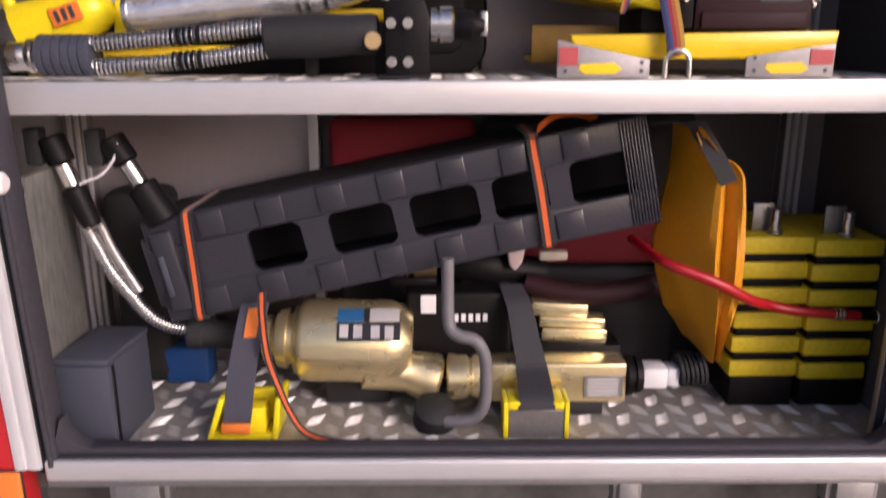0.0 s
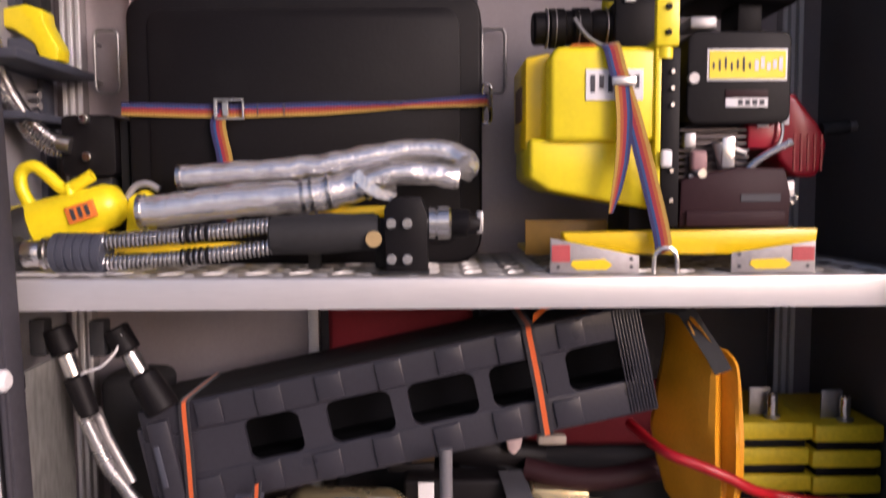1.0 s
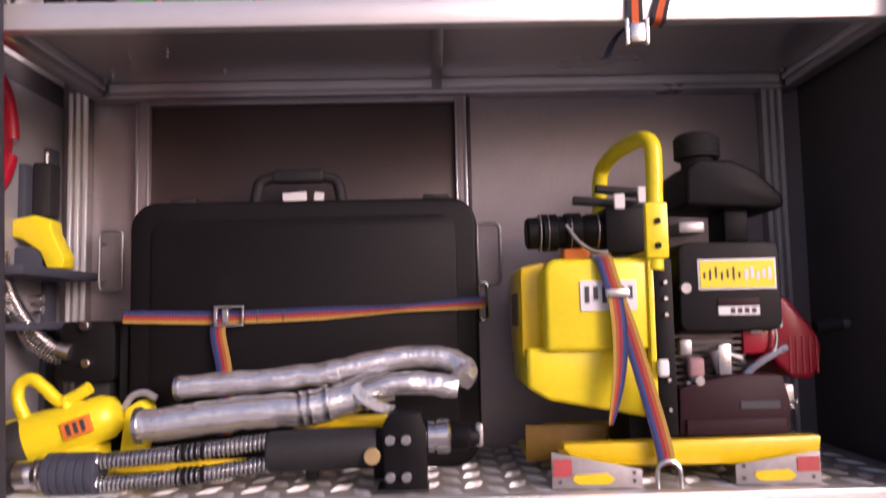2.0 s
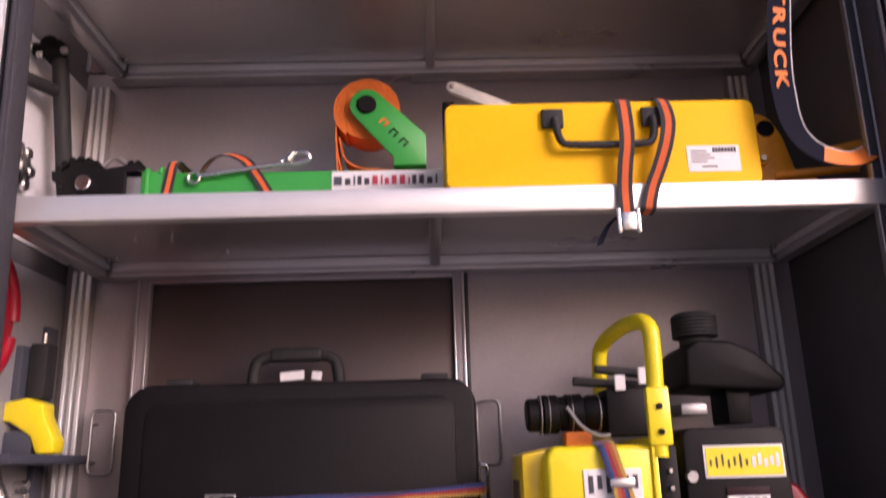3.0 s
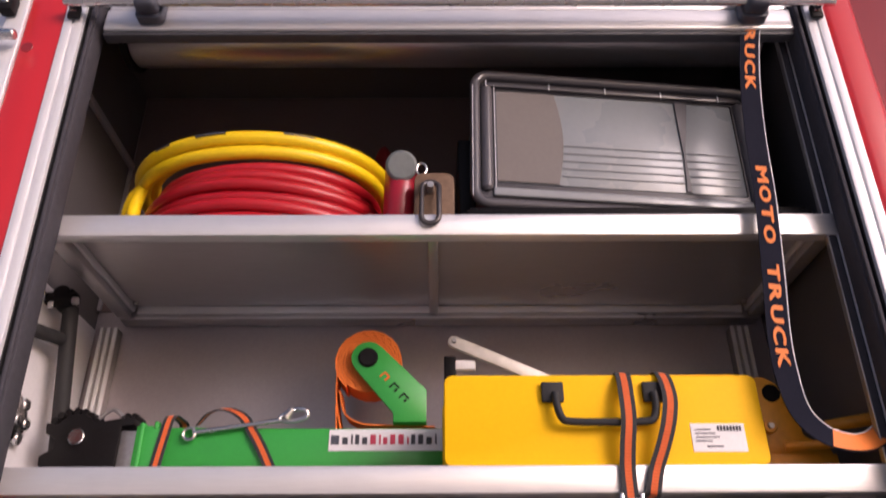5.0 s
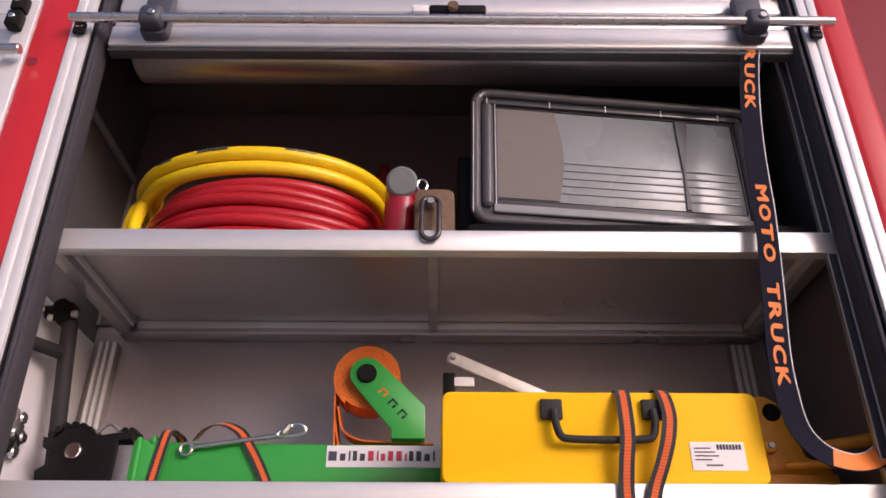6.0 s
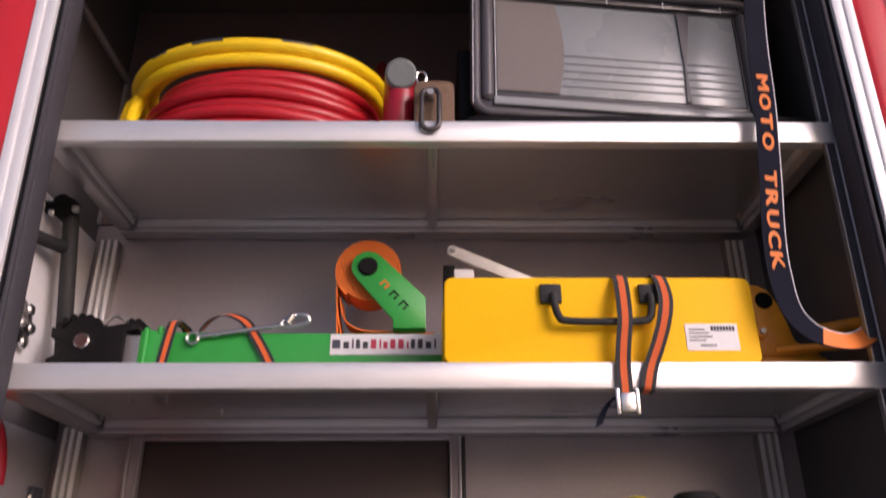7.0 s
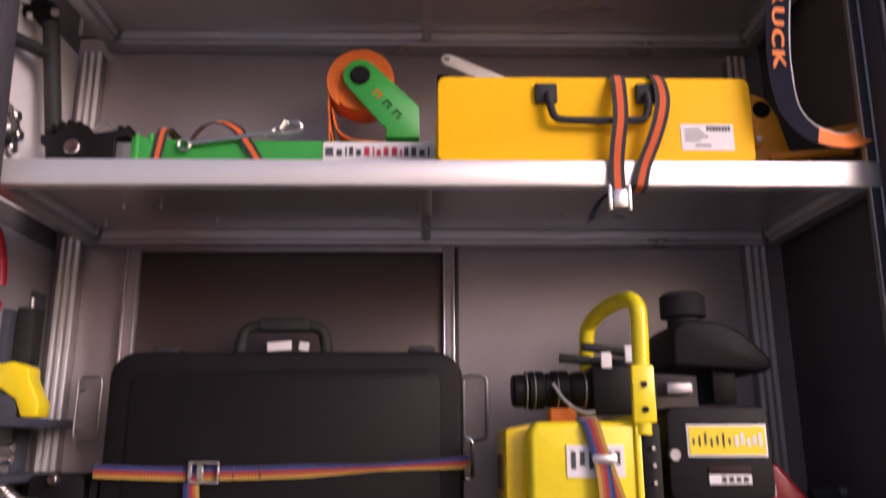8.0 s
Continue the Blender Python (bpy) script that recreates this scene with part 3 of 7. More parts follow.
# ---- lower shelf: case, power unit, cutter, foil sleeves ----
def strap_buckle(parent, x, y, z, w, h, label=""):
    bm = B()
    for x0, x1, z0, z1 in ((x - w / 2, x + w / 2, z + h / 2 - 0.004, z + h / 2), (x - w / 2, x + w / 2, z - h / 2, z - h / 2 + 0.004),
                           (x - w / 2, x - w / 2 + 0.006, z - h / 2 + 0.004, z + h / 2 - 0.004), (x + w / 2 - 0.004, x + w / 2, z - h / 2 + 0.004, z + h / 2 - 0.004),
                           (x - w * 0.22, x - w * 0.02, z - h / 2 + 0.006, z + h / 2 - 0.006)):
        box(bm, x0, x1, y - 0.006, y, z0, z1, 0.001, 1)
    return part("buckle", bm, STEEL, parent, label or "bright metal cam buckle")


def big_case():
    y0, y1, zb = 0.222, 0.405, Z1
    c = thing("equipment_case", (-0.265, 0.31, zb), "large black plastic equipment case standing upright on the shelf", "case")
    bm = B()
    prism(bm, rounded(-0.572, 0.040, zb + 0.001, 1.615, 0.045, 6), y0, 0.306, 0.014, 3)
    lid = part("lid", bm, BLACK, c)
    bm = B()
    prism(bm, rounded(-0.572, 0.040, zb + 0.001, 1.615, 0.045, 6), 0.316, y1, 0.012, 3)
    part("base", bm, BLACK, c)
    bm = B()
    prism(bm, rounded(-0.578, 0.046, zb, 1.621, 0.048, 6), 0.299, 0.3225, 0.004, 2)
    part("rim", bm, BLACK_MATT, c, "raised joint rim")
    bm = B()
    prism(bm, rounded(-0.535, 0.004, zb + 0.035, 1.585, 0.03, 5), y0 - 0.004, y0 + 0.004, 0.004, 2)
    part("lid_panel", bm, BLACK, lid)
    bm = B()
    hy = 0.335
    tube(bm, spline([(-0.376, hy, 1.61), (-0.374, hy, 1.645), (-0.360, hy, 1.672), (-0.294, hy, 1.680), (-0.228, hy, 1.672), (-0.214, hy, 1.645), (-0.212, hy, 1.61)], 6), 0.0115, 10)
    box(bm, -0.345, -0.243, hy - 0.013, hy + 0.013, 1.664, 1.692, 0.009, 3)
    h = part("handle", bm, BLACK_MATT, c)
    bm = B()
    for x0, x1, z0, z1, tilt in ((-0.322, -0.276, 1.628, 1.645, -4), (-0.262, -0.243, 1.628, 1.644, 7)):
        mm = Matrix.Translation(((x0 + x1) / 2, hy - 0.016, (z0 + z1) / 2)) @ Matrix.Rotation(radians(tilt), 4, 'Y')
        box(bm, (x0 - x1) / 2, (x1 - x0) / 2, -0.001, 0.001, (z0 - z1) / 2, (z1 - z0) / 2, 0.0006, 1, mm)
    part("tag", bm, WHITE, h, "torn white paper tag")
    for x in (-0.50, -0.03):
        bx("latch", c, BLACK_MATT, x - 0.025, x + 0.025, 0.285, 0.335, 1.617, 1.632, 0.004)
    for x in (-0.53, -0.0):
        bx("foot", c, BLACK_MATT, x - 0.02, x + 0.02, 0.27, 0.35, Z1 - 0.0005, Z1 + 0.0105, 0.003)
    return c


big_case()


def case_strap():
    s = thing("lashing_strap", (-0.27, 0.215, 1.40), "rainbow striped lashing strap with a metal buckle round the case", "strap", "rainbow straps")
    pts = spline([(-0.592, 0.40, 1.416), (-0.584, 0.24, 1.415), (-0.560, 0.214, 1.414), (-0.41, 0.211, 1.410), (-0.25, 0.211, 1.413), (-0.10, 0.211, 1.419), (0.03, 0.213, 1.426), (0.052, 0.235, 1.428), (0.06, 0.33, 1.43)], 8)
    ws = []
    for p in pts:
        k = max(0.0, 1 - abs(p.x + 0.10) / 0.13)
        ws.append(Vector((0, 0.0 + 0.006 * k, -0.023 + 0.011 * k)) if p.x < -0.10 else Vector((0, -0.006 * k, -0.021 + 0.009 * k)))
    bm = B()
    ribbon(bm, pts, ws, 0.0022)
    part("webbing", bm, RAINBOW, s)
    bm = B()
    pts = spline([(-0.405, 0.206, 1.412), (-0.412, 0.2035, 1.385), (-0.402, 0.203, 1.33), (-0.396, 0.205, 1.27), (-0.398, 0.2, 1.21)], 6)
    ribbon(bm, pts, Vector((0.026, 0, 0.004)), 0.002)
    part("loose_end", bm, RAINBOW, s)
    strap_buckle(s, -0.392, 0.2045, 1.412, 0.052, 0.036)
    for x in (-0.345, -0.30):
        bx("stitching", s, INK, x - 0.001, x + 0.001, 0.2085, 0.2095, 1.402, 1.423, 0)


case_strap()

hook = thing("wall_hook", (0.056, 0.36, 1.40), "bright steel snap hook on the case's strap", "hook")
bm = B()
tube(bm, [(x, 0.30, z) for x, z in rounded(0.046, 0.062, 1.395, 1.465, 0.007, 4)], 0.0035, 8, closed=True)
part("link", bm, STEEL, hook)
cy("eye", hook, STEEL_DULL, (0.054, 0.30, 1.43), (0.054, 0.438, 1.43), 0.004, n=8)


def foil_sleeves():
    f = thing("foil_hose_sleeves", (-0.25, 0.12, Z1), "wrinkled silver foil heat sleeves folded over the tool", "hose sleeve")

    def crumple(seed):
        rnd = random.Random(seed)
        vals = [1 + rnd.uniform(-0.006, 0.006) for _ in range(200)]
        return lambda i: vals[i % 200]

    lines = (("sleeve", [(-0.512, 0.115, 1.240), (-0.44, 0.112, 1.246), (-0.38, 0.11, 1.254), (-0.30, 0.108, 1.260), (-0.245, 0.105, 1.263), (-0.19, 0.11, 1.273), (-0.15, 0.115, 1.288), (-0.11, 0.12, 1.297)], 0.0265),
             ("sleeve", [(-0.461, 0.15, 1.296), (-0.40, 0.15, 1.300), (-0.335, 0.148, 1.304), (-0.27, 0.147, 1.309), (-0.208, 0.147, 1.315), (-0.145, 0.15, 1.329), (-0.072, 0.155, 1.338), (-0.015, 0.15, 1.332), (0.012, 0.135, 1.316), (0.005, 0.118, 1.302)], 0.0195),
             ("sleeve", [(-0.155, 0.10, 1.275), (-0.135, 0.098, 1.292), (-0.09, 0.098, 1.300), (-0.046, 0.10, 1.298), (-0.004, 0.105, 1.292)], 0.0185))
    for k, (nm, pts, r) in enumerate(lines):
        bm = B()
        path = spline(pts, 7)
        path = [p + Vector((0, 0.0006 * math.sin(i * 0.9 + k), 0.0005 * math.cos(i * 1.1))) for i, p in enumerate(path)]
        tube(bm, path, r, 22, ripple=crumple(k))
        for v in bm.verts:
            q = Vector((v.co.x * 45 + k * 7, v.co.y * 70, v.co.z * 70))
            v.co += Vector((0, noise.noise(q), noise.noise(q + Vector((3, 9, 1))))) * 0.0026
            q2 = q * 2.3 + Vector((11, 0, 5))
            v.co += Vector((0, noise.noise(q2), noise.noise(q2 + Vector((4, 2, 8))))) * 0.0016
        part(nm, bm, FOIL, f)
        end = path[0]
        d = (path[1] - path[0]).normalized()
        cy("cuff", f, STEEL, end - d * 0.004, end + d * 0.005, r * 1.10, n=18)
    bm = B()
    for x, z in ((-0.252, 1.262), (-0.238, 1.264), (-0.212, 1.270)):
        cyl(bm, (x, 0.105, z), (x + 0.006, 0.105, z + 0.001), 0.0290, n=18, chamfer=0.001)
    part("band", bm, STEEL, f, "bright clamp bands")
    cy("collar", f, FOIL, (-0.212, 0.147, 1.315), (-0.195, 0.147, 1.318), 0.0215, n=18)
    bm = B()
    ribbon(bm, spline([(-0.165, 0.078, 1.300), (-0.15, 0.074, 1.283), (-0.128, 0.072, 1.268), (-0.105, 0.074, 1.262)], 5), Vector((0.012, 0, 0.012)), 0.0015)
    part("flap", bm, FOIL, f, "loose foil flap")
    return f


foil_sleeves()


def braided(name, parent, pts, r, pitch, label, n=12):
    """A steel spiral-guarded hose: ridges along a smooth line."""
    path = spline(pts, 40)
    dense, acc = [path[0]], 0.0
    step = pitch / 4
    for a, b in zip(path, path[1:]):
        seg = (b - a).length
        while acc + seg >= step:
            f = (step - acc) / seg
            a = a.lerp(b, f)
            dense.append(a)
            seg = (b - a).length
            acc = 0.0
        acc += seg
    core = B()
    tube(core, dense[::3] + [dense[-1]], r * 0.72, n)
    inner = part("hose_core", core, BRAID_DARK, parent)
    helix, ref, steps = [], None, 10
    total = sum((b - a).length for a, b in zip(dense, dense[1:]))
    turns = total / pitch
    for k in range(int(turns * steps)):
        f = k / (turns * steps) * (len(dense) - 1)
        i = min(int(f), len(dense) - 2)
        p = dense[i].lerp(dense[i + 1], f - i)
        d = (dense[i + 1] - dense[i]).normalized()
        s, u = frame_at(d)
        a = 2 * math.pi * k / steps
        helix.append(p + r * 0.86 * (math.cos(a) * s + math.sin(a) * u))
    bm = B()
    tube(bm, helix, pitch * 0.35, 6)
    return part(name, bm, STEEL, parent, label, 60)


def cutter():
    y = 0.062
    t = thing("rescue_cutter", (-0.3, y, Z1), "black hydraulic rescue cutter with twin steel-guarded hoses", "rescue tool")
    bm = B()
    turned(bm, (-0.735, y, 1.176), (-0.672, y, 1.177), [(0, 0.02), (0.1, 0.027), (0.8, 0.027), (0.85, 0.020), (1, 0.020)])
    part("coupling_end", bm, BLACK_MATT, t)
    bm = B()
    turned(bm, (-0.676, y, 1.177), (-0.626, y, 1.179), [(0, 0.018), (0.05, 0.021), (0.5, 0.021), (0.55, 0.019), (0.62, 0.019), (0.65, 0.026), (0.78, 0.026), (0.8, 0.022), (0.86, 0.026), (1, 0.026)])
    part("collar", bm, STEEL, t, "bright steel quick coupling")
    bm = B()
    prof = [(0, 0.026)]
    for k in range(6):
        a = k / 6
        prof += [(a + 0.01, 0.031), (a + 0.13, 0.031), (a + 0.14, 0.0285), (a + 0.16, 0.0285)]
    prof += [(1, 0.028)]
    turned(bm, (-0.627, y, 1.179), (-0.549, y, 1.179), prof)
    part("ribbed_grip", bm, SLATE, t, "ribbed dark blue-grey grip")
    braided("hose_guard", t, [(-0.55, y - 0.004, 1.196), (-0.42, y - 0.004, 1.206), (-0.29, y, 1.220)], 0.0130, 0.0068, "steel spiral hose guard")
    braided("hose_guard", t, [(-0.55, y - 0.004, 1.163), (-0.42, y - 0.004, 1.171), (-0.29, y, 1.187)], 0.0130, 0.0068, "steel spiral hose guard")
    for x, z in ((-0.432, 1.2055), (-0.432, 1.171)):
        for k in range(5):
            xx = x + k * 0.0095
            cy("dark_ring", t, BLACK, (xx, y - 0.004, z + k * 0.0007), (xx + 0.004, y - 0.004, z + k * 0.0007), 0.0140, n=12, chamfer=0.0005)
    bm = B()
    box(bm, -0.54, -0.30, y + 0.006, y + 0.016, 1.178, 1.193, 0.003)
    part("inner_strip", bm, YELLOW, t, "dull yellow strip between the hoses")
    bm = B()
    turned(bm, (-0.295, y, 1.204), (-0.128, y, 1.209), [(0, 0.024), (0.02, 0.030), (0.5, 0.032), (0.75, 0.029), (0.95, 0.029), (1, 0.026)])
    part("grip", bm, BLACK_MATT, t)
    cy("plug", t, mat("brass_plug", (0.62, 0.45, 0.22), 0.4, 0.6), (-0.134, y - 0.034, 1.199), (-0.134, y - 0.024, 1.199), 0.0125, n=18, label="flat brass plug")
    bm = B()
    prism(bm, [(-0.116, 1.150), (-0.052, 1.150), (-0.052, 1.235), (-0.062, 1.262), (-0.104, 1.262), (-0.118, 1.245)], y - 0.032, y + 0.032, 0.003)
    blk = part("valve_block", bm, BLACK, t)
    bx("foot_plate", t, BLACK_MATT, -0.128, -0.050, y - 0.033, y + 0.035, Z1 + 0.0018, 1.1495, 0.002)
    for x in (-0.107, -0.083):
        for z in (1.169, 1.223):
            cy("bolt", blk, STEEL, (x, y - 0.040, z), (x, y - 0.031, z), 0.0078, n=12)
    bm = B()
    turned(bm, (-0.054, y, 1.222), (-0.016, y, 1.222), [(0, 0.018), (0.1, 0.024), (0.35, 0.024), (0.36, 0.020), (0.45, 0.020), (0.46, 0.026), (0.9, 0.026), (1, 0.022)])
    part("swivel", bm, STEEL, t, "bright steel swivel ring")
    bm = B()
    turned(bm, (-0.017, y, 1.222), (0.028, y, 1.219), [(0, 0.018), (0.1, 0.021), (0.6, 0.021), (0.7, 0.016), (1, 0.012)])
    part("nose", bm, BLACK, t)
    bx("locking_tab", t, STEEL_DULL, 0.022, 0.034, y - 0.008, y + 0.006, 1.205, 1.24, 0.003)
    return t


cutter()

pad = thing("rag", (-0.62, 0.05, Z1), "crumpled pale plastic wrapper lying under the coupling", "wrapper")
bm = B()
bmesh.ops.create_grid(bm, x_segments=26, y_segments=8, size=0.5)
for v in bm.verts:
    x, yy = v.co.x, v.co.y
    v.co = Vector((-0.62 + x * 0.21, 0.062 + yy * 0.055, Z1 + 0.004 + 0.004 * abs(noise.noise(Vector((x * 9, yy * 6, 1))))))
bmesh.ops.solidify(bm, geom=bm.faces[:], thickness=0.001)
part("sheet", bm, WHITE, pad)

yb = thing("yellow_bar", (-0.19, 0.14, Z1), "yellow metal bar lying behind the cutter", "bar")
bm = B()
box(bm, -0.27, -0.115, 0.128, 0.15, 1.228, 1.247, 0.004)
part("bar", bm, YELLOW, yb)
for x in (-0.25, -0.14):
    bx("support", yb, BLACK_MATT, x, x + 0.02, 0.13, 0.148, Z1 + 0.0022, 1.2275, 0.003)
ya = thing("yellow_end_cap", (-0.54, 0.15, Z1), "small yellow plastic cap beside the foil sleeve", "cap")
bm = B()
prism(bm, [(-0.568, 1.146), (-0.528, 1.146), (-0.512, 1.262), (-0.530, 1.276), (-0.556, 1.262)], 0.165, 0.2, 0.005)
part("cap", bm, YELLOW_LEMON, ya)
bm = B()
tube(bm, spline([(-0.566, 0.182, 1.255), (-0.55, 0.182, 1.28), (-0.528, 0.182, 1.286), (-0.508, 0.182, 1.276)], 5), 0.006, 8)
part("cord", bm, WALL_MID, ya)


def lamp_tool():
    """A yellow hand lamp with a loop handle."""
    y = 0.16
    t = thing("hand_lamp", (-0.64, y, Z1), "yellow plastic hand lamp with loop handle", "hand lamp")
    bm = B()
    turned(bm, (-0.735, y, 1.200), (-0.560, y, 1.258), [(0, 0.045), (0.02, 0.050), (0.3, 0.046), (0.62, 0.040), (0.88, 0.037), (0.97, 0.028), (1, 0.015)])
    body = part("body", bm, YELLOW_LEMON, t)
    bm = B()
    turned(bm, (-0.752, y - 0.02, 1.188), (-0.700, y - 0.01, 1.206), [(0, 0.036), (0.05, 0.048), (0.9, 0.050), (1, 0.046)])
    part("lens_ring", bm, BLACK_MATT, t)
    bm = B()
    tube(bm, spline([(-0.700, y - 0.01, 1.235), (-0.722, y - 0.01, 1.275), (-0.722, y - 0.01, 1.305), (-0.702, y - 0.01, 1.315), (-0.680, y - 0.01, 1.300), (-0.655, y - 0.01, 1.278), (-0.635, y - 0.01, 1.283), (-0.606, y - 0.01, 1.300)], 6), 0.0105, 12)
    part("handle", bm, YELLOW_LEMON, t)
    bm = B()
    tube(bm, spline([(-0.645, y - 0.012, 1.285), (-0.640, y - 0.012, 1.26), (-0.634, y - 0.01, 1.24)], 5), 0.009, 10)
    part("strut", bm, YELLOW_LEMON, t)
    m = Matrix.Translation((-0.612, y - 0.043, 1.240)) @ Matrix.Rotation(radians(-18), 4, 'Y')
    bx("label_plate", body, INK_ORANGE, -0.024, 0.024, -0.003, 0.004, -0.014, 0.014, 0.001, 1, "orange and black label", m)
    for k in range(3):
        m2 = m @ Matrix.Translation((-0.012 + 0.012 * k, -0.004, 0))
        bx("print_bar", body, INK, -0.003, 0.003, -0.001, 0.001, -0.009, 0.009, 0, 1, "", m2)
    bx("base_foot", t, YELLOW_LEMON, -0.69, -0.585, y - 0.03, y + 0.03, Z1 + 0.0018, 1.205, 0.004)
    bx("top_plate", t, STEEL_DULL, -0.615, -0.575, y - 0.015, y + 0.02, 1.272, 1.280, 0.003)


lamp_tool()

# things on the left-hand wall rack
rack = thing("wall_rack", (-0.75, 0.30, 1.40), "grey painted steel rack on the side wall", "rack")
bx("shelf_plate", rack, SLATE, -0.80, -0.705, 0.12, 0.40, 1.487, 1.503, 0.002)
bx("lower_plate", rack, SLATE, -0.80, -0.715, 0.16, 0.40, 1.395, 1.408, 0.002)
for y in (0.2, 0.32):
    for dz in (0.432, 0.452):
        cy("bolt", rack, STEEL, (-0.80, y, 1 + dz), (-0.772, y, 1 + dz), 0.009, n=10)
bx("upright", rack, SLATE, -0.80, -0.785, 0.36, 0.40, Z1, 1.75, 0.002)

hl = thing("yellow_clamp", (-0.77, 0.28, 1.503), "yellow angled plastic clamp on the wall rack", "clamp")
bm = B()
prism(bm, [(-0.80, 1.595), (-0.760, 1.603), (-0.728, 1.592), (-0.727, 1.572), (-0.703, 1.527), (-0.705, 1.5045), (-0.735, 1.5045), (-0.748, 1.535), (-0.785, 1.560), (-0.80, 1.562)], 0.255, 0.30, 0.005)
part("arm", bm, YELLOW_LEMON, hl)
bx("pad", hl, SLATE, -0.797, -0.745, 0.26, 0.295, 1.5045, 1.545, 0.004)

bb = thing("battery_pack", (-0.765, 0.31, 1.605), "black rubber-edged block hung on the side wall", "block")
bx("body", bb, BLACK_MATT, -0.782, -0.748, 0.29, 0.33, 1.603, 1.706, 0.004)
bx("back_plate", bb, SLATE, -0.800, -0.783, 0.27, 0.34, 1.60, 1.70, 0.002)
cy("pin", bb, STEEL, (-0.765, 0.31, 1.706), (-0.765, 0.31, 1.728), 0.004, n=8)

jb = thing("valve_unit", (-0.655, 0.27, Z1), "black valve unit with two brass knobs", "valve")
bm = B()
prism(bm, rounded(-0.700, -0.606, 1.30, 1.408, 0.012), 0.245, 0.34, 0.004)
vb = part("body", bm, BLACK, jb)
bx("stand", jb, BLACK_MATT, -0.685, -0.62, 0.26, 0.33, Z1 + 0.0018, 1.2995, 0.004)
cy("knob", vb, STEEL, (-0.656, 0.232, 1.400), (-0.656, 0.246, 1.400), 0.008, n=12, label="bright knob")
cy("knob", vb, STEEL, (-0.653, 0.232, 1.334), (-0.653, 0.246, 1.334), 0.008, n=12, label="bright knob")
bx("side_lug", vb, BLACK_MATT, -0.604, -0.588, 0.26, 0.32, 1.20, 1.40, 0.004)

hz = thing("steel_hose_pair", (-0.75, 0.24, 1.35), "bright steel-guarded hoses bending from the wall to the valve", "hose")
braided("hose_guard", hz, [(-0.784, 0.195, 1.53), (-0.782, 0.205, 1.49), (-0.770, 0.215, 1.445), (-0.742, 0.225, 1.395), (-0.708, 0.232, 1.362), (-0.684, 0.236, 1.355)], 0.0135, 0.006, "steel spiral hose guard")
braided("hose_guard", hz, [(-0.784, 0.225, 1.46), (-0.776, 0.232, 1.425), (-0.756, 0.24, 1.376), (-0.72, 0.252, 1.346), (-0.69, 0.258, 1.340)], 0.0115, 0.006, "steel spiral hose guard")
cy("ferrule", hz, STEEL, (-0.702, 0.233, 1.359), (-0.68, 0.237, 1.354), 0.0150, n=14)

rr = thing("hose_reel", (-0.795, 0.12, 1.70), "red hose reel rim on the side wall", "hose reel")
bm = B()
tube(bm, [(-0.785, 0.125 + 0.10 * math.cos(a * 0.2), 1.735 + 0.115 * math.sin(a * 0.2)) for a in range(31)], 0.012, 10)
cyl(bm, (-0.799, 0.125, 1.735), (-0.785, 0.125, 1.735), 0.105, n=32, chamfer=0.002)
part("rim", bm, RED_PLASTIC, rr)
bm = B()
tube(bm, spline([(-0.79, 0.16, 1.66), (-0.775, 0.15, 1.63), (-0.785, 0.15, 1.60), (-0.797, 0.16, 1.58)], 6), 0.004, 8)
part("cord", bm, WHITE, rr)


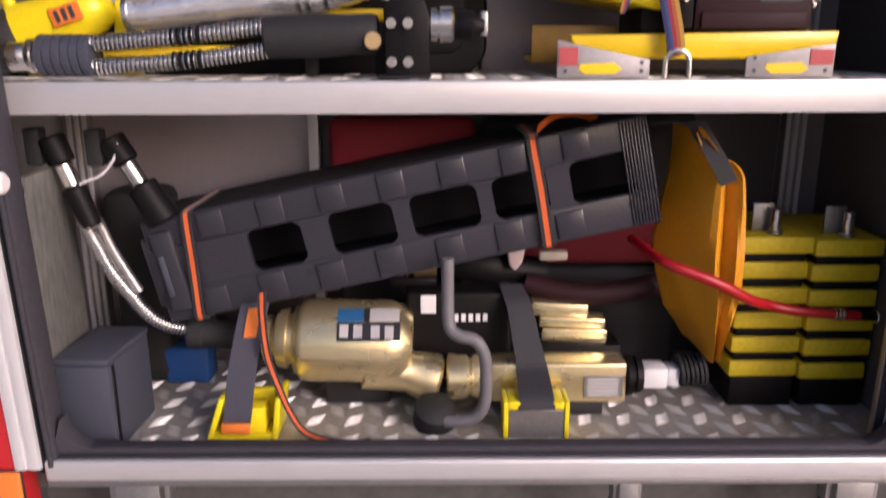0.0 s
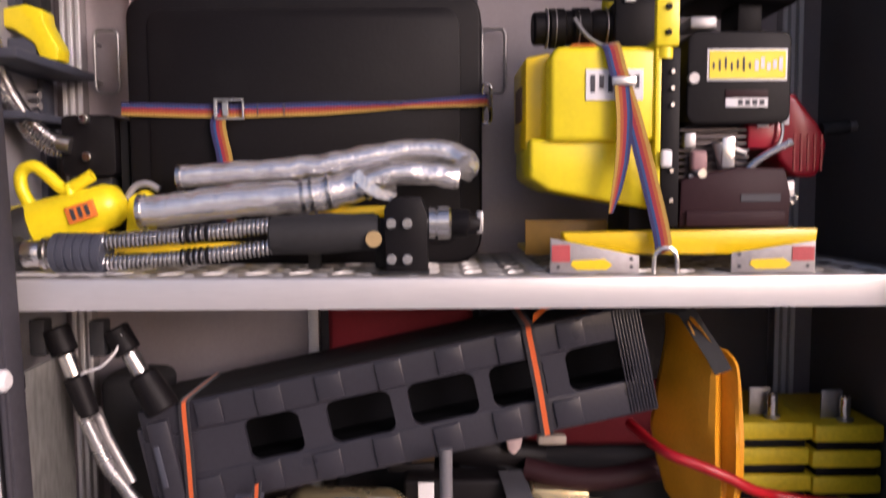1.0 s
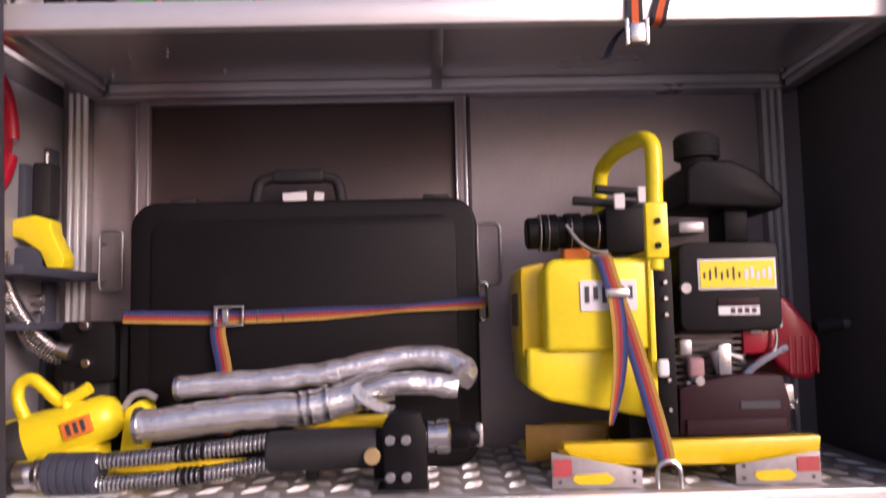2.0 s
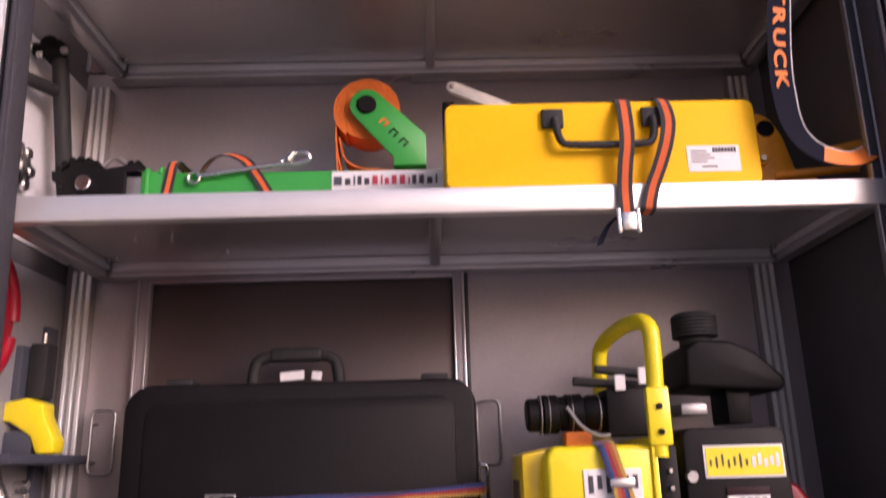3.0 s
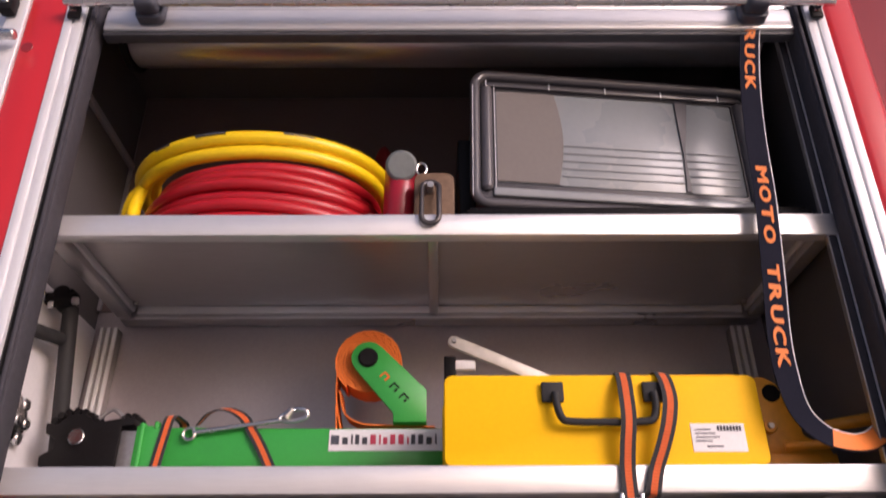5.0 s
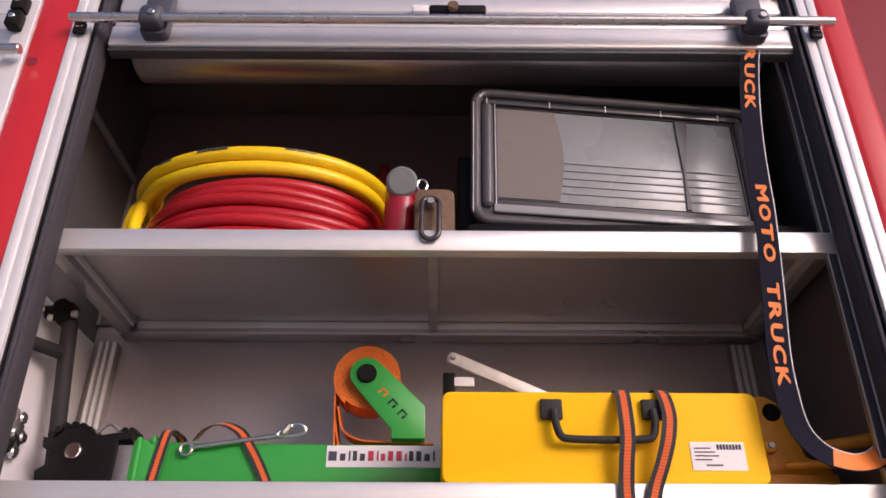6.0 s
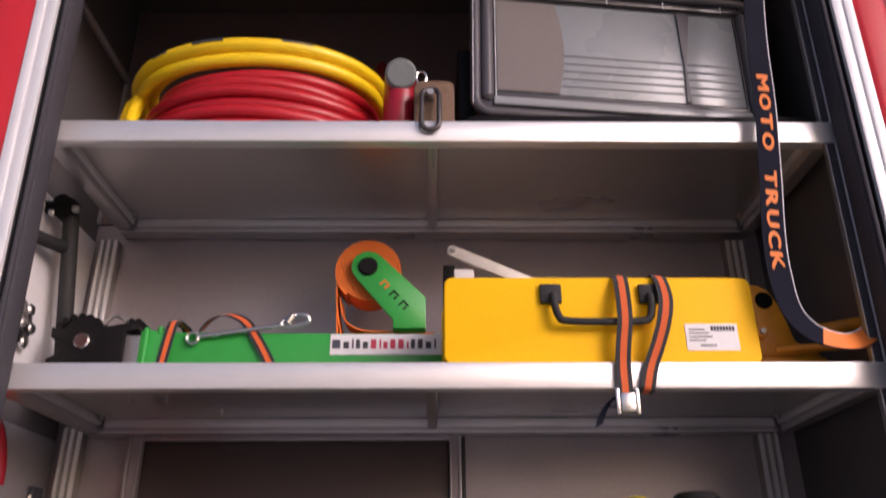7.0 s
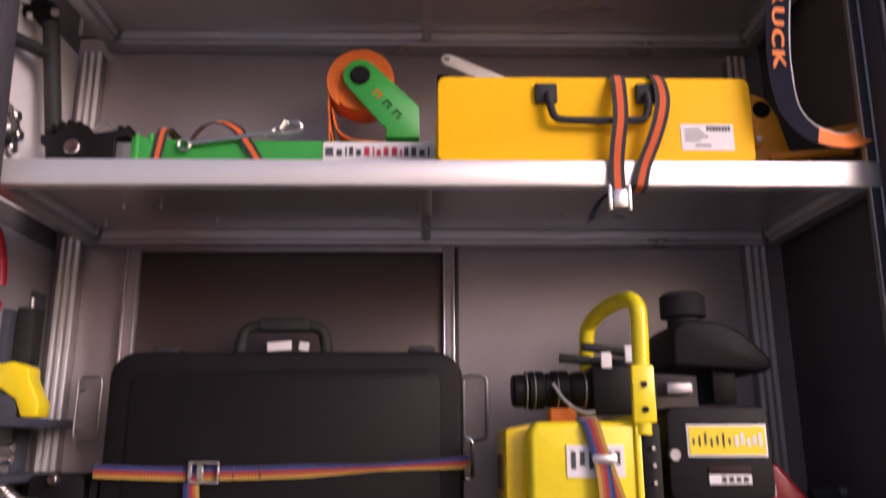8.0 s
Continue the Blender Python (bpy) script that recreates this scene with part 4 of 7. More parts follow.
def power_unit():
    p = thing("hydraulic_power_unit", (0.36, 0.16, Z1), "yellow and black petrol hydraulic power unit on a tray", "power unit")
    # skid
    bm = B()
    prism(bm, [(0.160, 1.198), (0.185, 1.172), (0.535, 1.170), (0.553, 1.190), (0.556, 1.211), (0.160, 1.206)], 0.055, 0.085, 0.003)
    box(bm, 0.165, 0.56, 0.086, 0.28, 1.176, 1.182, 0.001)
    prism(bm, [(0.160, 1.198), (0.172, 1.180), (0.545, 1.180), (0.556, 1.200), (0.556, 1.213), (0.160, 1.205)], 0.281, 0.30, 0.003)
    part("skid", bm, YELLOW, p)
    for x0, x1 in ((0.137, 0.272), (0.412, 0.540)):
        bm = B()
        prism(bm, [(x0, Z1 + 0.0018), (x1, Z1 + 0.0018), (x1, Z1 + 0.05) if x0 > 0.3 else (x1, Z1 + 0.028), (x0, Z1 + 0.032) if x0 > 0.3 else (x0, Z1 + 0.056)], 0.030, 0.034, 0.001)
        box(bm, x0, x1, 0.0345, 0.09, Z1 + 0.0018, Z1 + 0.005, 0.001)
        sb = part("shelf_bracket", bm, BRACKET, p, "bent dull aluminium retaining bracket")
        # Dull red patch at the bracket's outer end.
        xp, xq, top = (x0 + 0.002, x0 + 0.030, 0.046) if x0 < 0.3 else (x1 - 0.036, x1 - 0.002, 0.042)
        bx("reflector", sb, RED_PATCH, xp, xq, 0.0285, 0.0296, Z1 + 0.020, Z1 + top, 0.0004, 1, "dull red patch")
        bm = B()
        xa = (x0 + x1) / 2 - 0.005
        prism(bm, [(xa - 0.032, Z1 + 0.015), (xa - 0.022, Z1 + 0.008), (xa + 0.022, Z1 + 0.008), (xa + 0.032, Z1 + 0.015), (xa + 0.02, Z1 + 0.024), (xa - 0.028, Z1 + 0.022)], 0.0285, 0.0298, 0)
        part("slot", bm, YELLOW, sb, "yellow seen through the bracket's slot")
        for dx, dz in ((0.012, 0.03), (0.012, 0.012), (-0.012 + x1 - x0, 0.024), (-0.012 + x1 - x0, 0.012)):
            cy("hole", sb, INK, (x0 + dx, 0.0288, Z1 + dz), (x0 + dx, 0.0299, Z1 + dz), 0.003, n=8, chamfer=0)
    bx("rear_tray", p, YELLOW, 0.115, 0.25, 0.16, 0.30, 1.165, 1.175, 0.003)
    bx("rear_tray_lip", p, mat("dull_ochre_paint", (0.22, 0.12, 0.012), 0.5), 0.113, 0.25, 0.152, 0.159, 1.163, 1.222, 0.002)
    # pump housing
    bm = B()
    prism(bm, [(0.110, 1.290), (0.142, 1.270), (0.302, 1.240), (0.302, 1.352), (0.145, 1.352), (0.110, 1.352)], 0.075, 0.28, 0.008, 3)
    part("lower_housing", bm, YELLOW_LEMON, p)
    bm = B()
    prism(bm, [(0.139, 1.346), (0.305, 1.346), (0.305, 1.490), (0.150, 1.490), (0.139, 1.475)], 0.060, 0.275, 0.010, 3)
    up = part("upper_housing", bm, YELLOW_LEMON, p)
    bm = B()
    prism(bm, [(0.106, 1.335), (0.148, 1.353), (0.148, 1.488), (0.106, 1.480)], 0.10, 0.275, 0.006, 2)
    part("side_cover", bm, YELLOW, p)
    bx("side_label", p, RUST, 0.103, 0.107, 0.14, 0.22, 1.385, 1.44, 0.0005, 1, "dark orange warning label")
    lab = bx("maker_plate", up, WHITE, 0.194, 0.282, 0.0575, 0.0605, 1.408, 1.455, 0.0005, 1, "white maker's plate")
    for k in range(6):
        x = 0.201 + 0.0135 * k
        bx("print_bar", lab, INK, x, x + 0.007, 0.0565, 0.0574, 1.42 + 0.006 * (k % 2), 1.446, 0)
    bx("mounting_plate", p, YELLOW_LEMON, 0.300, 0.309, 0.055, 0.28, 1.24, 1.50, 0.002)
    bm = B()
    box(bm, 0.3095, 0.338, 0.055, 0.075, 1.215, 1.487, 0.003)
    fr = part("frame_rail", bm, BLACK, p)
    for z in (1.255, 1.30, 1.40, 1.425, 1.45):
        cy("bolt", fr, STEEL, (0.325, 0.049, z), (0.325, 0.056, z), 0.0035, n=8, chamfer=0.0005)
    bx("white_plug", fr, WHITE, 0.307, 0.325, 0.044, 0.0549, 1.305, 1.332, 0.005, 3, "white plastic plug")
    # handle
    bm = B()
    tube(bm, spline([(0.315, 0.063, 1.47), (0.317, 0.063, 1.56), (0.319, 0.063, 1.635), (0.318, 0.066, 1.668), (0.310, 0.09, 1.684), (0.295, 0.15, 1.685), (0.280, 0.215, 1.672), (0.272, 0.24, 1.645), (0.270, 0.245, 1.56), (0.270, 0.245, 1.485)], 9), 0.0135, 16)
    part("handle", bm, YELLOW_LEMON, p, "bent yellow carrying handle")
    bx("handle_foot", p, YELLOW_LEMON, 0.297, 0.333, 0.045, 0.060, 1.487, 1.575, 0.004)
    for z in (1.507, 1.545):
        cy("screw", p, BLACK, (0.315, 0.040, z), (0.315, 0.046, z), 0.005, n=8)
    # couplings on top
    bm = B()
    turned(bm, (0.130, 0.205, 1.545), (0.262, 0.205, 1.548), [(0, 0.024), (0.03, 0.028), (0.16, 0.028), (0.17, 0.022), (0.2, 0.022), (0.22, 0.033), (0.4, 0.033), (0.42, 0.029), (0.5, 0.029), (0.52, 0.033), (0.72, 0.033), (0.74, 0.026), (0.82, 0.03), (1, 0.03)])
    part("coupling", bm, BLACK, p, "black knurled hydraulic coupling")
    for x in (0.152, 0.166, 0.205, 0.252):
        cy("coupling_band", p, STEEL_DULL, (x, 0.205, 1.546), (x + 0.003, 0.205, 1.546), 0.0335, n=20)
    bx("valve_block", p, BLACK, 0.262, 0.345, 0.165, 0.245, 1.505, 1.585, 0.005)
    for x, z, xe in ((0.212, 1.600, 0.34), (0.252, 1.620, 0.345)):
        cy("lever", p, BLACK_MATT, (x, 0.19, z), (xe, 0.19, z - 0.012), 0.008, n=10)
    for x in (0.277, 0.318):
        bx("tag", p, WHITE, x, x + 0.018, 0.158, 0.1645, 1.58 + (x > 0.3) * 0.01, 1.606 + (x > 0.3) * 0.012, 0.001, 1, "small white tag")
    bx("orange_cap", p, INK_ORANGE, 0.19, 0.235, 0.17, 0.21, 1.4905, 1.515, 0.004, 2, "orange plastic cap")
    bm = B()
    tube(bm, spline([(0.195, 0.168, 1.555), (0.215, 0.16, 1.525), (0.24, 0.155, 1.508), (0.262, 0.155, 1.507)], 6), 0.0035, 8)
    part("cable_tie", bm, STEEL_DULL, p)
    # engine
    bm = B()
    prism(bm, [(0.390, 1.580), (0.545, 1.570), (0.556, 1.580), (0.553, 1.596), (0.510, 1.638), (0.470, 1.656), (0.415, 1.659), (0.392, 1.643)], 0.13, 0.28, 0.012, 3)
    part("fuel_tank", bm, BLACK, p)
    bm = B()
    prof = [(0, 0.028), (0.3, 0.028), (0.32, 0.038)] + [(0.35 + 0.05 * k, 0.038 if k % 2 else 0.040) for k in range(11)] + [(0.95, 0.036), (1, 0.030)]
    turned(bm, (0.436, 0.20, 1.650), (0.436, 0.20, 1.715), prof)
    part("fuel_cap", bm, BLACK_MATT, p)
    bm = B()
    prism(bm, rounded(0.350, 0.510, 1.372, 1.512, 0.016, 4), 0.062, 0.16, 0.010, 3)
    af = part("air_filter_box", bm, BLACK, p)
    yl = bx("warning_label", af, YELLOW_LEMON, 0.383, 0.500, 0.0595, 0.0625, 1.440, 1.482, 0.0005, 1, "yellow warning label with dark print")
    bx("label_border", af, WHITE, 0.380, 0.503, 0.0605, 0.0630, 1.437, 1.485, 0.0005)
    for k in range(12):
        x = 0.388 + 0.0092 * k
        bx("print_bar", yl, INK if k < 7 else WHITE, x, x + (0.0028 if k < 7 else 0.0056), 0.0585, 0.0594, 1.455 - 0.003 * (k % 2), 1.464 + 0.004 * (k % 3), 0)
    wl = bx("small_label", af, WHITE, 0.409, 0.474, 0.0595, 0.0625, 1.397, 1.411, 0.0005, 1, "white print strip")
    bx("dark_strip", af, MAROON, 0.409, 0.474, 0.0595, 0.0625, 1.4115, 1.423, 0.0005)
    for k in range(4):
        bx("print_bar", wl, INK, 0.428 + 0.011 * k, 0.435 + 0.011 * k, 0.0585, 0.0594, 1.4, 1.408, 0)
    cy("filter_knob", af, STEEL_DULL, (0.358, 0.052, 1.44), (0.358, 0.063, 1.44), 0.009, n=12)
    bx("carburettor", p, STEEL_DULL, 0.385, 0.43, 0.16, 0.22, 1.536, 1.556, 0.004)
    bx("tank_bracket", p, BLACK, 0.46, 0.50, 0.15, 0.23, 1.52, 1.59, 0.003)
    soot = mat("sooty_cast_fins", (0.13, 0.11, 0.11), 0.5, 0.6)
    barrel = bx("cylinder", p, soot, 0.36, 0.445, 0.10, 0.19, 1.276, 1.372, 0.002, 2, "cast aluminium engine cylinder")
    for k in range(9):
        bx("fin", barrel, soot, 0.345, 0.46, 0.09, 0.20, 1.278 + 0.0105 * k, 1.283 + 0.0105 * k, 0.001, 1)
    bm = B()
    cyl(bm, (0.405, 0.075, 1.345), (0.42, 0.085, 1.300), 0.010, n=12)
    cyl(bm, (0.37, 0.08, 1.305), (0.385, 0.08, 1.285), 0.008, n=10)
    box(bm, 0.36, 0.378, 0.078, 0.09, 1.275, 1.295, 0.002)
    cyl(bm, (0.43, 0.085, 1.335), (0.452, 0.09, 1.328), 0.006, n=10)
    part("spark_plug", bm, STEEL_DULL, p, "pale ignition parts")
    bm = B()
    prism(bm, [(0.520, 1.32), (0.548, 1.292), (0.585, 1.290), (0.598, 1.312), (0.602, 1.345), (0.588, 1.376), (0.568, 1.398), (0.548, 1.425), (0.530, 1.43), (0.520, 1.40)], 0.125, 0.26, 0.012, 3)
    for k in range(5):
        box(bm, 0.545 + 0.011 * k, 0.549 + 0.011 * k, 0.1235, 0.126, 1.30, 1.36, 0.0005, 1)
    part("recoil_cover", bm, RED_PLASTIC, p)
    bx("control_box", p, RED_PLASTIC, 0.455, 0.510, 0.085, 0.13, 1.335, 1.385, 0.004, 2, "red switch box")
    bx("switch", p, WHITE, 0.468, 0.486, 0.081, 0.0845, 1.368, 1.378, 0.001)
    bm = B()
    tube(bm, spline([(0.45, 0.08, 1.30), (0.475, 0.075, 1.322), (0.52, 0.078, 1.345)], 5), 0.006, 8)
    tube(bm, spline([(0.50, 0.08, 1.40), (0.505, 0.076, 1.36), (0.495, 0.076, 1.335), (0.47, 0.076, 1.315)], 5), 0.003, 8)
    part("linkage", bm, STEEL, p)
    bx("fuel_tap", p, STEEL_DULL, 0.352, 0.372, 0.078, 0.098, 1.335, 1.360, 0.004, 2, "small cast fuel tap")
    bx("ignition_cap", p, mat("dusty_pink_plastic", (0.36, 0.20, 0.20), 0.5), 0.362, 0.388, 0.070, 0.086, 1.300, 1.332, 0.006, 3, "dusty pink ignition cap")
    bx("lever_plate", p, STEEL, 0.408, 0.428, 0.066, 0.072, 1.305, 1.352, 0.002, 2, "pale metal lever plate")
    cy("drain_plug", p, STEEL, (0.378, 0.066, 1.296), (0.378, 0.078, 1.296), 0.008, n=10)
    bx("switch_label", p, WHITE, 0.522, 0.536, 0.1205, 0.1245, 1.375, 1.392, 0.0008, 1, "small white switch label")
    cy("starter_grip", p, BLACK_MATT, (0.622, 0.19, 1.372), (0.668, 0.19, 1.377), 0.012, n=12)
    cy("grip_end", p, STEEL_DULL, (0.668, 0.19, 1.377), (0.682, 0.19, 1.378), 0.008, n=10)
    bm = B()
    prism(bm, [(0.342, 1.212), (0.516, 1.212), (0.518, 1.262), (0.508, 1.304), (0.43, 1.306), (0.392, 1.298), (0.344, 1.286)], 0.066, 0.20, 0.006)
    guard = part("crankcase", bm, MAROON, p)
    bx("slot", guard, INK, 0.438, 0.500, 0.0645, 0.0665, 1.252, 1.264, 0.0004, 1, "dark slot in the guard")
    bx("drain_plate", p, MAROON, 0.352, 0.506, 0.060, 0.0655, 1.214, 1.238, 0.002)
    bx("exhaust_tip", p, STEEL_DULL, 0.515, 0.540, 0.10, 0.16, 1.245, 1.285, 0.004)
    for k in range(4):
        cy("stud", p, STEEL, (0.518 + 0.007 * k, 0.094, 1.25 + 0.008 * (k % 2)), (0.518 + 0.007 * k, 0.1, 1.25 + 0.008 * (k % 2)), 0.003, n=6, chamfer=0.0005)
    bx("engine_base", p, BLACK, 0.335, 0.53, 0.08, 0.24, 1.183, 1.2145, 0.003)
    bx("pump_base", p, BLACK, 0.27, 0.334, 0.09, 0.24, 1.183, 1.30, 0.003)
    p.location.x -= 0.004
    return p


power_unit()


def unit_strap():
    s = thing("lashing_strap", (0.27, 0.05, Z1), "rainbow striped lashing strap over the power unit", "strap", "rainbow straps")
    bm = B()
    ribbon(bm, spline([(0.225, 0.09, 1.497), (0.228, 0.055, 1.488), (0.236, 0.049, 1.455), (0.245, 0.046, 1.425), (0.262, 0.043, 1.37), (0.283, 0.040, 1.29), (0.303, 0.036, 1.205), (0.306, 0.034, 1.175)], 7), Vector((0.026, 0.0, 0.006)), 0.002)
    part("webbing", bm, RAINBOW, s)
    bm = B()
    pts = spline([(0.243, 0.045, 1.43), (0.246, 0.042, 1.38), (0.243, 0.04, 1.32), (0.235, 0.042, 1.27), (0.227, 0.045, 1.236)], 7)
    ribbon(bm, pts, [Vector((-0.026 + 0.02 * (i / len(pts)) ** 2, -0.003, 0)) for i in range(len(pts))], 0.002)
    part("loose_end", bm, RAINBOW, s)
    bm = B()
    box(bm, 0.226, 0.263, 0.039, 0.045, 1.428, 1.441, 0.002)
    part("slider", bm, STEEL, s, "small metal slider")
    bm = B()
    tube(bm, spline([(0.288, 0.022, Z1 + 0.002), (0.289, 0.022, 1.172), (0.298, 0.022, 1.182), (0.306, 0.022, 1.184), (0.314, 0.022, 1.182), (0.322, 0.022, 1.172), (0.323, 0.022, Z1 + 0.002)], 5), 0.0035, 8)
    part("staple", bm, STEEL, s, "bright steel lashing eye")


unit_strap()

# ---- middle shelf: green ram, webbing reel, yellow case ----
def green_ram():
    y0, y1 = 0.215, 0.285
    g = thing("green_telescopic_prop", (-0.27, 0.25, Z2), "green painted steel rescue prop with a black pivot head", "rescue prop")
    zb = Z2 + 0.0005
    bm = B()
    prism(bm, [(-0.558, 1.921), (0.03, 1.921), (0.03, 2.008), (-0.20, 2.009), (-0.558, 2.012)], y0, y1, 0.004, 2)
    box(bm, -0.556, 0.028, y0 + 0.012, y1, zb, 1.9205, 0.002)
    bar = part("bar", bm, GREEN, g)
    bm = B()
    box(bm, -0.572, -0.524, y0 - 0.004, y1 + 0.004, zb, 2.014, 0.004)
    box(bm, -0.566, -0.556, y0 - 0.007, y1 + 0.004, zb, 2.020, 0.004)
    box(bm, -0.540, -0.530, y0 - 0.007, y1 + 0.004, 2.006, 2.022, 0.004)
    part("end_collar", bm, GREEN, g)
    bx("steel_neck", g, STEEL_DULL, -0.604, -0.573, y0 + 0.008, y1 - 0.012, zb, 2.008, 0.003)
    bm = B()
    prism(bm, [(-0.735, zb), (-0.604, zb), (-0.604, 2.015), (-0.582, 2.018), (-0.582, 2.033), (-0.612, 2.030), (-0.655, 2.022), (-0.675, 2.040), (-0.705, 2.038), (-0.722, 2.020), (-0.745, 2.022), (-0.742, 2.002), (-0.722, 1.995), (-0.722, 1.975), (-0.745, 1.96)], y0 + 0.004, y1 - 0.004, 0.002)
    head = part("pivot_head", bm, BLACK, g)
    cy("pivot_bolt", head, STEEL, (-0.680, y0 - 0.006, 1.994), (-0.680, y0 + 0.005, 1.994), 0.015, n=18, chamfer=0.002, label="bright steel pivot bolt")
    for k in range(7):
        a = 0.5 + k * 0.35
        cy("tooth", head, BLACK, (-0.695 + 0.045 * math.cos(a), y0 + 0.008, 2.008 + 0.038 * math.sin(a)), (-0.695 + 0.045 * math.cos(a), y1 - 0.012, 2.008 + 0.038 * math.sin(a)), 0.007, n=8)
    for x in (-0.598, -0.585):
        cy("tooth", head, BLACK, (x, y0 + 0.008, 2.036), (x, y1 - 0.012, 2.036), 0.006, n=8)
    bm = B()
    tube(bm, spline([(-0.655, y0 + 0.015, 2.03), (-0.630, y0 + 0.015, 2.05), (-0.608, y0 + 0.015, 2.036)], 5), 0.004, 8)
    part("clip", bm, STEEL_DULL, head)
    lab = bx("name_label", bar, WHITE, -0.215, -0.004, y0 - 0.0016, y0 - 0.0002, 1.966, 2.006, 0.0004, 1, "white label with black and red print")
    x = -0.211
    bx("print_logo", lab, SLATE, x, x + 0.015, y0 - 0.0026, y0 - 0.0017, 1.978, 1.995, 0)
    x = -0.190
    for k in range(14):
        w = (0.0125, 0.004, 0.0095, 0.0115)[k % 4]
        bx("print_bar", lab, INK if k < 4 or k > 9 else INK_RED, x, x + w * 0.8, y0 - 0.0026, y0 - 0.0017, 1.978, 1.996 if k % 3 else 1.991, 0)
        x += w + 0.0035
    return g


green_ram()


def ram_straps():
    s = thing("tie_strap", (-0.51, 0.21, Z2), "orange and black tie strap looped over the green prop", "strap", "orange and black straps")
    bm = B()
    ribbon(bm, spline([(-0.508, 0.292, 1.93), (-0.507, 0.289, 2.025), (-0.510, 0.25, 2.037), (-0.512, 0.212, 2.030), (-0.518, 0.2075, 1.99), (-0.526, 0.2075, 1.93)], 6), Vector((0.020, 0, 0)), 0.0018)
    part("webbing", bm, ORBLK, s)
    s2 = thing("tie_strap", (-0.40, 0.21, Z2), "orange and black tie strap looped over the green prop", "strap", "orange and black straps")
    bm = B()
    ribbon(bm, spline([(-0.475, 0.26, 2.028), (-0.45, 0.24, 2.045), (-0.413, 0.215, 2.046), (-0.378, 0.2085, 2.030), (-0.355, 0.207, 2.0), (-0.335, 0.207, 1.968), (-0.315, 0.207, 1.93)], 7), [Vector((0.004 + 0.016 * min(1, k / 20), 0.013 * (1 - min(1, k / 20)), 0.006)) for k in range(43)], 0.0018)
    part("webbing", bm, ORBLK, s2)
    w = thing("shackle_pin_tool", (-0.37, 0.2, 2.0), "steel lever rod with a ring eye lying on the green prop", "lever")
    bm = B()
    cyl(bm, (-0.465, 0.2055, 1.9985), (-0.306, 0.205, 2.021), 0.0045, n=10, chamfer=0.001)
    part("rod", bm, STEEL, w)
    bm = B()
    tube(bm, [(-0.471 + 0.011 * math.cos(k * 0.5236), 0.206, 1.9965 + 0.011 * math.sin(k * 0.5236)) for k in range(12)], 0.0035, 8, closed=True)
    part("ring", bm, STEEL, w)
    bm = B()
    tube(bm, spline([(-0.308, 0.204, 2.024), (-0.285, 0.204, 2.040), (-0.262, 0.204, 2.040), (-0.257, 0.206, 2.028), (-0.285, 0.208, 2.020)], 5, True), 0.0040, 8, closed=True)
    cyl(bm, (-0.295, 0.198, 2.024), (-0.285, 0.198, 2.040), 0.0065, n=8)
    part("shackle", bm, STEEL, w, "bright steel snap shackle")


ram_straps()


